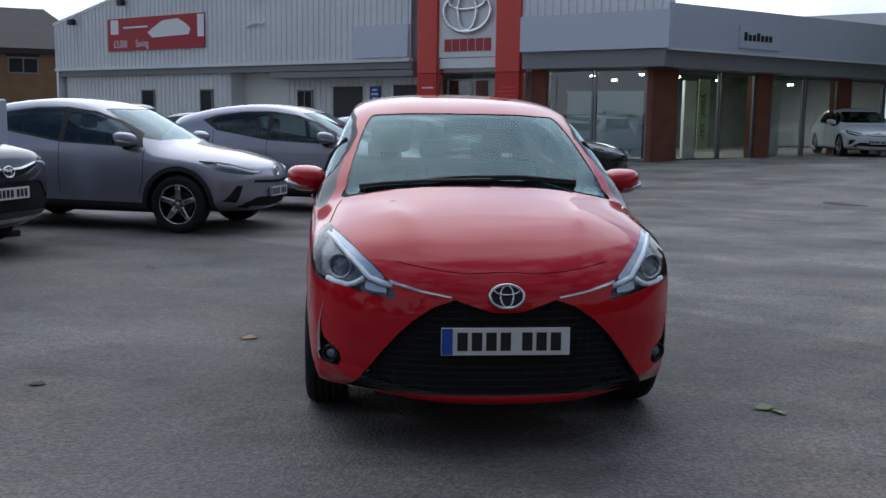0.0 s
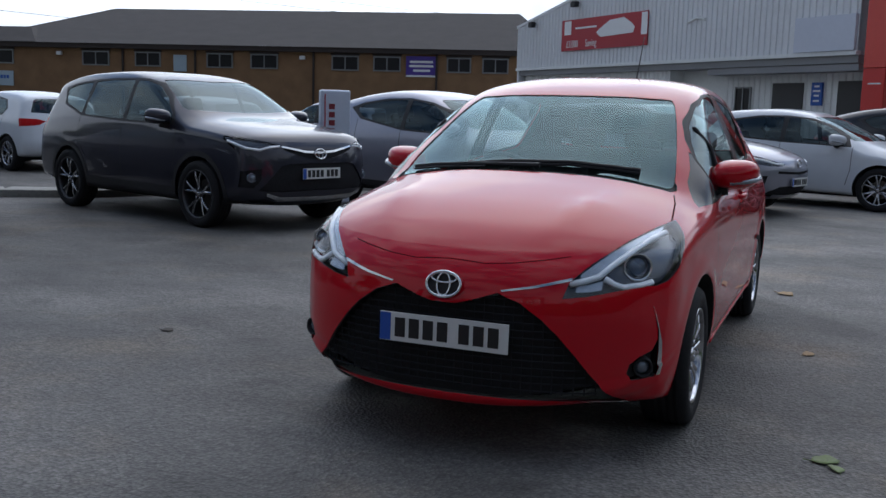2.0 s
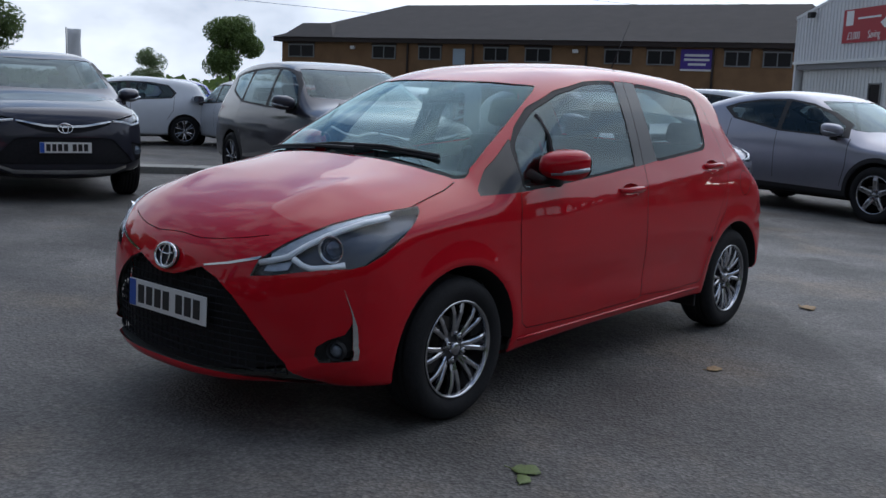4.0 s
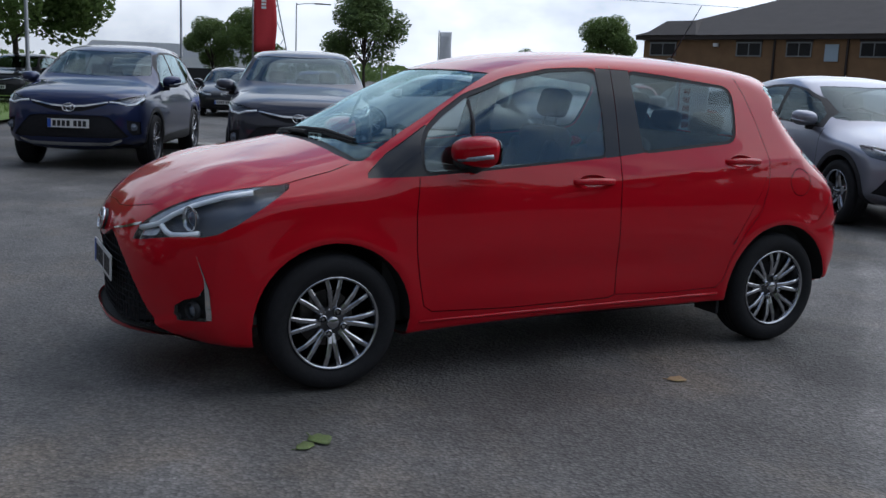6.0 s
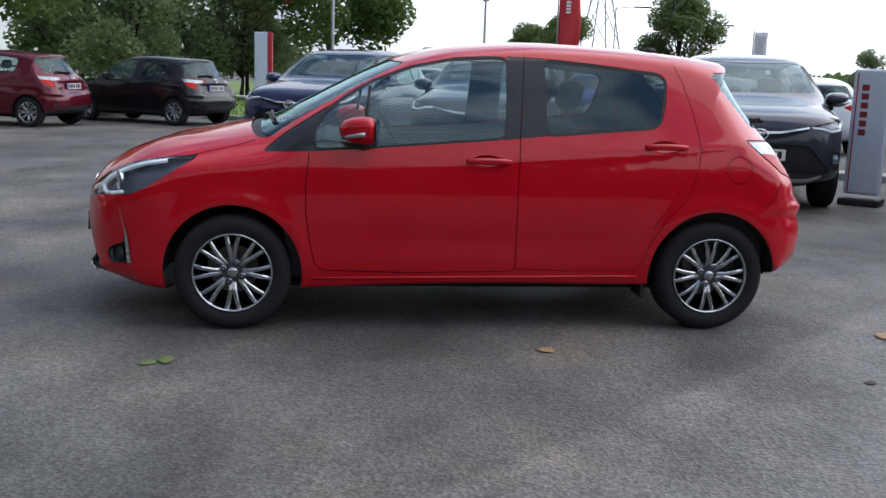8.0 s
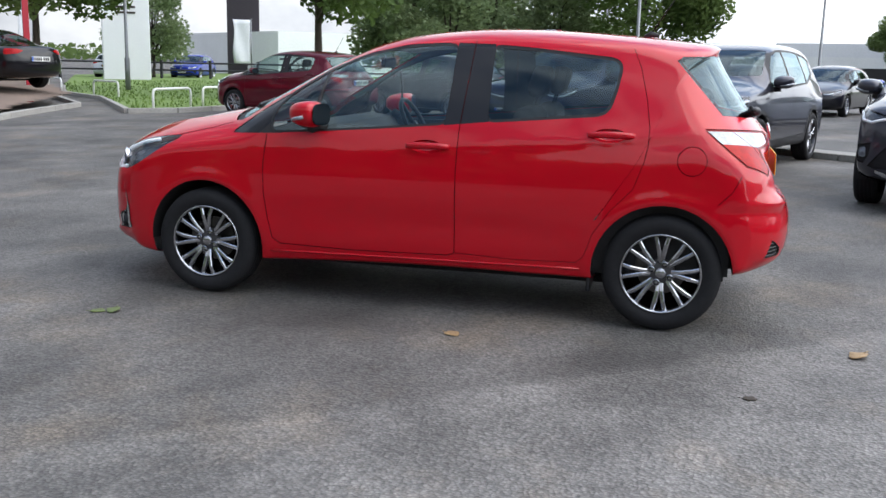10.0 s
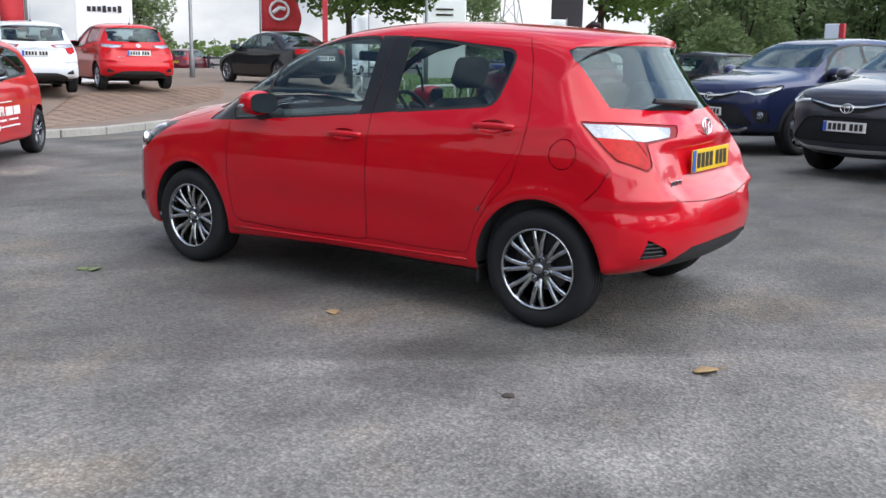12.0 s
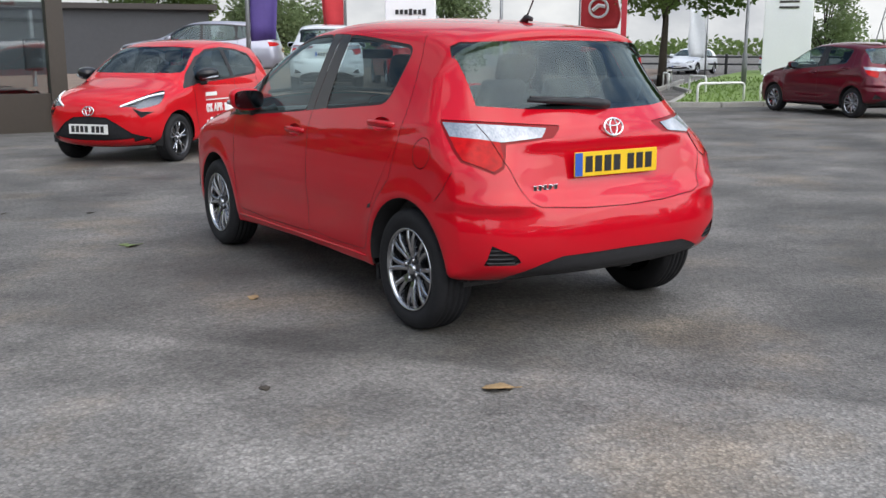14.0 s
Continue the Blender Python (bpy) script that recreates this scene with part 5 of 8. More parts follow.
one("fascia_panel", FASCIA, front, 7.95, 10.2, 2.97, 3.98, 0.36, 0.46, showroom, "blue-grey fascia panel")
# advertising banner
banner_at = front @ Matrix.Translation((-0.28, 0, 0))
ban = one("banner", BANNER, banner_at, 17.65, 23.4, 3.55, 4.80, 0.40, 0.44, showroom, "red and white sale banner")
one("banner_edge", SIGNWHITE, banner_at, 17.66, 18.02, 3.95, 4.76, 0.44, 0.446, ban, "white edge")
one("banner_mark", SIGNWHITE, banner_at, 22.7, 23.2, 4.2, 4.75, 0.44, 0.446, ban, "white mark")
bm = bmesh.new()
slab(bm, [(18.5, 4.05), (20.6, 4.0), (20.9, 4.2), (20.55, 4.38), (20.0, 4.62), (19.1, 4.66), (18.6, 4.42), (18.4, 4.25)], 0.006, banner_at @ Matrix.Translation((0, 0, 0.452)))
part("banner_car_shape", bm, SIGNWHITE, ban, "pale car picture")
bm = bmesh.new()
board(bm, banner_at, 20.9, 22.4, 4.40, 4.47, 0.44, 0.446)
part("banner_bar", bm, SIGNWHITE, ban)
for word, at_u in (("£3,000", 22.6), ("Saving", 21.25)):
    lettering("banner_lettering", word, 0.40, SIGNWHITE, ban, banner_at @ Matrix.Translation((at_u, 3.80, 0.445)) @ Matrix.Rotation(math.pi, 4, "Y") @ Matrix.Diagonal((1, 1, -1, 1)), "white lettering", 0.003, 0.8)
# floodlights and a camera under the eave
for u, v in ((25.3, 4.95), (22.0, 5.55), (18.4, 5.75), (14.7, 5.45)):
    bm = bmesh.new()
    board(bm, front, u - 0.16, u + 0.16, v - 0.28, v - 0.05, 0.5, 0.72, 0.03)
    tube(bm, [front @ Vector((u, v - 0.1, 0.4)), front @ Vector((u, v - 0.15, 0.6))], 0.03, 6)
    part("floodlight", bm, BLACK, showroom, "dark floodlight")
bm = bmesh.new()
tube(bm, [front @ Vector((14.7 + k * 0.22 - 0.45, 4.25 + 0.08 * math.sin(k), 0.45)) for k in range(5)], 0.05, 6)
part("wall_bracket", bm, CLADLOW, showroom)
# red sign tower
tower = thing("sign_tower", Matrix.Identity(4), "tall red and white dealership sign tower", "sign")
tower_at = front @ Matrix.Translation((-0.20, 0, 0.38))
for u0, u1 in ((4.11, 4.95), (7.07, 7.82)):
    one("red_column", TOWERRED, tower_at, u0, u1, 2.45, 7.2, -0.36, 0.02, tower, "red column", 0.02)
    one("column_foot", TOWERDARK, tower_at, u0, u1, 0, 2.44, -0.36, 0.01, tower, "deep red column foot", 0.02)
    for k in range(4 if u0 < 6 else 1):
        one("lettering_bar", TOWERRED if u0 < 6 else SIGNWHITE, tower_at, u0 + 0.12, u1 - (0.1 if k % 2 else 0.2), 2.0 - 0.12 * k, 2.04 - 0.12 * k, 0.01, 0.016, tower)
one("white_panel", SIGNWHITE, tower_at, 4.96, 7.06, 2.92, 7.0, -0.3, -0.08, tower, "white emblem panel")
em = tower_at @ Matrix.Translation((6.0, 4.24, -0.04))
bm = bmesh.new()
for a, b, cy, r in ((0.84, 0.59, 0, 0.07), (0.33, 0.55, 0, 0.055), (0.64, 0.22, 0.29, 0.055)):
    tube(bm, [em @ Vector((a * math.cos(t), cy + b * math.sin(t), 0)) for t in np.linspace(0, 2 * math.pi, 41)], r, 8, False)
part("ring_emblem", bm, CHROME, tower, "large chrome ring emblem", True)
for k in range(6):
    c = 6.0 + (2.5 - k) * -0.285
    one("name_bar", SIGNRED, tower_at, c - 0.115, c + 0.115, 3.10, 3.46, -0.08, -0.05, tower, "red name bar")
one("tower_back", SIGNWHITE, tower_at, 4.99, 7.04, 2.6, 2.9, -0.3, -0.1, tower)
opening("entrance_window", front, 5.0, 6.9, 0.0, 2.3, -0.2, showroom, SHOPGLASS, 1)
one("entrance_soffit", SOFFIT, front, 3.8, 8.0, 2.45, 2.86, -0.9, -0.38, showroom)
# glazed showroom, front side
one("fascia", FASCIA, front, -0.75, 3.70, 2.98, 3.95, 0.55, 0.75, showroom, "blue-grey fascia")
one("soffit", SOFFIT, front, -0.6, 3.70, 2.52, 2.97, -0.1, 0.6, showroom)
part("upper_cladding", ribbed(bmesh.new(), front, -0.7, 4.14, lambda u: 6.0, 3.95, 0.3), CLAD, showroom, "ribbed grey cladding")
for u0, u1 in ((3.22, 3.72), (-0.05, 0.10)):
    one("brick_pier", BRICK, front, u0, u1, 0, 2.52, -0.3, 0.02, showroom, "red brick pier")
opening("shop_window", front, 0.12, 1.70, 0.02, 2.5, -0.05, showroom, SHOPGLASS)
opening("shop_window", front, 1.74, 3.2, 0.02, 2.5, -0.05, showroom, SHOPGLASS)
one("display_board", SIGNWHITE, front, 0.4, 2.8, 0.1, 1.88, -0.6, -0.5, showroom, "pale display board")
one("display_board_frame", SIGNWHITE, front, 0.36, 2.84, 1.88, 1.92, -0.62, -0.48, showroom)
one("board_edge", SIGNWHITE, front, 0.30, 0.39, 0.1, 1.9, -0.62, -0.48, showroom)
# right wing, running back from the corner
wing = frame_at(4.2, 26.83, 0.808, 0.589, G0)
one("fascia", FASCIA, wing, -0.22, 22, 3.0, 4.15, 0.55, 0.75, showroom, "blue-grey fascia")
one("fascia_edge", SIGNWHITE, wing, -0.22, 22, 2.95, 3.0, 0.5, 0.78, showroom)
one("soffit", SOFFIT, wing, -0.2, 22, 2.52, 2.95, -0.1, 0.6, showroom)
one("name_board", NAMEBOARD, wing, 2.45, 4.15, 3.12, 3.72, 0.76, 0.80, showroom, "white name board")
for k in range(7):
    one("name_bar", INK, wing, 2.62 + 0.17 * k, 2.75 + 0.17 * k, 3.33, 3.50 + (0.06 if k in (0, 3) else 0), 0.80, 0.806, showroom)
for u0, u1 in ((0.06, 0.98), (4.2, 4.85), (8.05, 8.62), (12.3, 13.0), (17, 17.7)):
    one("brick_pier", BRICK, wing, u0, u1, -0.1, 2.52, -0.35, 0.012, showroom, "red brick pier")
for u0, u1, kind in ((1.0, 2.70, 0), (2.74, 4.18, 0), (4.88, 6.40, 0), (6.45, 8.02, 1), (8.65, 10.4, 0), (10.45, 12.28, 0), (13.0, 15, 0), (15, 17, 0)):
    opening("entrance_door" if kind else "shop_window", wing, u0, u1, 0.02, 2.5, -0.05, showroom, SHOPGLASS, 0, "glazed door" if kind else "", 0.06)
wb = one("window_banner", material("pale_green_banner", (0.72, 0.72, 0.42), 0.6, vary=0.1), wing, 1.96, 2.40, 0.33, 2.29, -0.16, -0.13, showroom, "pale upright banner in the window")
for word, at_v in (("your", 1.55), ("car", 0.85)):
    lettering("banner_lettering", word, 0.34, INK, wb, wing @ Matrix.Translation((2.18, at_v, -0.125)) @ Matrix.Rotation(radians(-90), 4, "Z"), "dark lettering", 0.002)
one("showroom_roof", SOFFIT, wing, 0.4, 22, 3.95, 4.1, -12, 0.5, showroom)
one("showroom_floor", TILEFLOOR, wing, 0.1, 20, -0.06, 0.0, -9, -0.1, showroom)
one("inner_wall", INSIDE, wing, 0.3, 20, 0, 3.95, -9.2, -9, showroom)
one("inner_ceiling", INSIDE, wing, 0.3, 20, 2.95, 3.0, -9, -0.15, showroom)
for k, (u, w) in enumerate(((1.2, -1.6), (2.9, -1.9), (1.0, -3.5), (5.5, -2.6), (7.3, -2.4), (9.5, -3), (3.2, -5), (6.0, -6))):
    one("ceiling_lamp", LAMPGLOW, wing, u - 0.07, u + 0.07, 2.40, 2.46, w - 0.07, w + 0.07, showroom, "lit showroom lamp")
for u, w in ((1.6, -2.2), (4.6, -3.5), (8.0, -4.0), (12.5, -5.0)):
    lp = new("showroom_light", bpy.data.lights.new("showroom_light", "AREA"))
    lp.data.energy, lp.data.size, lp.data.color = 95.0, 1.2, (1.0, 0.96, 0.9)
    lp.matrix_world = look(wing @ Vector((u, 2.9, w)), wing @ Vector((u, 0, w - 0.001)))
for u in (2.62, 6.4, 9.6):
    one("show_panel", SIGNWHITE, wing, u, u + 0.5, 0, 2.3, -1.4, -1.3, showroom, "white show panel")

# ---- brown brick building ----
BR = frame_at(-50.6, 34.2, 0.9085, 0.418, 0.2)
brown = thing("brick_office_building", Matrix.Identity(4), "long brown brick building with a dark hipped roof", "building")
one("brick_wall", BROWN, BR, 0.4, 33.4, 0, 4.2, -11, -0.02, brown, "brown brick wall")
one("eave_board", TIMBER, BR, 0.0, 33.6, 4.02, 4.28, -11.2, 0.35, brown, "dark eave board")
bm = bmesh.new()
low = [(-0.1, 0.45), (33.7, 0.45), (33.7, -11.6), (-0.1, -11.6)]
a = [bm.verts.new(BR @ Vector((u, 4.28, w))) for u, w in low]
r1, r2 = bm.verts.new(BR @ Vector((6.2, 6.75, -5.6))), bm.verts.new(BR @ Vector((31, 6.75, -5.6)))
bm.faces.new((a[0], a[1], r2, r1))
bm.faces.new((a[1], a[2], r2))
bm.faces.new((a[2], a[3], r1, r2))
bm.faces.new((a[3], a[0], r1))
part("hipped_roof", bm, ROOFMAT, brown)
bm = bmesh.new()
b = [bm.verts.new(BR @ Vector((u, v, w))) for u, v, w in ((0.6, 4.3, 0.46), (4.4, 4.3, 0.46), (4.4, 4.3, -6), (0.6, 4.3, -6), (1.15, 5.25, -1.2), (3.2, 5.25, -1.2), (3.2, 5.25, -5), (1.15, 5.25, -5))]
for q in ((0, 1, 5, 4), (1, 2, 6, 5), (2, 3, 7, 6), (3, 0, 4, 7), (4, 5, 6, 7)):
    bm.faces.new([b[k] for k in q])
part("roof_step", bm, ROOFMAT, brown)
for u0, u1 in ((0.9, 2.8), (6.9, 8.5), (10.0, 11.5), (14.15, 15.65), (16.65, 18.2), (21.2, 22.7), (23.5, 25.0), (27.5, 28.8), (29.4, 30.8)):
    win = opening("window", BR, u0, u1, 3.08, 3.88, 0.03, brown, WINDOWDARK, 1, "", 0.07)
    one("lintel", TIMBER, BR, u0 - 0.05, u1 + 0.05, 3.88, 4.0, -0.01, 0.05, win)
one("notice_board", PALE, BR, 12.25, 13.0, 2.85, 3.75, 0.0, 0.05, brown, "pale blue notice board")
pb = one("purple_sign", PURPLE, BR, 25.3, 26.9, 2.92, 3.92, 0.0, 0.05, brown, "purple sign with pale lettering bars")
bm = bmesh.new()
for v, a0, a1 in ((3.62, 25.5, 26.75), (3.40, 25.48, 26.78), (3.16, 25.7, 26.6)):
    board(bm, BR, a0, a1, v - 0.06, v + 0.06, 0.05, 0.055)
part("sign_bars", bm, SIGNWHITE, pb)
one("sign_strip", SIGNWHITE, BR, 25.3, 26.9, 2.82, 2.92, 0.0, 0.05, pb)
for u in (5.6, 19.6):
    bm = bmesh.new()
    box(bm, (u, 3.72, 0.12), (0.3, 0.2, 0.2), 0.03, BR)
    part("wall_lamp", bm, SIGNWHITE, brown, "small wall lamp")
for u in (9.3, 13.5, 20.2, 26.95):
    one("drainpipe", TIMBER, BR, u - 0.05, u + 0.05, 0, 4.1, 0.0, 0.1, brown)
nb = one("name_board", PALE, BR, 0.95, 2.75, 1.85, 2.68, 0.0, 0.06, brown, "pale blue board with dark bars")
for k in range(7):
    one("name_bar", SIGNBLUE, BR, 1.22 + 0.19 * k, 1.36 + 0.19 * k, 2.25, 2.44 + (0.06 if k in (0, 3) else 0), 0.06, 0.066, nb)


# ---- signs, flags, poles ----
def totem(x, y, deg, h, w, mat, label, red=True):
    """Free-standing sign panel with a foot and name bars."""
    m = pose(x, y, ground_z(x, y), 0, 0, deg)
    t = thing("totem_sign", m, label, "sign")
    bm = bmesh.new()
    box(bm, (0, 0, h / 2 + 0.06), (w, 0.12, h - 0.12), 0.025)
    part("sign_panel", bm, mat, t)
    bm = bmesh.new()
    box(bm, (0, 0, 0.04), (w * 1.15, 0.36, 0.08), 0.02)
    part("foot_plate", bm, BLACK, t, "dark foot plate")
    for s in (1, -1):
        for k in range(6):
            bm = bmesh.new()
            box(bm, (s * w * 0.15, s * 0.062, h - 0.20 - 0.098 * k), (w * 0.20, 0.004, 0.066), 0.0)
            part("name_bar", bm, MAROON, t, "dull red name bar")
        bm = bmesh.new()
        box(bm, (s * w * 0.38, s * 0.062, h / 2 + 0.05), (0.014, 0.004, h - 0.2))
        part("edge_line", bm, SIGNRED if red else SIGNBLUE, t)
    return t


totem(-5.25, 10.38, 58, 1.50, 0.38, TOTEM, "slim silver sign standing between parked cars")
tr = thing("red_totem_sign", parked(-19.6, 0.30, 95), "tall silver and red totem sign on a plinth", "sign")
bm = bmesh.new()
box(bm, (0.0, 0, 1.1), (0.34, 0.16, 2.2), 0.02)
part("sign_panel", bm, TOTEM, tr)
bm = bmesh.new()
box(bm, (0.23, 0, 1.1), (0.12, 0.18, 2.2), 0.02)
part("red_edge", bm, SIGNRED, tr)


def flag(x, y, h, deg, mat, w=0.8, drop=2.2, label="red advertising flag on a pole"):
    f = thing("flag", parked(x, y, deg), label, "flag")
    bm = bmesh.new()
    tube(bm, [(0, 0, 0), (0, 0, h)], [0.05, 0.03], 8)
    part("pole", bm, POSTGREY, f, "grey pole", True)
    bm = bmesh.new()
    rows = []
    for i in range(11):
        z = h - 0.08 - drop * i / 10
        rows.append([bm.verts.new((0.05 + w * k / 7 * (1 - 0.05 * math.sin(i * 0.7)), 0.10 * math.sin(k * 0.8 + i * 0.5) * k / 7, z - 0.05 * k / 7 * math.sin(i * 0.4))) for k in range(8)])
    for a, b in zip(rows, rows[1:]):
        for k in range(7):
            bm.faces.new((a[k], a[k + 1], b[k + 1], b[k]))
    ob = part("cloth", bm, mat, f, "", True)
    sol = ob.modifiers.new("thick", "SOLIDIFY")
    sol.thickness = 0.01
    for e in (-0.13, 0.13):
        if "emblem" in label:
            bm = bmesh.new()
            tube(bm, [(w * 0.5 + 0.36 * math.cos(a), e, h - 0.95 + 0.36 * math.sin(a)) for a in np.linspace(0, 2 * math.pi, 25)], 0.05, 6, False)
            tube(bm, [(w * 0.5 - 0.25, e, h - 1.05), (w * 0.5, e, h - 0.85), (w * 0.5 + 0.25, e, h - 0.9)], 0.08, 6)
            part("emblem", bm, SIGNWHITE, f, "white ring emblem")
        elif "white" not in label and "pale" not in label:
            for k in range(4):
                bm = bmesh.new()
                box(bm, (w * 0.5, e, h - drop * 0.4 - 0.16 * k), (w * 0.22, 0.004, 0.11))
                part("letter_bar", bm, SIGNWHITE, f)
    return f


FLAGRED = material("red_flag_cloth", (0.55, 0.03, 0.04), 0.7, vary=0.15, scale=3)
FLAGWHITE = material("white_flag_cloth", (0.72, 0.74, 0.77), 0.7, vary=0.15, scale=3)
FLAGPURPLE = material("purple_flag_cloth", (0.08, 0.05, 0.22), 0.7, vary=0.15, scale=3)
flag(-44.0, 9.6, 6.6, 80, FLAGRED, 1.05, 4.2)
flag(-39.5, -3.3, 6.4, 85, FLAGRED, 0.95, 2.2)
flag(-49.6, 20.8, 4.1, 70, FLAGWHITE, 0.7, 3.0, "white feather flag on a pole")
flag(-7.2, -16.4, 5.6, -30, FLAGRED, 0.62, 3.7)
flag(-19.1, -22.4, 3.9, 144, FLAGRED, 1.5, 1.7, "red flag with a white emblem")
flag(-2.0, -6.8, 4.3, 160, FLAGPURPLE, 0.48, 2.75, "dark purple advertising flag on a pole")
flag(-36.53, 42.9, 4.8, 25, FLAGWHITE, 0.42, 3.4, "white feather flag before the brick building")
mast = thing("sign_mast", parked(-14.7, -13.0, 51), "tall grey sign mast with a red edge", "sign")
bm = bmesh.new()
box(bm, (-0.04, 0, 3.6), (0.22, 0.14, 7.2), 0.015)
part("mast_panel", bm, TOTEM, mast)
bm = bmesh.new()
box(bm, (0.12, 0, 3.6), (0.10, 0.16, 7.2), 0.012)
part("red_edge", bm, SIGNRED, mast, "red edge strip")


def street_lamp(x, y, h, deg, double=False, arm=1.2):
    s = thing("street_lamp", parked(x, y, deg), "grey street lamp column", "street lamp")
    bm = bmesh.new()
    tube(bm, [(0, 0, 0), (0, 0, 1.2), (0, 0, 1.25), (0, 0, h)], [0.09, 0.09, 0.06, 0.045], 8)
    part("column", bm, POSTGREY, s, "", True)
    for side in ((1, -1) if double else (1,)):
        bm = bmesh.new()
        tube(bm, [(0, 0, h - 0.1), (side * arm * 0.3, 0, h), (side * arm * 0.6, 0, h + 0.05)], 0.03, 6)
        part("arm", bm, POSTGREY, s, "", True)
        bm = bmesh.new()
        box(bm, (side * arm * 0.85, 0, h + 0.04), (arm * 0.55, 0.2, 0.1), 0.03)
        part("lamp_head", bm, BLACK, s)
    return s


street_lamp(-39.0, 6.0, 4.6, 90, True, 0.7)
street_lamp(-70.3, 15.8, 6.6, 95, False, 2.4)
street_lamp(-66.0, 21.5, 5.2, 95, False, 2.0)
street_lamp(-26.3, 1.1, 7.5, 90, False, 1.0)
street_lamp(-22.0, -16.0, 7.5, 90, False, 1.2)
street_lamp(-13.4, -18.3, 6.4, 90, False, 0.8)


def pylon(x, y, h, w):
    p = thing("electricity_pylon", parked(x, y, 20), "distant steel lattice pylon", "pylon")
    bm = bmesh.new()
    lev = [(0, 1.0), (0.25, 0.7), (0.45, 0.45), (0.62, 0.28), (0.78, 0.2), (1.0, 0.05)]
    for a, b in zip(lev, lev[1:]):
        for sx, sy in ((1, 1), (1, -1), (-1, -1), (-1, 1)):
            p0, p1 = Vector((sx * w * a[1], sy * w * a[1], h * a[0])), Vector((sx * w * b[1], sy * w * b[1], h * b[0]))
            tube(bm, [p0, p1], 0.12, 4)
            tube(bm, [p0, Vector((-sy * w * b[1], sx * w * b[1], h * b[0]))], 0.07, 4)
    for z, l in ((0.62, 1.9), (0.76, 1.6), (0.9, 1.2)):
        tube(bm, [(-w * l, 0, h * z), (w * l, 0, h * z)], 0.1, 4)
    part("lattice", bm, POSTGREY, p)


pylon(-175, 26.5, 30, 3.6)
pylon(-150, -120, 26, 3.4)
# power lines
for k, (z, off) in enumerate(((19, -6), (23, 5), (27, -4))):
    bm = bmesh.new()
    pts = [(-175 + 2.2 * off + t * 130, 26.5 + off + t * 330, z + 4 * (t - 0.5) ** 2 * 6 - 4) for t in np.linspace(-0.3, 1, 14)]
    tube(bm, pts, 0.05, 4)
    tagged(part("power_line", bm, BLACK), "thin overhead power line", "cable")
cit = thing("white_totem_sign", parked(-34.2, -26.8, -44), "tall white dealership totem with a chevron mark", "sign")
bm = bmesh.new()
box(bm, (0, 0, 2.1), (2.3, 0.5, 4.2), 0.04)
part("sign_panel", bm, SIGNWHITE, cit)
bm = bmesh.new()
for dz in (0, 0.28):
    for s in (-1, 1):
        box(bm, (s * 0.22, 0.27, 3.42 + dz), (0.5, 0.03, 0.1), 0, Matrix.Translation((0, 0, 0)) @ pose(0, 0, 0, 0, 0, 0))
part("chevron_mark", bm, TIMBER, cit)
bs = thing("name_sign", pose(-8.7, -15.0, 0.40, 0, 0, -26), "white and grey dealership name sign", "sign")
bm = bmesh.new()
box(bm, (0, 0, 2.0), (1.45, 0.3, 4.0), 0.03)
part("sign_panel", bm, SIGNWHITE, bs)
for k in range(7):
    for e in (0.16, -0.16):
        bm = bmesh.new()
        box(bm, (-0.40 + 0.13 * k, e, 1.98), (0.095, 0.02, 0.13 + (0.05 if k in (0, 3) else 0)))
        part("name_bar", bm, INK, bs)
# far shed
FAR = frame_at(-75, 0.5, 0.05, 1, 0)
shed = thing("industrial_shed", Matrix.Identity(4), "long pale industrial shed in the distance", "building")
one("shed_wall", CLADLOW, FAR, 0, 12, 0, 2.3, -20, 0, shed)
one("shed_lower", DARKDOOR, FAR, 0.5, 11.5, 0.0, 1.5, 0.0, 0.06, shed, "dark lower band")
bm = bmesh.new()
slab(bm, [(-0.5, 2.3), (12.5, 2.3), (11.5, 3.3), (0.5, 3.3)], 20, FAR)
part("shed_roof", bm, CLAD, shed)
one("shed_wall", CLADLOW, frame_at(-62, -45, 0.5, 0.86, 0), 0, 17, 0, 3.2, -12, 0, shed)

# ---- kerbs, verge, paving, rails ----
def kerb(name, pts, w=0.14, h=0.12, label="pale concrete kerb"):
    bm = bmesh.new()
    for a, b in zip(pts, pts[1:]):
        a, b = Vector((*a, 0)), Vector((*b, 0))
        d = b - a
        n = max(1, int(d.length / 0.92))
        for k in range(n):
            p = a + d * ((k + 0.5) / n)
            box(bm, (0, 0, h / 2 - 0.01), (d.length / n - 0.012, w, h + 0.02), 0.015, Matrix.Translation((p.x, p.y, ground_z(p.x, p.y))) @ Matrix.Rotation(math.atan2(d.y, d.x), 4, "Z"))
    return tagged(part(name, bm, CONCRETE), label, "kerb", kind="structure")


kerb("kerb_1", [(-17.3, 1.2), (-18.6, -0.9), (-17.2, -4.6), (-15.6, -6.7), (-13.2, -6.8), (-12.2, -7.4), (-13.6, -8.9), (-17, -12.6), (-19, -16), (-24, -21)])
kerb("kerb_2", [(0.95, -5.45), (0.1, -4.75), (-0.9, -4.3), (-1.6, -4.18), (-2.3, -4.2), (-3.1, -4.35), (-5.9, -5.8), (-10, -8.3), (-13.6, -10.2), (-16.2, -13.5), (-24, -22)])
kerb("kerb_3", [(-12.6, 3.9), (-12.2, 5.1), (-11.4, 6.1), (-9.7, 8.9), (-8.9, 9.6), (-8.2, 11.6), (-6.4, 14.6), (-2.8, 19.8), (0.0, 23.5)], 0.5, 0.10)
bm = bmesh.new()
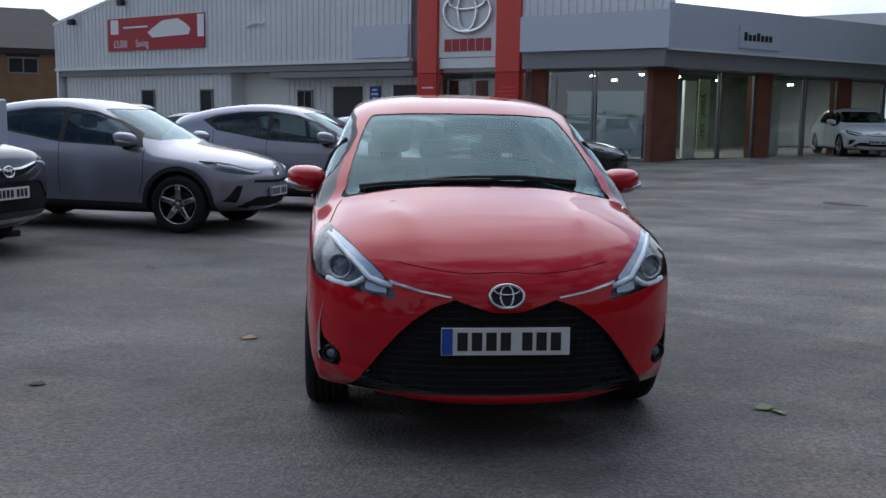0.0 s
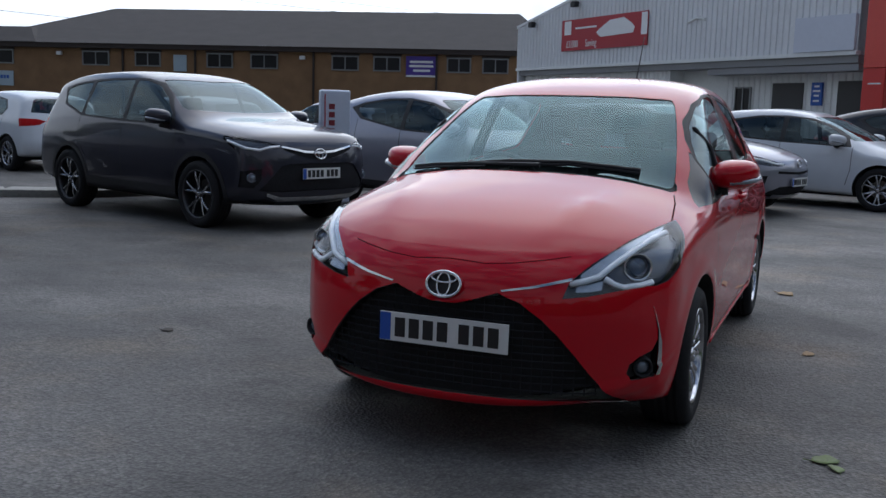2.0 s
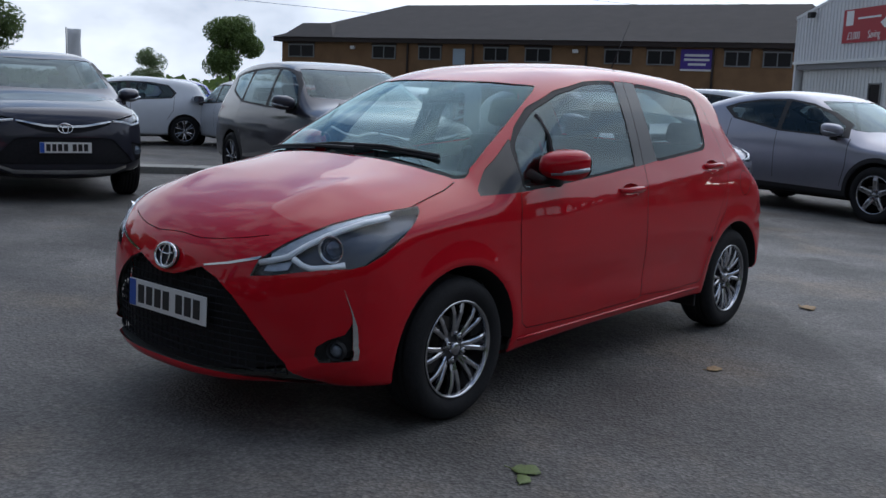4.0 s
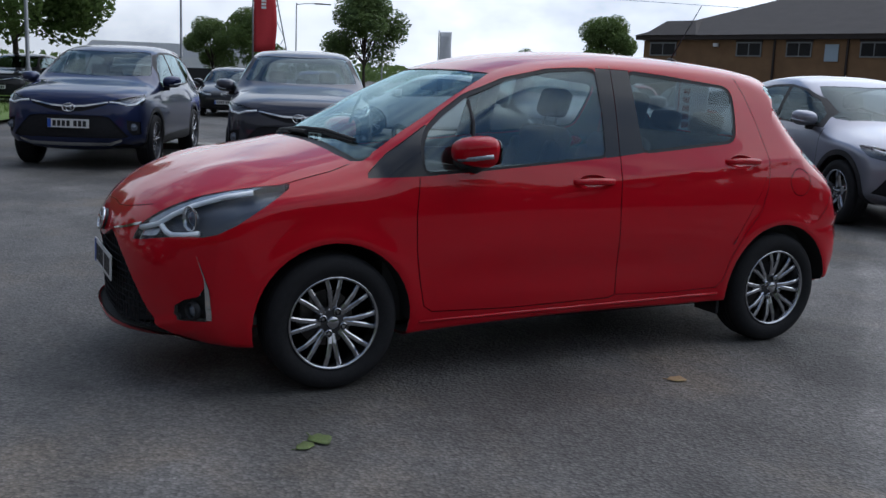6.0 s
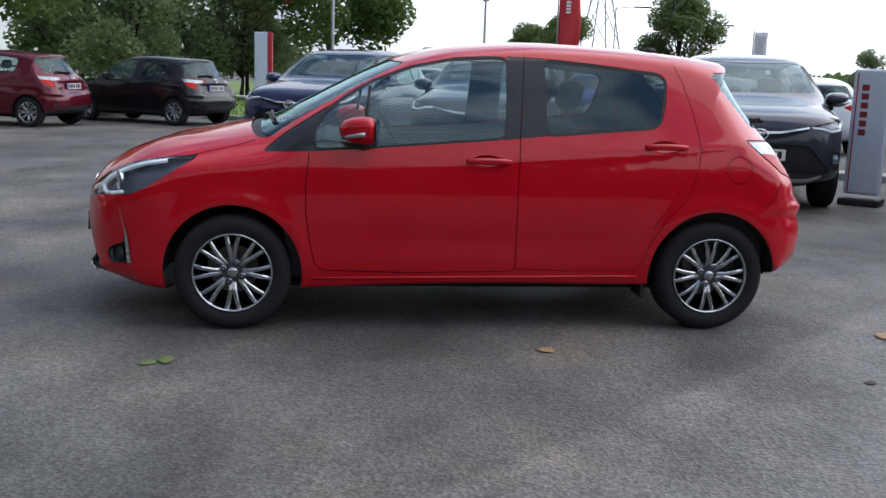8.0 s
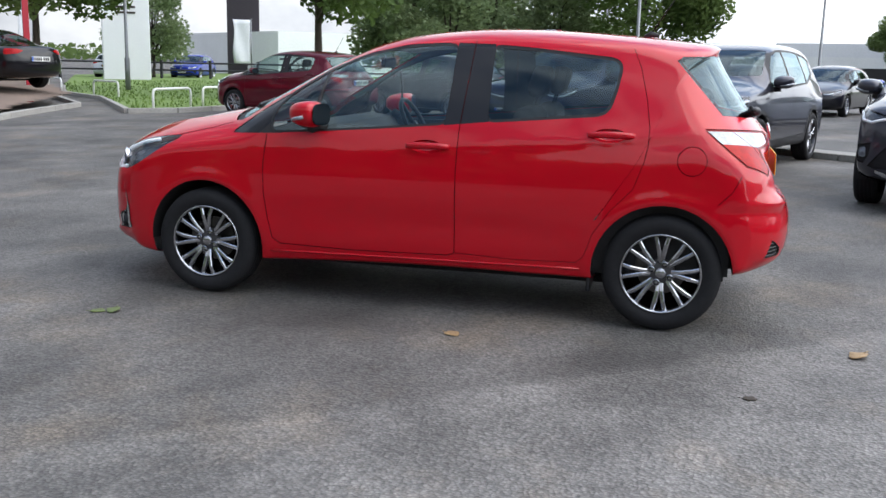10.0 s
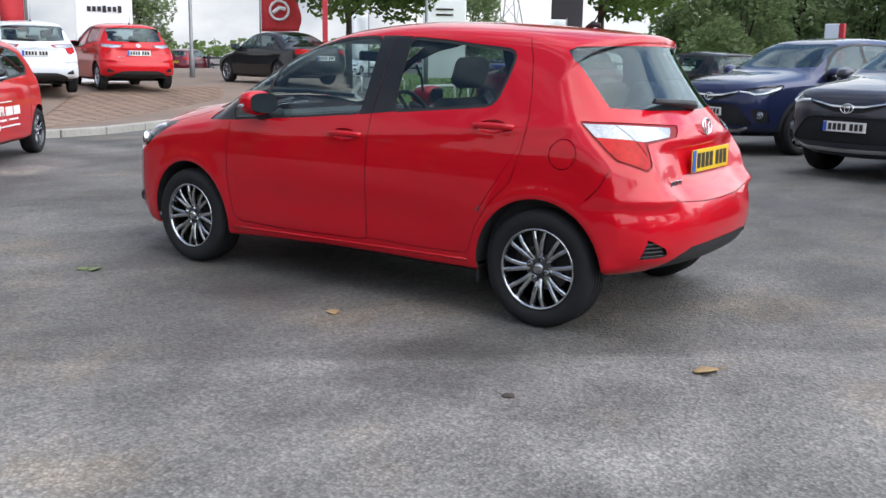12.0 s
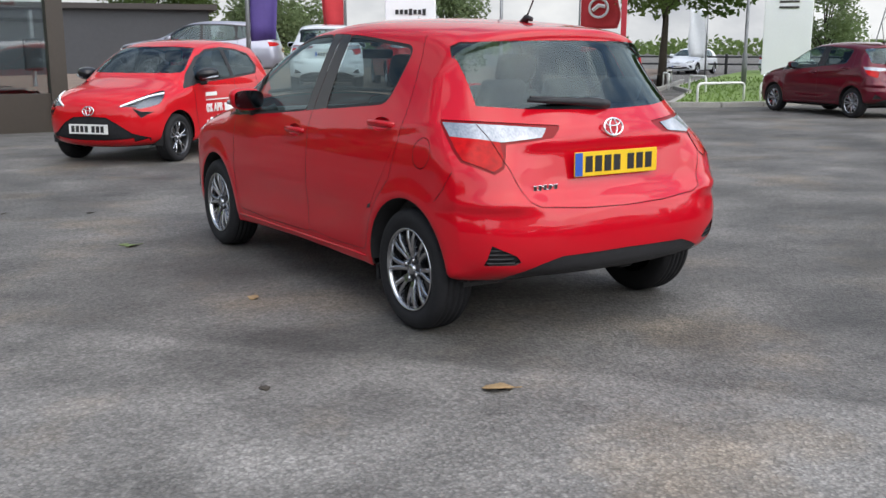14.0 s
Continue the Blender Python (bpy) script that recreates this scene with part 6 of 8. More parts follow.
edge = [(-17.4, 1.2), (-18.7, -0.9), (-17.3, -4.7), (-15.6, -6.8), (-13.2, -6.9), (-12.3, -7.4), (-13.7, -8.9), (-17.1, -12.7), (-19.1, -16), (-24, -21), (-40, -36), (-75, -40), (-72, -5), (-45, 3), (-30, 3)]
bm.faces.new([bm.verts.new((x, y, 0.10)) for x, y in edge])
bmesh.ops.triangulate(bm, faces=bm.faces)
tagged(part("grass_verge", bm, GRASS), "mown grass verge", "grass", kind="structure")
def paving_z(x, y):
    return 0.06 + 0.40 * step(-6.0, -13.0, y)


pav = [(0.85, -5.6), (0.05, -4.85), (-0.9, -4.4), (-1.6, -4.28), (-2.3, -4.3), (-3.1, -4.45), (-5.9, -5.9), (-10, -8.4), (-13.6, -10.3), (-16.2, -13.6), (-26, -25), (-24, -34), (-8, -34), (4, -22), (1, -8)]
bm = bmesh.new()
gg = {}
for k, x in enumerate(np.arange(-26, 4.5, 0.25)):
    for q, y in enumerate(np.arange(-34, -4, 0.25)):
        if all(inside(pav, x + a * 0.25, y + b * 0.25) for a in (0, 1) for b in (0, 1)):
            vs = []
            for a, b in ((0, 0), (1, 0), (1, 1), (0, 1)):
                if (k + a, q + b) not in gg:
                    gg[(k + a, q + b)] = bm.verts.new((x + a * 0.25, y + b * 0.25, paving_z(x + a * 0.25, y + b * 0.25)))
                vs.append(gg[(k + a, q + b)])
            bm.faces.new(vs)
pavement = tagged(part("brick_pavement", bm, PAVEBED, None, "", True), "reddish brown block paving", "paving", kind="structure")
# clay blocks of the paving, nearest ones singly
bx0 = bmesh.new()
box(bx0, (0, 0, 0), (0.198, 0.098, 0.03))
block_mesh = bpy.data.meshes.new("paving_block")
bx0.to_mesh(block_mesh)
bx0.free()
block_mesh.materials.append(BRICKPAVE)
rest, kk = bmesh.new(), 0
turn = radians(-146)
for i in range(0, 62):
    for j in range(0, 40):
        a, b = j * 0.205 + (0.1 if i % 2 else 0), i * 0.104
        x, y = -1.9 + a * math.cos(turn) - b * math.sin(turn) * -1, -4.9 + a * math.sin(turn) + b * math.cos(turn) * 1
        if not inside(pav, x, y) or y < -11.5 or y > -4.4:
            continue
        m = pose(x, y, paving_z(x, y) + 0.002 + 0.004 * math.sin(i * 7.3 + j * 3.1), 0, 0, -146)
        kk += 1
        if kk <= 300:
            ob = new("paving_block", block_mesh)
            ob.parent = pavement
            ob.matrix_basis = m
        else:
            box(rest, (0, 0, 0), (0.198, 0.098, 0.03), 0, m)
rs = part("paving_blocks", rest, BRICKPAVE, pavement)
rs["kind"] = "stuff"
tuft = bmesh.new()
rnd = random.Random(4)
for k in range(9000):
    a = rnd.random()
    x, y = -12.2 - rnd.random() ** 1.5 * 26, rnd.uniform(-24, 1.0)
    if not inside(edge, x, y):
        continue
    h, d = rnd.uniform(0.04, 0.11), rnd.random() * 6.28
    p = Vector((x, y, 0.10))
    q = Vector((math.cos(d), math.sin(d), 0)) * 0.03
    tuft.faces.new((tuft.verts.new(p - q), tuft.verts.new(p + q), tuft.verts.new(p + Vector((rnd.uniform(-0.03, 0.03), rnd.uniform(-0.03, 0.03), h)))))
tagged(part("grass_blades", tuft, GRASS), "short green grass blades", "grass", kind="stuff")


def hoop_rail(x, y, deg, w=1.5, h=0.55):
    r = thing("hoop_rail", pose(x, y, 0, 0, 0, deg), "white painted tubular hoop rail", "rail", "hoop rails along the verge")
    bm = bmesh.new()
    tube(bm, [(-w / 2, 0, 0), (-w / 2, 0, h - 0.1), (-w / 2 + 0.03, 0, h - 0.03), (-w / 2 + 0.1, 0, h), (w / 2 - 0.1, 0, h), (w / 2 - 0.03, 0, h - 0.03), (w / 2, 0, h - 0.1), (w / 2, 0, 0)], 0.03, 8)
    part("hoop", bm, WHITEMETAL, r, "", True)


for x, y, d in ((-19.6, -0.6, 62), (-13.5, -7.15, 4), (-15.6, -7.4, 8), (-17.2, -12.6, 70), (-18.6, -16.0, 60), (-21.0, -19.0, 45), (-19.5, -21.5, 60)):
    hoop_rail(x, y, d)
fence = thing("rail_fence", Matrix.Identity(4), "far black rail fence behind the grass", "fence")
ends = Vector((-52, -12, 0)), Vector((-28, -40, 0))
for k in range(15):
    p = ends[0].lerp(ends[1], k / 14)
    bm = bmesh.new()
    box(bm, (p.x, p.y, 0.55), (0.12, 0.12, 1.1), 0.01)
    part("post", bm, BLACK, fence)
for z in (0.55, 0.95):
    bm = bmesh.new()
    tube(bm, [ends[0] + Vector((0, 0, z)), ends[1] + Vector((0, 0, z))], 0.05, 6)
    part("rail", bm, BLACK, fence)
for x, y, w in ((-33.0, -31.5, 0.9), (-39.5, -30.5, 1.1), (-44.0, -26, 1.0)):
    fl = flag(x, y, 3.6, -45, FLAGWHITE, w, 2.6, "pale feather flag beside the fence")
dp = thing("dark_sign_panel", parked(-56.0, -35.0, -56), "large dark sign panel seen from behind", "sign")
bm = bmesh.new()
box(bm, (0, 0, 3.05), (2.35, 0.4, 6.1), 0.03)
part("sign_panel", bm, FLAGPURPLEDARK, dp)
far_shop = thing("low_far_building", Matrix.Identity(4), "low dark grey building beyond the paving", "building")
LF = frame_at(-11.4, -31.3, 1, -0.12, 0)
one("dark_wall", FARGREY, LF, 5.6, 19, 0, 2.75, -6, 0, far_shop)
one("flat_roof", ROOFMAT, LF, 5.3, 19.3, 2.75, 2.95, -6.3, 0.3, far_shop)
for u in (7, 10, 13, 16):
    opening("window", LF, u, u + 1.6, 0.8, 2.1, 0.03, far_shop)
# ---- glazed porch beside the red city car ----
porch = thing("glazed_porch", Matrix.Identity(4), "brown framed glazed porch with a low panel", "porch")
PF = frame_at(1.30, -5.6, 1.0, 0.18, 0) @ Matrix.Diagonal((1, 1, -1, 1))
BROWNFRAME = material("brown_porch_frame", (0.040, 0.031, 0.023), 0.5, vary=0.15)
for u in (0.0, 1.5, 3.0):
    one("post", BROWNFRAME, PF, u, u + 0.26, 0, 3.4, -0.2, 0.05, porch)
one("low_panel", BROWNFRAME, PF, 0.26, 3.0, 0, 0.62, -0.1, 0.0, porch, "brown low panel")
one("head_beam", BROWNFRAME, PF, 0, 3.3, 3.1, 3.4, -0.2, 0.04, porch)
one("pane", SHOPGLASS, PF, 0.26, 1.5, 0.62, 3.1, -0.06, -0.04, porch)
one("pane", SHOPGLASS, PF, 1.76, 3.0, 0.62, 3.1, -0.06, -0.04, porch)
pp = thing("litter_bin_post", parked(1.5, -13.5, 0), "dark litter bin on a post", "litter bin")
bm = bmesh.new()
tube(bm, [(0, 0, 0), (0, 0, 2.2)], 0.05, 8)
part("post", bm, POSTGREY, pp)
bm = bmesh.new()
box(bm, (0, 0, 1.2), (0.4, 0.3, 0.75), 0.05)
part("bin", bm, BLACK, pp)


# ---- trees ----
LEAF = material("leaf_green", (0.175, 0.245, 0.078), 0.6, colour2=(0.066, 0.112, 0.033), scale=2.0, spec=0.3)
LEAFPALE = material("pale_leaf_green", (0.29, 0.36, 0.19), 0.6, colour2=(0.13, 0.185, 0.085), scale=2.0, spec=0.3)
BARK = material("bark", (0.05, 0.038, 0.028), 0.9, vary=0.4, scale=10, bump=0.5, bump_scale=30)


def tree(seed, h, r, base, leaves=2600, size=0.16, squash=0.85, mat=LEAF):
    """Trunk with forked limbs, and leaf clumps scattered in uneven lobes."""
    rn = random.Random(seed)
    t = new("tree")
    bm = bmesh.new()
    top = base + (h - base) * 0.55
    tube(bm, [(0, 0, -0.1), (0.03, 0.02, base * 0.5), (-0.02, 0.05, base), (0.05, 0, top)], [0.035 * h * 0.6, 0.028 * h * 0.55, 0.024 * h * 0.5, 0.006 * h], 8)
    lobes = []
    for k in range(13):
        a, e = k * 2.4 + rn.random(), rn.uniform(-0.15, 1.0)
        z = base + (h - base) * (0.22 + 0.62 * max(0, e))
        rad = r * math.sqrt(max(0.1, 1 - (max(0, e) * 0.95) ** 2)) * rn.uniform(0.45, 0.72)
        c = Vector((rad * math.cos(a), rad * math.sin(a), z))
        tube(bm, [(0, 0, base * rn.uniform(0.8, 1.0) + 0.3 * (z - base)), c * 0.5 + Vector((0, 0, z * 0.45)), c], [0.008 * h, 0.005 * h, 0.002 * h], 5)
        lobes.append((c, r * rn.uniform(0.34, 0.52)))
    lobes.append((Vector((0, 0, h - r * 0.4)), r * 0.42))
    part("trunk", bm, BARK, t, "", True)
    bm = bmesh.new()
    for k in range(leaves):
        c, q = lobes[rn.randrange(len(lobes))]
        d = Vector((rn.gauss(0, 1), rn.gauss(0, 1), rn.gauss(0, 1))).normalized() * q * rn.random() ** 0.42
        d.z *= squash
        p = c + d
        if p.z < base * 0.75:
            continue
        s = size * rn.uniform(0.6, 1.5)
        a = Vector((rn.gauss(0, 1), rn.gauss(0, 1), rn.gauss(0, 0.6))).normalized()
        b = a.orthogonal().normalized()
        n = a.cross(b)
        o = n * s * rn.uniform(-0.2, 0.2)
        bm.faces.new([bm.verts.new(p + v) for v in (a * s, b * s * 0.6 + o, -a * s, -b * s * 0.6 + o)])
    part("crown", bm, mat, t)
    return t


def plant(master, x, y, deg, k, label):
    t = copy_thing(master, parked(x, y, deg) @ Matrix.Diagonal((k, k, k, 1)))
    t.matrix_basis = parked(x, y, deg) @ Matrix.Diagonal((k, k, k, 1))
    return tagged(t, label, "tree")


leafy(LEAF)
leafy(LEAFPALE)
oak = tree(1, 9.5, 3.9, 2.3, 17000, 0.125)
oak.matrix_world = parked(-30.5, 0.3, 0) @ Matrix.Diagonal((0.78, 0.78, 0.78, 1))
tagged(oak, "broad dark green tree behind the verge", "tree")
willow = tree(5, 5.2, 2.1, 0.7, 8500, 0.085, 1.0, LEAFPALE)
willow.matrix_world = parked(-31.5, -3.2, 0)
tagged(willow, "small pale green willow-like tree", "tree")
plant(oak, -22.3, -8.4, 80, 0.98, "broad green tree with a bare trunk")
plant(willow, -27.5, -6.0, 40, 0.9, "small pale green bushy tree")
for bx, by, bk in ((-30.8, -9.1, 1.25), (-32.0, -6.1, 1.3), (-33.0, -3.3, 1.15)):
    plant(willow, bx, by, bx * 37, bk, "dense green bush behind the verge")
plant(oak, -38.5, -10.0, 300, 1.0, "dense dark green tree")
plant(oak, -60.0, 18.8, 140, 0.78, "round dark tree in the distance")
plant(oak, -66.0, 12.0, 10, 0.62, "dark tree in the distance")
plant(oak, -69.0, 9.5, 70, 0.55, "dark tree in the distance")
plant(oak, -82.0, 47.5, 210, 0.85, "small far dark tree")
plant(willow, -86.0, 41.0, 30, 0.9, "small far dark tree")
plant(oak, -4.6, -36.0, 60, 0.75, "green tree beyond the far building")
plant(willow, -10.5, -36.0, 10, 1.3, "green tree beyond the far building")
plant(willow, -12.2, -20.0, 100, 0.75, "green tree beyond the paving")
plant(willow, -40.0, -30.0, 10, 1.2, "pale bushy tree beyond the grass")
plant(oak, -20.3, -18.5, 45, 0.98, "green tree overhanging the verge")
woods = bmesh.new()
rw = random.Random(9)
for k in range(30000):
    far = k % 2 == 0
    # odd leaves form an added, unseen near ring that darkens car reflections
    a = radians(rw.uniform(120, 262) if far else rw.uniform(-86, 64))
    d = rw.uniform(230, 420) if far else rw.uniform(30, 40)
    hh = (4.0 if far else 6.5) + (2.5 if far else 4.5) * noise.noise(Vector((math.degrees(a) * 0.08, d * 0.004, 3))) + (1.5 if far else 1.5) * noise.noise(Vector((math.degrees(a) * 0.5, 1.0, 3)))
    p = Vector((d * math.cos(a), d * math.sin(a), rw.random() * max(2.0, hh)))
    s = rw.uniform(0.5, 1.3) if far else rw.uniform(0.4, 1.1)
    u = Vector((rw.gauss(0, 1), rw.gauss(0, 1), rw.gauss(0, 1))).normalized()
    v = u.orthogonal().normalized()
    woods.faces.new([woods.verts.new(p + q) for q in (u * s, v * s * 0.8, -u * s, -v * s * 0.8)])
tagged(part("far_woods", woods, LEAF), "far line of dark woods, with an unseen near ring that darkens reflections", "woods", kind="stuff")


# ---- fallen leaves and a dark patch ----
LEAFDRY = material("dry_leaf", (0.42, 0.30, 0.15), 0.7, colour2=(0.25, 0.15, 0.07), scale=30)
LEAFGREEN = material("fallen_green_leaf", (0.16, 0.22, 0.06), 0.6, colour2=(0.10, 0.13, 0.05), scale=30)
LEAFDARK = material("dark_leaf", (0.05, 0.04, 0.03), 0.8, vary=0.3, scale=30)


def fallen_leaf(x, y, deg, s, mat, label, curl=0.35):
    """One curled leaf with a raised rim and stalk."""
    bm = bmesh.new()
    n = 9
    mid = [bm.verts.new((s * (k / (n - 1) - 0.5), 0, s * 0.05 + s * curl * 0.5 * (k / (n - 1) - 0.5) ** 2)) for k in range(n)]
    for side in (1, -1):
        rim = []
        for k in range(n):
            t = k / (n - 1)
            wd = s * 0.34 * math.sin(math.pi * t) ** 0.7 * (1 + 0.2 * math.sin(9 * t + side))
            rim.append(bm.verts.new((s * (t - 0.5), side * wd, s * 0.05 + s * curl * (wd / s) * (0.7 + 0.3 * side))))
        for k in range(n - 1):
            bm.faces.new((mid[k], mid[k + 1], rim[k + 1], rim[k]) if side > 0 else (mid[k + 1], mid[k], rim[k], rim[k + 1]))
    tube(bm, [(-s * 0.5, 0, s * 0.06), (-s * 0.75, s * 0.06, s * 0.09)], s * 0.02, 4)
    ob = part("fallen_leaf", bm, mat, None, "", True)
    sol = ob.modifiers.new("thick", "SOLIDIFY")
    sol.thickness = 0.002
    ob.matrix_world = pose(x, y, ground_z(x, y), 0, 0, deg)
    return tagged(ob, label, "leaf", "fallen leaves on the asphalt")


for x, y, deg, s, mat, label in ((1.61, 4.72, 30, 0.11, LEAFGREEN, "curled green leaf on the asphalt"), (1.66, 4.66, 120, 0.08, LEAFGREEN, "small green leaf on the asphalt"), (1.195, 6.46, 70, 0.09, LEAFDRY, "dry brown leaf on the asphalt"),
                                 (0.655, 8.29, -20, 0.13, LEAFDRY, "large dry leaf on the asphalt"), (-1.96, 4.71, 10, 0.08, LEAFDARK, "dark leaf on the asphalt"), (-1.19, 5.86, 40, 0.10, LEAFDRY, "pale dry leaf on the asphalt"),
                                 (1.75, 3.15, 15, 0.07, LEAFDARK, "dark leaf on the asphalt"), (2.4, 2.9, 60, 0.06, LEAFDARK, "dark leaf on the asphalt"), (1.5, 7.9, 100, 0.06, LEAFDARK, "dark leaf on the asphalt"), (3.9, 3.3, 45, 0.08, LEAFDARK, "dark leaf on the asphalt")):
    fallen_leaf(x, y, deg, s, mat, label)
# low dark disc laid as a puddle-like patch on the asphalt
bm = bmesh.new()
lathe(bm, [(0.0005, 0.006), (0.42, 0.006), (0.46, 0.004), (0.50, 0.0)], 28, Matrix.Translation((6.23, 16.93, ground_z(6.23, 16.93) + 0.005)) @ Matrix.Rotation(radians(90), 4, "X"))
tagged(part("drain_cover", bm, LEAFDARK), "round dark patch on the asphalt", "drain cover")

material_dark_red = material("dark_red_rim", (0.20, 0.002, 0.004), 0.35, coat=0.2, spec=0.1)
yshell = Shell(YARIS_OUTLINE, YARIS_SECTION, YARIS_PLAN, YARIS_UPPER, n=320, rings=17, rest=34, shape=yaris_shape, lift=bonnet_lift, warp=tail_wrap).split(YARIS_REGIONS)
hero = thing("hatchback_car", pose(0.04, 5.994, 0, 0, 0, -81.0), "glossy red five-door hatchback car parked on asphalt", "car")
build_yaris(yshell, hero, RED)
dress_yaris(yshell, hero, RED)
interior(hero, 1.0, -1.55, 0.28, 0.93, 0.70)
wm = wheel_master("fork", 0.295, 0.197, 0.19, ALLOY, 8)
for x in (1.255, -1.245):
    for s in (1, -1):
        put_wheel(wm, hero, x, s * 0.725, 0.295)

# ---- the other parked cars ----
def scaled_section(half, belt, high):
    k, h = half / 0.838, high / 1.5
    rise = [(z, w) for z, w in YARIS_SECTION]
    out = []
    for z, w in rise:
        zz = z * belt / 0.95 if z <= 0.95 else belt + (z - 0.95) * (high - belt) / 0.55
        out.append((zz, w * k))
    return out


def plain_regions(q):
    """Openings, glass, lamps and dark trim of a background car from its few measures."""
    side = lambda c: c.y > 0.35
    front = lambda c: c.x > q["fa"] - 0.1 and c.z > 0.3
    back = lambda c: c.x < q["ra"] + 0.1 and c.z > 0.3
    r = [dict(name="void", where=lambda c: c.y > 0.30 and c.z < q["belt"], cuts=[("y", arc(x, q["rz"], q["arch"], 30))]) for x in (q["fa"], q["ra"])]
    for k, line in enumerate(q["gaps"]):
        r.append(dict(name="gap%d" % k, where=side, cuts=[("y", strip(line, 0.008))]))
    for w in q["panes"]:
        r.append(dict(name="side_window", where=side, cuts=[("y", w)]))
    r.append(dict(name="window_trim", where=side, cuts=[("y", q["trim"])]))
    r.append(dict(name="windscreen", where=lambda c: c.z > q["belt"] - 0.05 and c.x > -0.4, cuts=[("z", q["screen"])]))
    r.append(dict(name="headlamp", where=front, cuts=[("x", q["lamp"]), ("y", q["lamp_side"])]))
    for k, g in enumerate(q.get("chrome", ())):
        r.append(dict(name="chrome" if k == 0 else "skid", where=front, cuts=[("x", g)]))
    for g in q["dark"]:
        r.append(dict(name="dark", where=front, cuts=[("x", g)]))
    r.append(dict(name="tailgate_window", where=lambda c: c.x < -1.0 and c.z > q["belt"] - 0.1, cuts=[("x", q["rear_pane"]), ("y", q["rear_side"])]))
    r.append(dict(name="tail_lamp", where=back, cuts=[("x", q["tail"])] + ([("y", q["tail_side"])] if "tail_side" in q else [])))
    if "clad" in q:
        r.append(dict(name="clad", where=side, cuts=[("y", q["clad"])]))
        for x in (q["fa"], q["ra"]):
            r.append(dict(name="clad", where=side, cuts=[("y", arc(x, q["rz"], q["arch"] + 0.055, 30))]))
    return r


def plain_car(name, q, m, colour, label, wheels, plate=True, roof=None, bars=7):
    """Builds a background car and returns it; colour is laid on by object."""
    sh = Shell(q["outline"], q["section"], q["plan"], q["upper"], q.get("spine", 0.6), 150, 12, 14, q.get("shape")).split(plain_regions(q))
    car = thing(name, m, label, "car")
    for key, mat, off, both in (("body", colour, 0, 1), ("windscreen", DARKSCREEN, 0.004, 1), ("tailgate_window", TINT, 0.003, 1), ("gap0", GAP, 0.006, 0), ("gap1", GAP, 0.006, 0), ("gap2", GAP, 0.006, 0), ("dark", GRILLEBLACK, 0.012, 1), ("side_window", TINT, 0.005, 0), ("window_trim", BLACK, 0.002, 0),
                                ("headlamp", LENS, 0.0, 0), ("tail_lamp", REDLENS, 0.0, 0), ("clad", BLACK, -0.004, 0), ("chrome", CHROME, -0.003, 0), ("skid", CHROME, -0.003, 0)):
        if key in sh.groups:
            for s in ((0,) if both else (1, -1)):
                ob = skin(sh, key, {"gap0": "panel_gap", "gap1": "panel_gap", "gap2": "panel_gap", "dark": "grille", "clad": "wheel_arch_cladding", "chrome": "chrome_strip", "skid": "silver_skid_strip"}.get(key, key), mat, car, s, off)
                if key == "headlamp":
                    skin(sh, "headlamp", "lamp_bowl", q.get("bowl", LAMPDARK), ob, s, 0.03)
                    lm = bmesh.new()
                    pts = []
                    for y, z in q["bar"]:
                        p, _ = sh.touch((4, y, z), (-1, 0, 0))
                        if p:
                            pts.append((p.x + 0.002, y * s, z))
                    if len(pts) > 1:
                        tube(lm, pts, 0.013, 5)
                        part("light_bar", lm, LIGHTBAR, ob, "bright light bar")
                    else:
                        lm.free()
    interior(car, q["cowl"], q["tub"], 0.3 * q["belt"] / 0.93, q["belt"] - 0.03, q["half"] - 0.14)
    for x in (q["fa"], q["ra"]):
        for s in (1, -1):
            put_wheel(wheels, car, x, s * (q["half"] - 0.115), q["rz"])
            bm = bmesh.new()
            ring = [(x + (q["arch"] + 0.002) * math.cos(a), q["rz"] + (q["arch"] + 0.002) * math.sin(a)) for a in np.linspace(-0.2, math.pi + 0.2, 18)]
            rows = [[bm.verts.new((u, s * y, w)) for u, w in ring] for y in (q["half"] - 0.05, 0.45)]
            for k in range(len(ring) - 1):
                bm.faces.new((rows[0][k], rows[0][k + 1], rows[1][k + 1], rows[1][k]))
            bm.faces.new(rows[1])
            part("wheel_arch_liner", bm, GAP, car)
    for s in (1, -1):
        mirror(car, q.get("mirror_mat", colour), q["mx"], q["half"] + 0.07, q["belt"] + 0.09, s, 1.2)
        if "fog" in q:
            y, z = q["fog"]
            p, n = sh.touch((4, y, z), (-1, 0, 0))
            bm = bmesh.new()
            lathe(bm, [(0.0005, 0.012), (0.030, 0.008), (0.040, 0.0), (0.046, 0.010), (0.050, -0.02)], 16, Matrix.Translation((p.x, y * s, z)) @ Matrix.Rotation(radians(-90 + 20 * s), 4, "Z"))
            part("fog_lamp", bm, BOWL, car, "round fog lamp", True)
    if plate:
        p, n = sh.touch((4, 0.0005, q["plate_z"]), (-1, 0, 0))
        number_plate(car, look((p.x + 0.02, 0, q["plate_z"]), (p.x - 1, 0, q["plate_z"] - 0.02)), PLATEWHITE, bars, name != "city_car")
        p, n = sh.touch((-4, 0.0005, q["rplate_z"]), (1, 0, 0))
        number_plate(car, look((p.x - 0.02, 0, q["rplate_z"]), (p.x + 1, 0, q["rplate_z"] - 0.02)), PLATEWHITE if name == "saloon_car" else PLATEYELLOW, bars)
    p, n = sh.touch((4, 0.0005, q["badge_z"]), (-1, 0, 0))
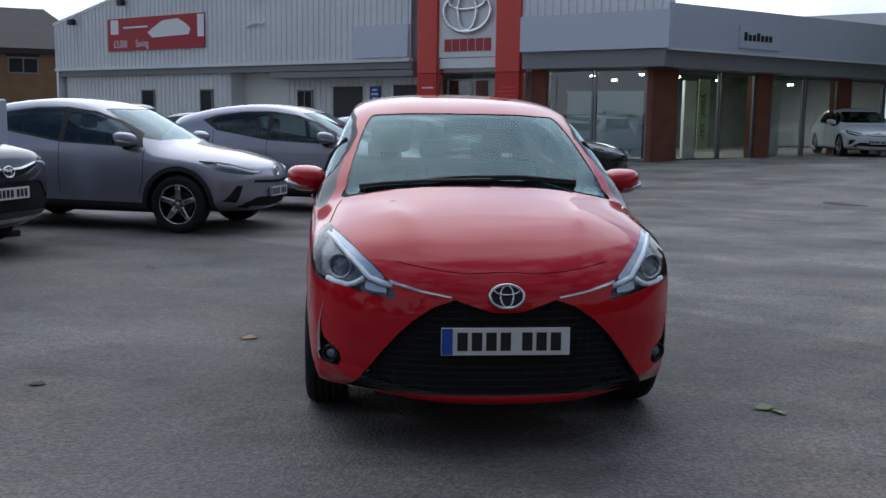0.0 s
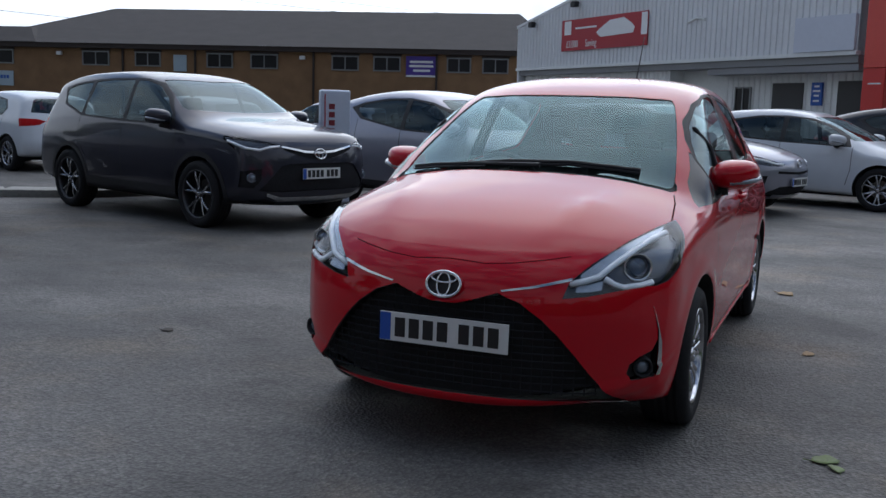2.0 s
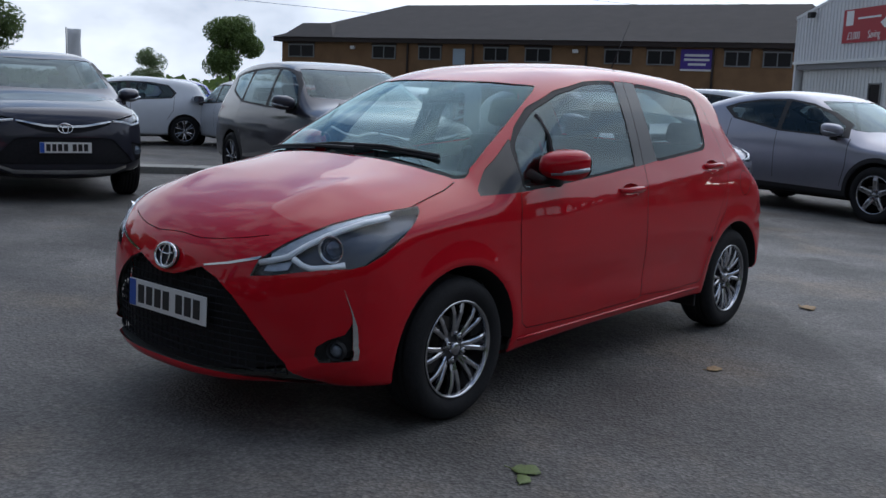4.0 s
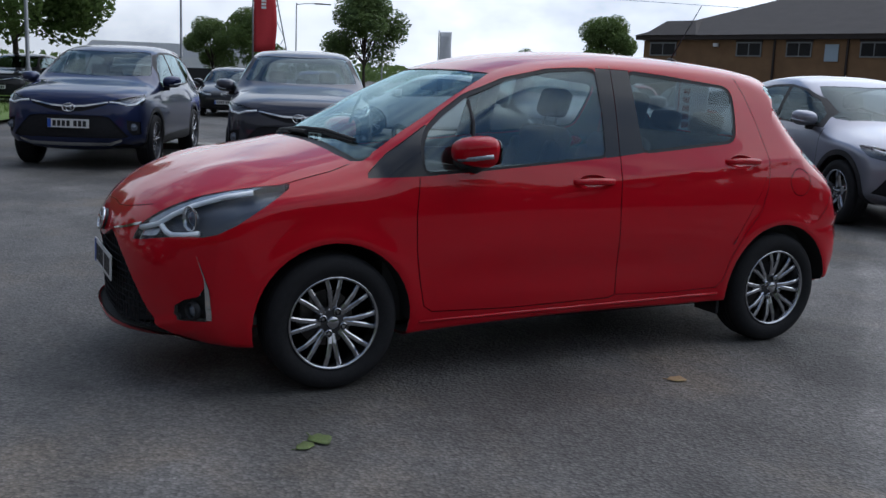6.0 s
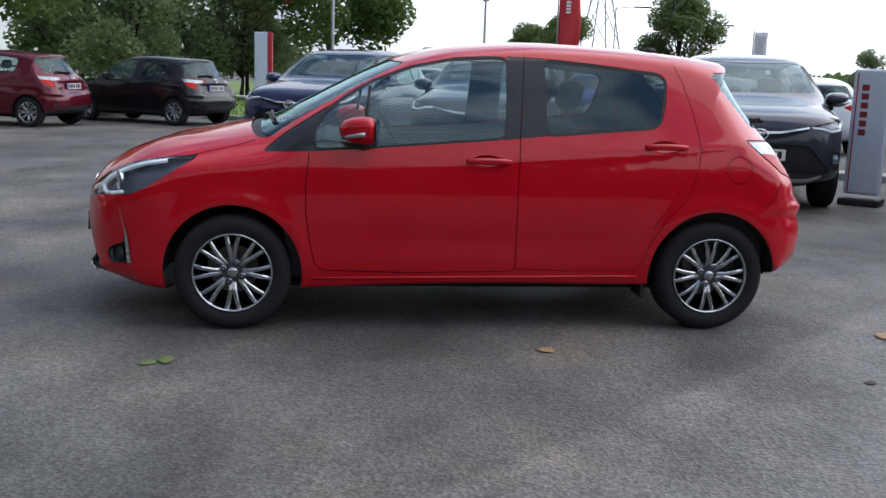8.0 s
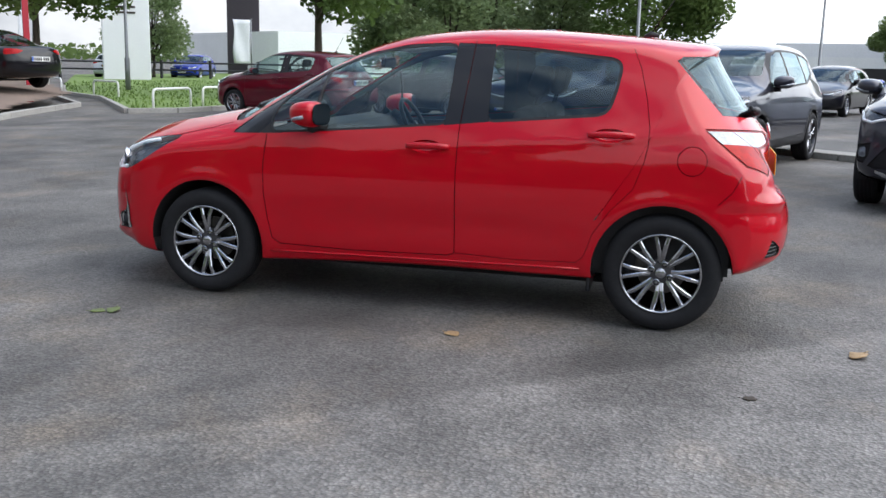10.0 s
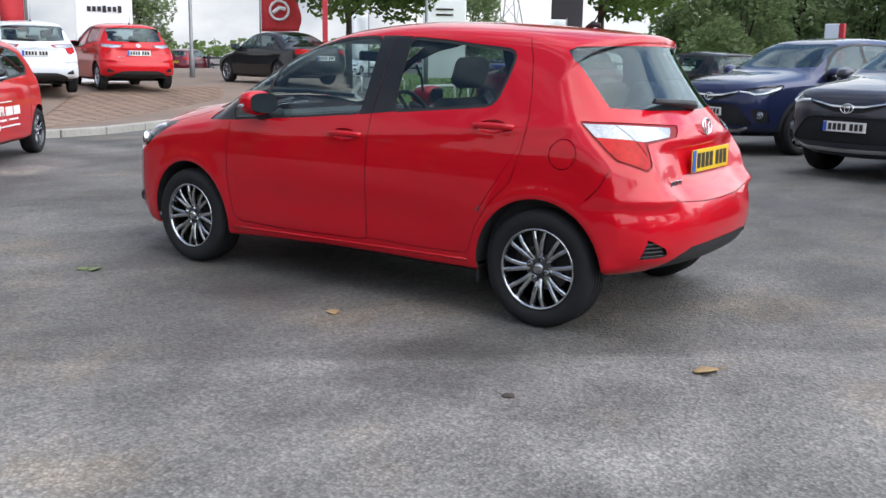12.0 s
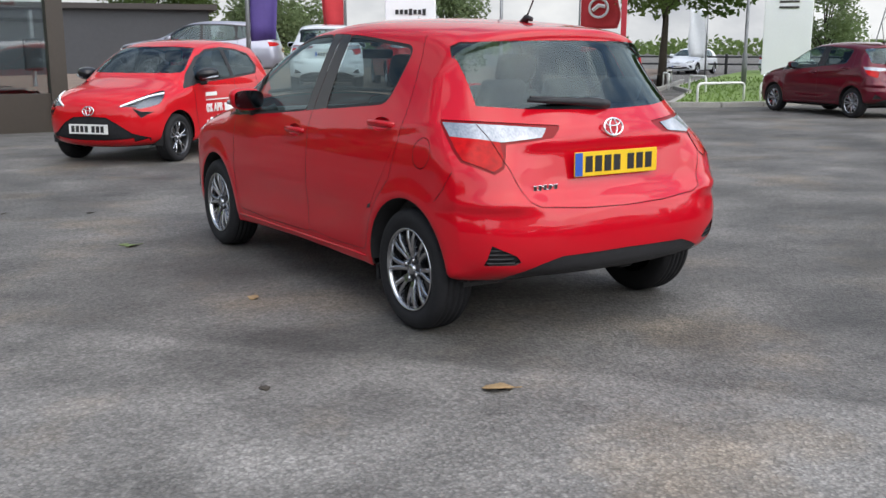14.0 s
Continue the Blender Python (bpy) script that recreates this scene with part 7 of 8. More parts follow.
    ellipse_badge(car, look((p.x + 0.012, 0, q["badge_z"]), (p.x - 1, 0, q["badge_z"] - 0.2)), 1.1)
    bm = bmesh.new()
    box(bm, (0, 0, q["outline"][0][1] + 0.02), (q["fa"] - q["ra"], q["half"] * 1.5, 0.06), 0.02)
    part("underbody", bm, GAP, car)
    return car


def repaint(car, colour, old):
    for o in car.children_recursive:
        if o.type == "MESH" and o.material_slots and o.material_slots[0].material == old:
            o.material_slots[0].link = "OBJECT"
            o.material_slots[0].material = colour
    return car


def another(car, m, label, colour=None, old=None):
    c = copy_thing(car, m)
    c["label"] = label
    return repaint(c, colour, old) if colour else c


GREY = paint("grey_paint", (0.038, 0.039, 0.054), 0.4)
SILVER = paint("silver_paint", (0.30, 0.305, 0.36), 0.6, 0.32)
DARK = paint("dark_grey_paint", (0.022, 0.022, 0.026), 0.4)
NAVY = paint("navy_paint", (0.018, 0.026, 0.075), 0.4)
BLUE = paint("blue_paint", (0.01, 0.03, 0.30), 0.2)
WHITE = paint("white_paint", (0.62, 0.65, 0.70))
JET = paint("black_paint", (0.006, 0.006, 0.008))
PLUM = paint("dark_red_paint", (0.10, 0.004, 0.014), 0.3)
POPPY = paint("bright_red_paint", (0.50, 0.006, 0.012))
PLANB = [(-2.6, 0.88), (-2.2, 0.93), (-1.8, 0.965), (-1.3, 0.99), (-0.8, 1.0), (0.0, 1.0), (0.9, 1.0), (1.3, 0.985), (1.7, 0.96), (2.1, 0.92), (2.5, 0.88)]
UPPERB = [(-2.6, 0.86), (-1.9, 0.90), (-1.4, 0.94), (-0.7, 0.98), (0.0, 1.0), (1.0, 1.0), (2.5, 1.0)]

SUV = dict(
    outline=[(-0.2, 0.24, 0.06, 2), (0.8, 0.24, 0.06, 2), (1.6, 0.235, 0.1, 2), (2.05, 0.25, 0.3, 2.3), (2.20, 0.32, 0.42, 3.2), (2.25, 0.46, 0.45, 3.5), (2.255, 0.62, 0.45, 3.5), (2.245, 0.76, 0.45, 3.5), (2.215, 0.885, 0.42, 3.5), (2.13, 0.985, 0.36, 3.5),
             (1.85, 1.055, 0.30, 3.5), (1.5, 1.11, 0.28, 3.5), (1.22, 1.15, 0.26, 3.5), (1.05, 1.20, 0.22, 3.5), (0.80, 1.33, 0.19, 3.5), (0.52, 1.475, 0.15, 3.5), (0.32, 1.56, 0.12, 3.5), (0.1, 1.615, 0.11, 3.5), (-0.3, 1.655, 0.10, 3.5), (-0.8, 1.66, 0.10, 3.5),
             (-1.4, 1.635, 0.10, 3.5), (-1.85, 1.595, 0.14, 2.7), (-2.05, 1.56, 0.2, 2.8), (-2.10, 1.50, 0.25, 2.8), (-2.17, 1.32, 0.28, 2.8), (-2.23, 1.10, 0.3, 2.8), (-2.28, 0.95, 0.32, 2.8), (-2.32, 0.75, 0.34, 2.8), (-2.345, 0.55, 0.34, 2.7), (-2.30, 0.38, 0.3, 2.4), (-2.05, 0.30, 0.12, 2), (-1.0, 0.245, 0.06, 2), (-0.2, 0.24, 0.06, 2)],
    section=scaled_section(0.912, 1.06, 1.66), plan=PLANB, upper=UPPERB, half=0.912, belt=1.06, fa=1.33, ra=-1.33, rz=0.352, arch=0.40, cowl=1.0, tub=-2.0, mx=0.72, spine=0.68,
    gaps=[[(0.93, 1.05), (0.92, 0.7), (0.86, 0.42)], [(-0.14, 1.05), (-0.13, 0.45)], [(-1.12, 1.12), (-1.10, 0.85), (-0.93, 0.66), (-0.86, 0.45)]],
    panes=[rounded([(0.84, 1.085), (0.80, 1.17), (0.60, 1.35), (0.36, 1.485), (0.10, 1.535), (-0.09, 1.545), (-0.08, 1.095)], 22), rounded([(-0.16, 1.547), (-0.6, 1.545), (-1.02, 1.525), (-1.06, 1.30), (-1.04, 1.135), (-0.15, 1.10)], 22), rounded([(-1.11, 1.52), (-1.45, 1.49), (-1.74, 1.44), (-1.62, 1.27), (-1.12, 1.145)], 18)],
    trim=[(0.90, 1.06), (0.84, 1.18), (0.62, 1.37), (0.37, 1.51), (0.10, 1.56), (-0.12, 1.57), (-0.6, 1.568), (-1.05, 1.548), (-1.5, 1.51), (-1.80, 1.455), (-1.66, 1.25), (-1.1, 1.115), (-0.12, 1.072)],
    screen=[(1.05, -0.01), (1.03, 0.3), (0.98, 0.55), (0.90, 0.70), (0.84, 0.72), (0.40, 0.62), (0.28, 0.585), (0.33, 0.35), (0.36, -0.01)],
    lamp=[(0.95, 0.99), (0.86, 0.985), (0.66, 0.935), (0.47, 0.885), (0.60, 0.868), (0.70, 0.832), (0.84, 0.845), (0.95, 0.86)], lamp_side=[(1.70, 1.02), (1.72, 0.95), (1.95, 0.82), (2.5, 0.7), (2.5, 1.1), (1.7, 1.1)],
    bar=[(0.50, 0.882), (0.62, 0.872), (0.71, 0.845), (0.80, 0.862), (0.85, 0.93)],
    dark=[[(-0.02, 0.80), (0.2, 0.81), (0.47, 0.868), (0.46, 0.845), (0.30, 0.79), (0.15, 0.755), (-0.02, 0.75)], [(-0.02, 0.705), (0.40, 0.705), (0.50, 0.685), (0.62, 0.56), (0.72, 0.44), (0.64, 0.42), (-0.02, 0.42)], [(0.70, 0.66), (0.84, 0.63), (0.84, 0.47), (0.76, 0.46), (0.71, 0.54)], [(-0.02, 0.30), (0.52, 0.31), (0.64, 0.35), (0.74, 0.33), (0.6, 0.26), (-0.02, 0.26)]],
    chrome=[[(-0.02, 0.826), (0.2, 0.838), (0.48, 0.888), (0.48, 0.872), (0.2, 0.816), (-0.02, 0.804)], [(-0.02, 0.355), (0.50, 0.365), (0.64, 0.41), (0.64, 0.38), (0.50, 0.32), (-0.02, 0.31)]],
    rear_pane=[(-0.02, 1.50), (0.55, 1.49), (0.66, 1.25), (0.66, 1.12), (-0.02, 1.10)], rear_side=[(-1.95, 1.6), (-2.1, 1.05), (-3, 1.0), (-3, 1.7)], tail=[(0.95, 1.08), (0.60, 1.06), (0.36, 1.02), (0.60, 0.97), (0.95, 0.93)], tail_side=[(-1.92, 1.15), (-2.02, 0.9), (-3, 0.8), (-3, 1.2)],
    clad=[(1.0, 0.40), (-1.0, 0.42), (-1.0, 0.1), (1.0, 0.1)], plate_z=0.60, rplate_z=0.85, badge_z=0.80, fog=(0.775, 0.565))

CROSS = dict(
    outline=[(-0.2, 0.22, 0.06, 2), (0.8, 0.22, 0.06, 2), (1.6, 0.215, 0.1, 2), (2.00, 0.24, 0.35, 2.3), (2.15, 0.32, 0.46, 2.4), (2.19, 0.46, 0.5, 2.4), (2.195, 0.60, 0.5, 2.4), (2.17, 0.71, 0.5, 2.4), (2.08, 0.80, 0.44, 2.4), (1.90, 0.87, 0.36, 2.4),
             (1.65, 0.935, 0.32, 2.4), (1.35, 0.985, 0.30, 2.5), (1.15, 1.02, 0.28, 2.6), (1.02, 1.06, 0.24, 2.6), (0.78, 1.19, 0.20, 2.6), (0.50, 1.335, 0.16, 2.6), (0.30, 1.43, 0.12, 2.6), (0.05, 1.505, 0.10, 2.6), (-0.3, 1.545, 0.10, 2.6), (-0.7, 1.54, 0.10, 2.6),
             (-1.15, 1.49, 0.11, 2.6), (-1.55, 1.41, 0.14, 2.6), (-1.75, 1.355, 0.2, 2.7), (-1.82, 1.29, 0.25, 2.7), (-1.95, 1.13, 0.28, 2.7), (-2.07, 0.99, 0.30, 2.7), (-2.12, 0.85, 0.34, 2.7), (-2.15, 0.60, 0.36, 2.6), (-2.12, 0.42, 0.3, 2.4), (-1.95, 0.30, 0.12, 2), (-1.0, 0.225, 0.06, 2), (-0.2, 0.22, 0.06, 2)],
    section=scaled_section(0.888, 0.98, 1.545), plan=PLANB, upper=UPPERB, half=0.888, belt=0.98, fa=1.32, ra=-1.32, rz=0.335, arch=0.385, cowl=0.98, tub=-1.85, mx=0.68, spine=0.62,
    gaps=[[(0.90, 0.97), (0.90, 0.65), (0.84, 0.40)], [(-0.20, 1.02), (-0.18, 0.42)], [(-1.05, 1.15), (-1.02, 0.85), (-0.90, 0.62)]],
    panes=[rounded([(0.80, 1.00), (0.74, 1.12), (0.50, 1.26), (0.22, 1.36), (-0.14, 1.41), (-0.15, 1.04)], 22), rounded([(-0.22, 1.41), (-0.6, 1.40), (-1.0, 1.345), (-1.12, 1.28), (-0.95, 1.17), (-0.22, 1.05)], 22)],
    trim=[(0.88, 0.975), (0.78, 1.14), (0.50, 1.285), (0.22, 1.385), (-0.18, 1.435), (-0.6, 1.425), (-1.02, 1.37), (-1.25, 1.30), (-1.0, 1.15), (-0.18, 1.02)],
    screen=[(1.02, -0.01), (1.00, 0.3), (0.95, 0.55), (0.86, 0.67), (0.80, 0.69), (0.36, 0.59), (0.25, 0.55), (0.30, 0.35), (0.33, -0.01)],
    lamp=[(0.95, 0.86), (0.72, 0.83), (0.55, 0.755), (0.36, 0.70), (0.52, 0.68), (0.70, 0.69), (0.95, 0.72)], lamp_side=[(1.52, 0.90), (1.55, 0.84), (1.80, 0.73), (2.5, 0.6), (2.5, 1.0), (1.5, 1.0)],
    bar=[(0.40, 0.705), (0.55, 0.72), (0.66, 0.76), (0.76, 0.80)],
    dark=[[(-0.02, 0.60), (0.5, 0.62), (0.52, 0.59), (-0.02, 0.565)], [(-0.02, 0.42), (0.45, 0.42), (0.60, 0.36), (0.68, 0.28), (0.55, 0.24), (-0.02, 0.24)], [(0.66, 0.56), (0.72, 0.56), (0.80, 0.38), (0.70, 0.36)]],
    rear_pane=[(-0.02, 1.30), (0.48, 1.29), (0.60, 1.13), (-0.02, 1.10)], rear_side=[(-1.70, 1.4), (-1.85, 1.05), (-3, 1.0), (-3, 1.5)], tail=[(0.95, 0.98), (0.58, 0.95), (0.50, 0.90), (0.60, 0.85), (0.95, 0.85)], tail_side=[(-1.60, 1.05), (-1.75, 0.8), (-3, 0.7), (-3, 1.1)],
    clad=[(1.0, 0.34), (-1.0, 0.36), (-1.0, 0.1), (1.0, 0.1)], plate_z=0.47, rplate_z=0.62, badge_z=0.71)

HATCH = dict(
    outline=[(-0.2, 0.19, 0.06, 2), (0.8, 0.19, 0.06, 2), (1.6, 0.185, 0.1, 2), (2.05, 0.20, 0.35, 2.3), (2.17, 0.27, 0.5, 2.4), (2.20, 0.42, 0.5, 2.4), (2.195, 0.55, 0.5, 2.4), (2.15, 0.65, 0.48, 2.4), (2.02, 0.735, 0.42, 2.4), (1.80, 0.81, 0.34, 2.4),
             (1.5, 0.885, 0.30, 2.5), (1.25, 0.935, 0.28, 2.5), (1.05, 0.99, 0.24, 2.6), (0.78, 1.12, 0.20, 2.6), (0.48, 1.26, 0.16, 2.6), (0.25, 1.355, 0.12, 2.6), (0.0, 1.42, 0.10, 2.6), (-0.4, 1.455, 0.10, 2.6), (-0.9, 1.44, 0.10, 2.6),
             (-1.4, 1.39, 0.11, 2.6), (-1.65, 1.35, 0.18, 2.7), (-1.74, 1.29, 0.24, 2.8), (-1.84, 1.14, 0.28, 2.8), (-1.93, 1.0, 0.30, 2.8), (-1.99, 0.88, 0.32, 2.8), (-2.05, 0.68, 0.34, 2.7), (-2.09, 0.50, 0.34, 2.6), (-2.05, 0.34, 0.3, 2.4), (-1.85, 0.26, 0.12, 2), (-1.0, 0.195, 0.06, 2), (-0.2, 0.19, 0.06, 2)],
    section=scaled_section(0.868, 0.92, 1.455), plan=PLANB, upper=UPPERB, half=0.868, belt=0.92, fa=1.30, ra=-1.30, rz=0.315, arch=0.36, cowl=1.0, tub=-1.75, mx=0.66, spine=0.56,
    gaps=[[(0.90, 0.91), (0.90, 0.6), (0.84, 0.36)], [(-0.18, 0.95), (-0.17, 0.36)], [(-1.10, 1.05), (-1.06, 0.75), (-0.92, 0.55)]],
    panes=[rounded([(0.80, 0.935), (0.74, 1.05), (0.50, 1.19), (0.22, 1.29), (-0.12, 1.325), (-0.13, 0.965)], 22), rounded([(-0.20, 1.325), (-0.6, 1.315), (-0.98, 1.26), (-1.10, 1.12), (-1.02, 1.03), (-0.20, 0.97)], 22)],
    trim=[(0.88, 0.91), (0.78, 1.07), (0.50, 1.215), (0.22, 1.315), (-0.16, 1.35), (-0.6, 1.34), (-1.0, 1.285), (-1.16, 1.12), (-1.04, 1.005), (-0.16, 0.945)],
    screen=[(1.04, -0.01), (1.02, 0.3), (0.96, 0.55), (0.87, 0.66), (0.80, 0.68), (0.36, 0.575), (0.22, 0.54), (0.27, 0.35), (0.30, -0.01)],
    lamp=[(0.95, 0.79), (0.72, 0.765), (0.52, 0.70), (0.36, 0.64), (0.55, 0.61), (0.70, 0.625), (0.95, 0.67)], lamp_side=[(1.50, 0.86), (1.53, 0.79), (1.78, 0.68), (2.5, 0.5), (2.5, 0.95), (1.5, 0.95)],
    bar=[(0.38, 0.645), (0.52, 0.65), (0.62, 0.68), (0.74, 0.72)],
    dark=[[(-0.02, 0.61), (0.3, 0.635), (0.32, 0.615), (-0.02, 0.585)], [(-0.02, 0.40), (0.50, 0.42), (0.66, 0.33), (0.60, 0.24), (-0.02, 0.24)], [(0.60, 0.50), (0.74, 0.50), (0.76, 0.36), (0.70, 0.36)]],
    rear_pane=[(-0.02, 1.31), (0.50, 1.30), (0.62, 1.06), (-0.02, 1.03)], rear_side=[(-1.62, 1.4), (-1.78, 1.0), (-3, 0.95), (-3, 1.5)], tail=[(0.95, 0.96), (0.56, 0.95), (0.42, 0.91), (0.56, 0.84), (0.95, 0.80)], tail_side=[(-1.62, 1.05), (-1.75, 0.8), (-3, 0.7), (-3, 1.1)],
    plate_z=0.43, rplate_z=0.72, badge_z=0.655)

CITY = dict(
    outline=[(-0.2, 0.19, 0.06, 2), (0.6, 0.19, 0.06, 2), (1.3, 0.185, 0.1, 2), (1.68, 0.20, 0.3, 2.3), (1.80, 0.27, 0.42, 2.4), (1.84, 0.42, 0.44, 2.4), (1.835, 0.58, 0.44, 2.4), (1.80, 0.70, 0.42, 2.4), (1.70, 0.79, 0.36, 2.4), (1.50, 0.87, 0.30, 2.5),
             (1.25, 0.935, 0.28, 2.5), (1.05, 0.985, 0.26, 2.6), (0.95, 1.03, 0.22, 2.6), (0.72, 1.17, 0.19, 2.6), (0.50, 1.295, 0.15, 2.6), (0.30, 1.375, 0.12, 2.6), (0.05, 1.43, 0.10, 2.6), (-0.35, 1.455, 0.10, 2.6), (-0.8, 1.44, 0.10, 2.6),
             (-1.15, 1.405, 0.11, 2.6), (-1.30, 1.37, 0.18, 2.7), (-1.37, 1.29, 0.22, 2.8), (-1.44, 1.12, 0.26, 2.8), (-1.50, 0.95, 0.28, 2.8), (-1.55, 0.75, 0.30, 2.7), (-1.60, 0.52, 0.30, 2.6), (-1.58, 0.36, 0.26, 2.4), (-1.42, 0.28, 0.12, 2), (-0.8, 0.195, 0.06, 2), (-0.2, 0.19, 0.06, 2)],
    section=scaled_section(0.798, 0.93, 1.455), plan=[(x * 0.82, w) for x, w in PLANB], upper=[(x * 0.78, w) for x, w in UPPERB], half=0.798, belt=0.93, fa=1.17, ra=-1.17, rz=0.285, arch=0.335, cowl=0.9, tub=-1.35, mx=0.58, spine=0.55,
    gaps=[[(0.80, 0.92), (0.80, 0.6), (0.74, 0.36)], [(-0.25, 0.96), (-0.24, 0.36)], [(-0.92, 0.98), (-0.85, 0.65), (-0.80, 0.42)]],
    panes=[rounded([(0.72, 0.95), (0.66, 1.08), (0.46, 1.21), (0.20, 1.30), (-0.18, 1.33), (-0.20, 0.98)], 22), rounded([(-0.28, 1.33), (-0.6, 1.31), (-0.92, 1.25), (-1.02, 1.10), (-0.92, 1.03), (-0.28, 0.99)], 22)],
    trim=[(0.98, 0.86), (0.80, 1.02), (0.66, 1.11), (0.46, 1.235), (0.20, 1.325), (-0.22, 1.355), (-0.6, 1.335), (-0.95, 1.27), (-1.06, 1.10), (-0.94, 1.0), (-0.22, 0.955), (0.70, 0.91)],
    screen=[(0.94, -0.01), (0.92, 0.3), (0.87, 0.50), (0.80, 0.60), (0.74, 0.62), (0.40, 0.54), (0.28, 0.50), (0.33, 0.3), (0.36, -0.01)],
    lamp=[(0.95, 0.88), (0.66, 0.86), (0.52, 0.77), (0.36, 0.67), (0.50, 0.675), (0.60, 0.64), (0.70, 0.64), (0.95, 0.72)], lamp_side=[(1.22, 0.93), (1.25, 0.86), (1.50, 0.70), (2.3, 0.5), (2.3, 1.0), (1.2, 1.0)],
    bar=[(0.38, 0.68), (0.50, 0.735), (0.60, 0.79), (0.68, 0.82)],
    dark=[[(-0.02, 0.565), (0.22, 0.555), (0.36, 0.48), (0.50, 0.375), (0.66, 0.32), (0.64, 0.24), (0.5, 0.205), (-0.02, 0.205)], [(0.50, 0.67), (0.60, 0.62), (0.70, 0.62), (0.60, 0.55)]],
    rear_pane=[(-0.02, 1.32), (0.48, 1.30), (0.58, 0.98), (-0.02, 0.90)], rear_side=[(-1.28, 1.4), (-1.40, 0.9), (-3, 0.85), (-3, 1.5)], tail=[(0.95, 1.0), (0.60, 1.0), (0.60, 0.70), (0.95, 0.70)], tail_side=[(-1.28, 1.05), (-1.36, 0.68), (-3, 0.6), (-3, 1.1)],
    plate_z=0.42, rplate_z=0.6, badge_z=0.625, mirror_mat=JET)

SALOON = dict(HATCH)
SALOON["outline"] = HATCH["outline"][:16] + [(0.0, 1.41, 0.10, 2.6), (-0.4, 1.435, 0.10, 2.6), (-0.8, 1.41, 0.11, 2.6), (-1.15, 1.32, 0.14, 2.6), (-1.50, 1.17, 0.18, 2.6), (-1.78, 1.08, 0.24, 2.6), (-2.15, 1.04, 0.26, 2.7), (-2.38, 1.0, 0.3, 2.7), (-2.45, 0.85, 0.34, 2.7), (-2.48, 0.6, 0.34, 2.6), (-2.42, 0.36, 0.3, 2.4), (-2.1, 0.26, 0.12, 2), (-1.0, 0.195, 0.06, 2), (-0.2, 0.19, 0.06, 2)]
SALOON["rear_pane"], SALOON["rear_side"], SALOON["ra"], SALOON["fa"] = [(-0.02, 1.36), (0.50, 1.34), (0.62, 1.12), (-0.02, 1.10)], [(-1.05, 1.5), (-1.2, 1.05), (-1.85, 1.05), (-1.85, 1.5)], -1.42, 1.35
SALOON["tail_side"] = [(-2.1, 1.1), (-2.2, 0.75), (-3, 0.7), (-3, 1.1)]

alloy_suv = wheel_master("fork", 0.352, 0.25, 0.22, ALLOY, 5, DARKALLOY)
alloy_cross = wheel_master("single", 0.335, 0.225, 0.21, ALLOY, 5)
alloy_hatch = wheel_master("fork", 0.315, 0.215, 0.20, ALLOY, 6)
alloy_city = wheel_master("fork", 0.285, 0.195, 0.18, ALLOY, 5, DARKALLOY)

suv = plain_car("sports_utility_vehicle", SUV, parked(-6.51, 9.28, -8.9), GREY, "dark grey sports utility vehicle parked in a row", alloy_suv)
another(suv, parked(-8.80, 6.33, -10), "dark grey sports utility vehicle with chrome grille line")
another(suv, parked(-10.55, 3.82, -14), "navy blue sports utility vehicle with chrome grille line", NAVY, GREY)
cross = plain_car("crossover_car", CROSS, parked(-4.58, 12.1, -8.9), SILVER, "silver grey crossover car beside a sign", alloy_cross)
another(cross, parked(-2.75, 14.7, -8.9), "silver crossover car with dark rear windows")
another(cross, parked(0.59, 20.0, -8.9), "dark grey crossover car parked by the showroom", DARK, SILVER)
hatch = plain_car("family_hatchback", HATCH, parked(-0.99, 17.05, -8.9), WHITE, "white family hatchback parked in a row", alloy_hatch)
another(hatch, parked(11.2, 31.4, -92), "white estate car parked beside the showroom glass")
another(hatch, parked(-14.95, 12.74, 171), "white hatchback with clear side windows")
another(hatch, parked(-13.1, 15.4, 171), "silver hatchback behind the front row", SILVER, WHITE)
another(hatch, parked(-11.2, 18.0, 171), "silver hatchback behind the front row", SILVER, WHITE)
another(suv, parked(-9.4, 20.9, 171), "white sports utility vehicle near the grey building", WHITE, GREY)
another(hatch, parked(-7.4, 23.5, 171), "white hatchback near the grey building")
another(hatch, parked(-17.0, 10.6, -104), "white hatchback standing across the second row")
another(hatch, parked(-21.0, 17.5, 171), "red hatchback in the third row", POPPY, WHITE)
another(hatch, parked(-22.9, 14.5, 171), "blue hatchback in the third row", BLUE, WHITE)
another(hatch, parked(-19.0, 20.2, 171), "white hatchback in the third row")
another(hatch, parked(-26.4, 7.0, -12), "dark grey hatchback facing the row", DARK, WHITE)
another(hatch, parked(-24.6, 9.4, -12), "bright blue hatchback facing the row", BLUE, WHITE)
another(hatch, parked(-28.4, 4.0, -12), "dark hatchback at the lot's edge", JET, WHITE)
another(suv, parked(-30.0, 0.6, -14), "dark sports utility vehicle at the lot's edge", DARK, GREY)
city = plain_car("city_car", CITY, parked(0.225, -1.79, 49.3), POPPY, "bright red city car with white advertising on its doors", alloy_city, bars=7)
saloon = plain_car("saloon_car", SALOON, pose(-12.6, -12.6, paving_z(-12.6, -12.6), 0, 0, -95), JET, "glossy black saloon car standing on the brick paving", alloy_hatch)
another(suv, pose(-3.2, -17.5, paving_z(-3, -17.5), 0, 0, -20), "silver sports utility vehicle behind the display car", SILVER, GREY)


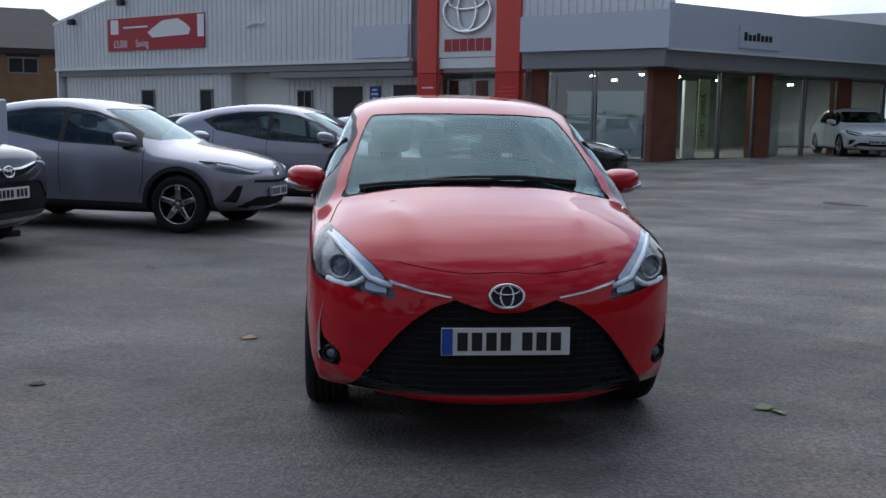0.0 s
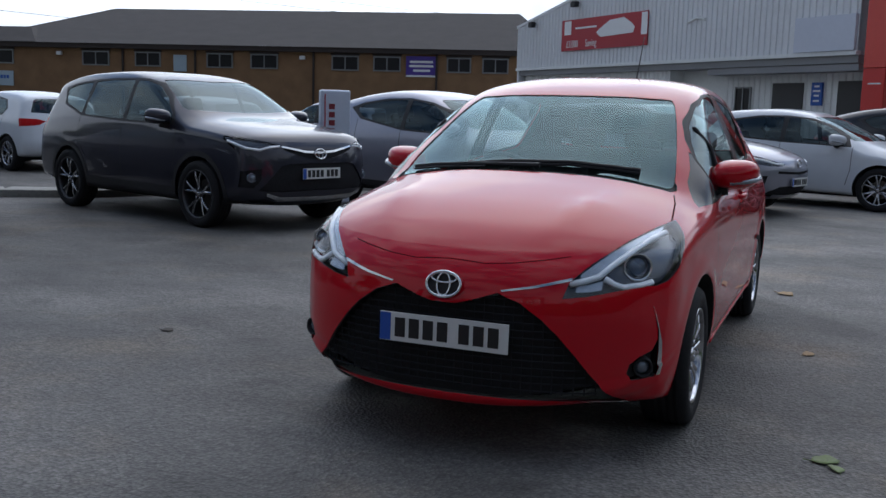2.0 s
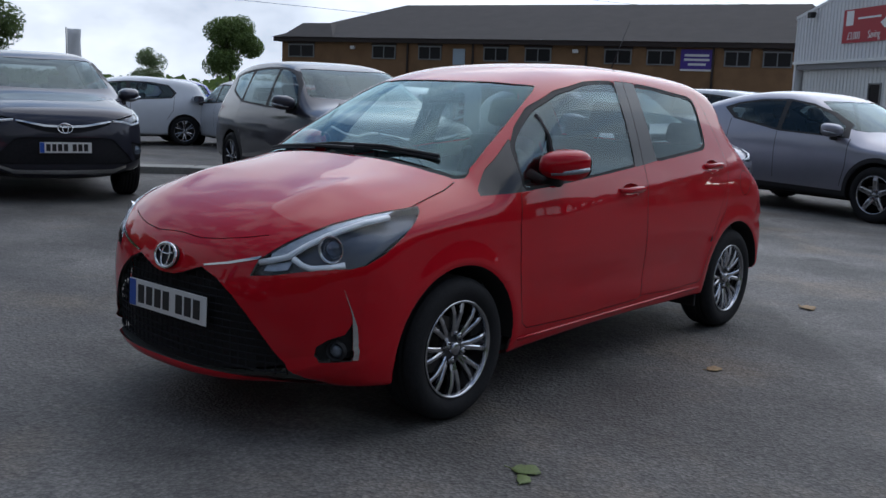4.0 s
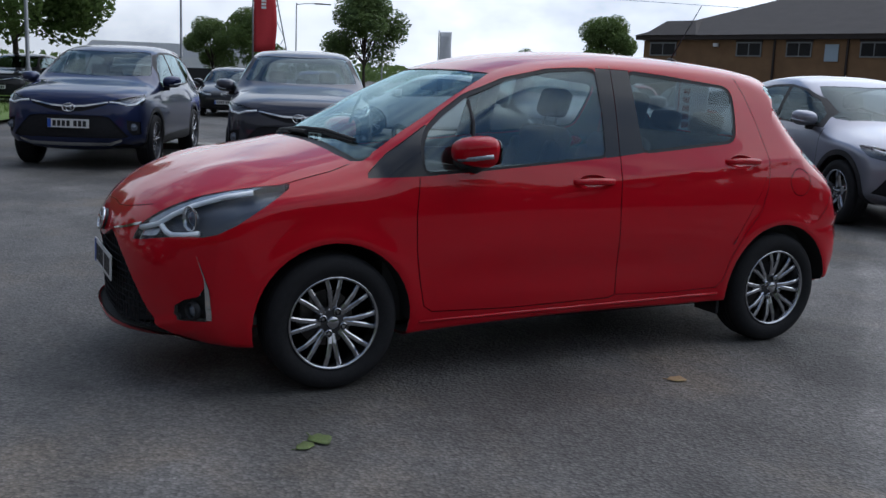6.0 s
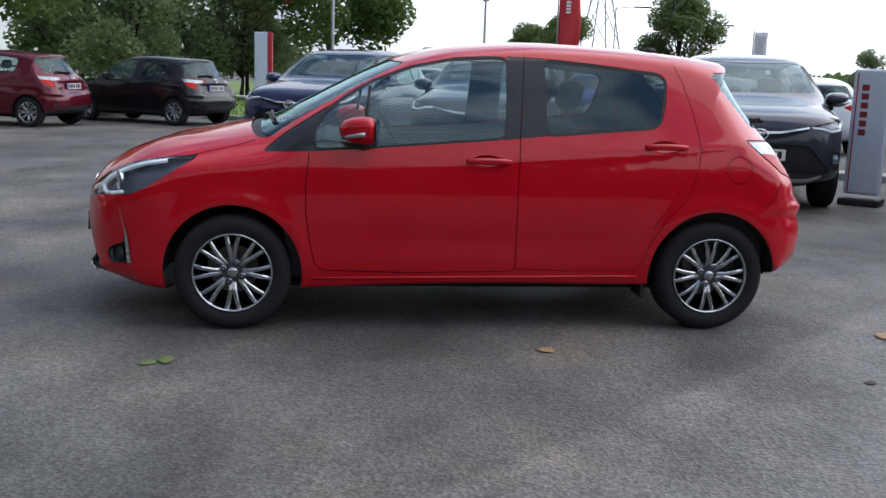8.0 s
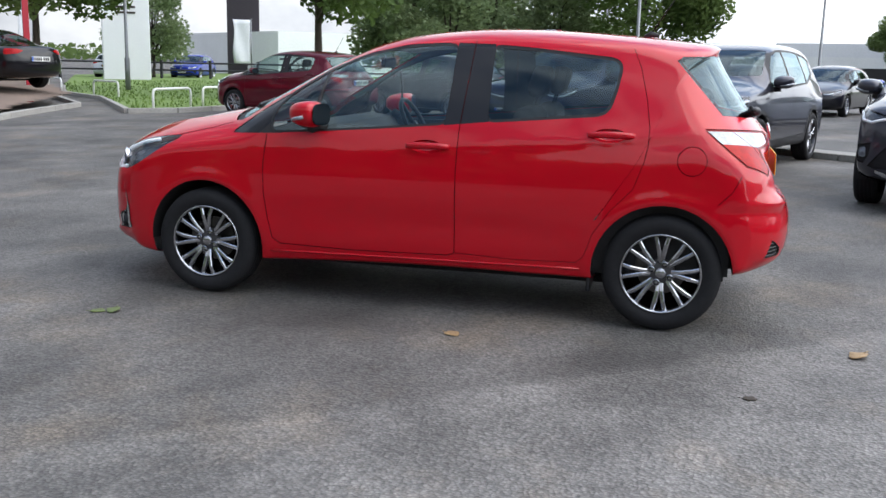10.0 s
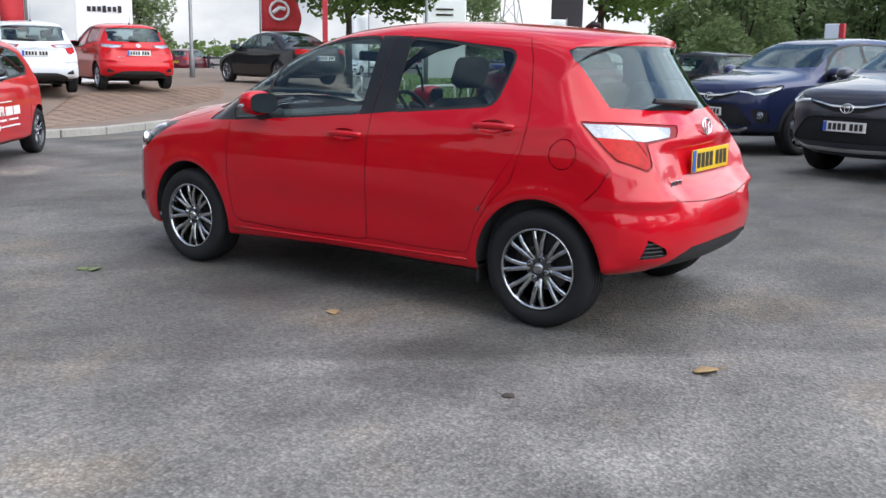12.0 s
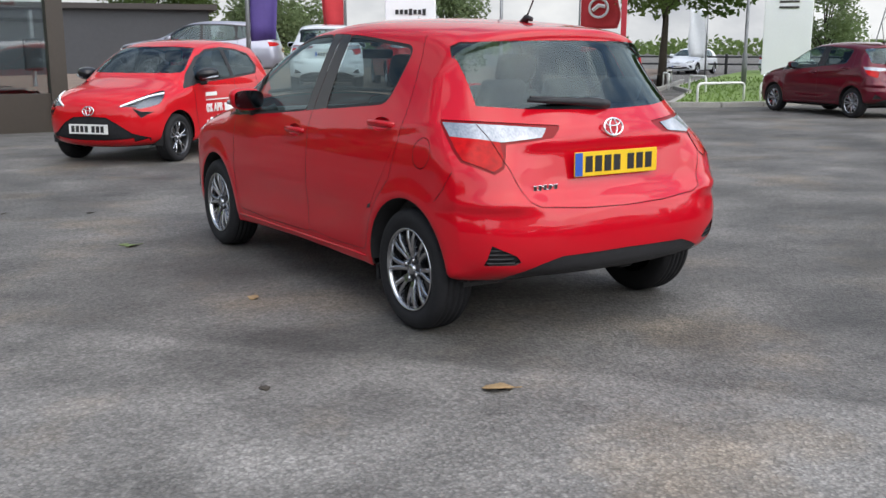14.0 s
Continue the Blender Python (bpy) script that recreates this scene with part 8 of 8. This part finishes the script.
def small_hatch(m, label, colour):
    c = another(hero, m, label, colour, RED)
    return repaint(c, PLATEWHITE, PLATEYELLOW)


small_hatch(parked(-16.4, -1.46, -112), "black five-door hatchback by the grass verge", JET)
small_hatch(parked(-14.1, -4.0, -97), "dark red five-door hatchback by the grass verge", PLUM)
small_hatch(pose(-5.0, -11.4, paving_z(-5, -11.4), 0, 0, -108), "white five-door hatchback on the brick paving", WHITE)
small_hatch(pose(-7.4, -11.9, paving_z(-7.4, -11.9), 0, 0, -103), "bright red hatchback on the brick paving", POPPY)
for x, y, deg, label, tone in ((-33.6, -33.4, 30, "white van-like car beyond the far fence", WHITE), (-38.4, -31.0, 200, "white hatchback beyond the far fence", WHITE), (-36.0, -36.5, 25, "silver hatchback beyond the far fence", SILVER), (-43.0, -29.5, 20, "blue hatchback beyond the far fence", BLUE), (-30.5, -37.5, 210, "white hatchback beyond the far fence", WHITE), (-27.0, -40.5, 215, "dark red hatchback beyond the far fence", PLUM)):
    another(hatch, parked(x, y, deg), label, tone, WHITE) if tone is not WHITE else another(hatch, parked(x, y, deg), label)
# white advertising on the city car's door
DECAL = material("white_decal", (0.75, 0.75, 0.74), 0.4)
side = Matrix(((-1, 0, 0, 0), (0, 0, 1, 0.801), (0, 1, 0, 0), (0, 0, 0, 1)))
for name, u0, u1, v0, v1 in (("slogan_bar", -0.56, -0.30, 0.755, 0.80), ("rule", -0.56, 0.10, 0.70, 0.712), ("price_bar", -0.10, 0.12, 0.55, 0.65), ("price_bar", 0.17, 0.38, 0.55, 0.65), ("small_print_bar", -0.30, -0.10, 0.49, 0.51), ("small_print_bar", 0.0, 0.3, 0.49, 0.51), ("offer_bar", -0.56, -0.32, 0.40, 0.455), ("offer_rule", -0.30, 0.35, 0.42, 0.435)):
    bm = bmesh.new()
    box(bm, ((u0 + u1) / 2, (v0 + v1) / 2, 0), (u1 - u0, v1 - v0, 0.012), 0, side)
    part(name, bm, DECAL, city, "white decal bar")
lettering("door_lettering", "0% APR", 0.15, DECAL, city, side @ Matrix.Translation((-0.36, 0.60, 0)), "white lettering", 0.006, 0.85, 0.002)
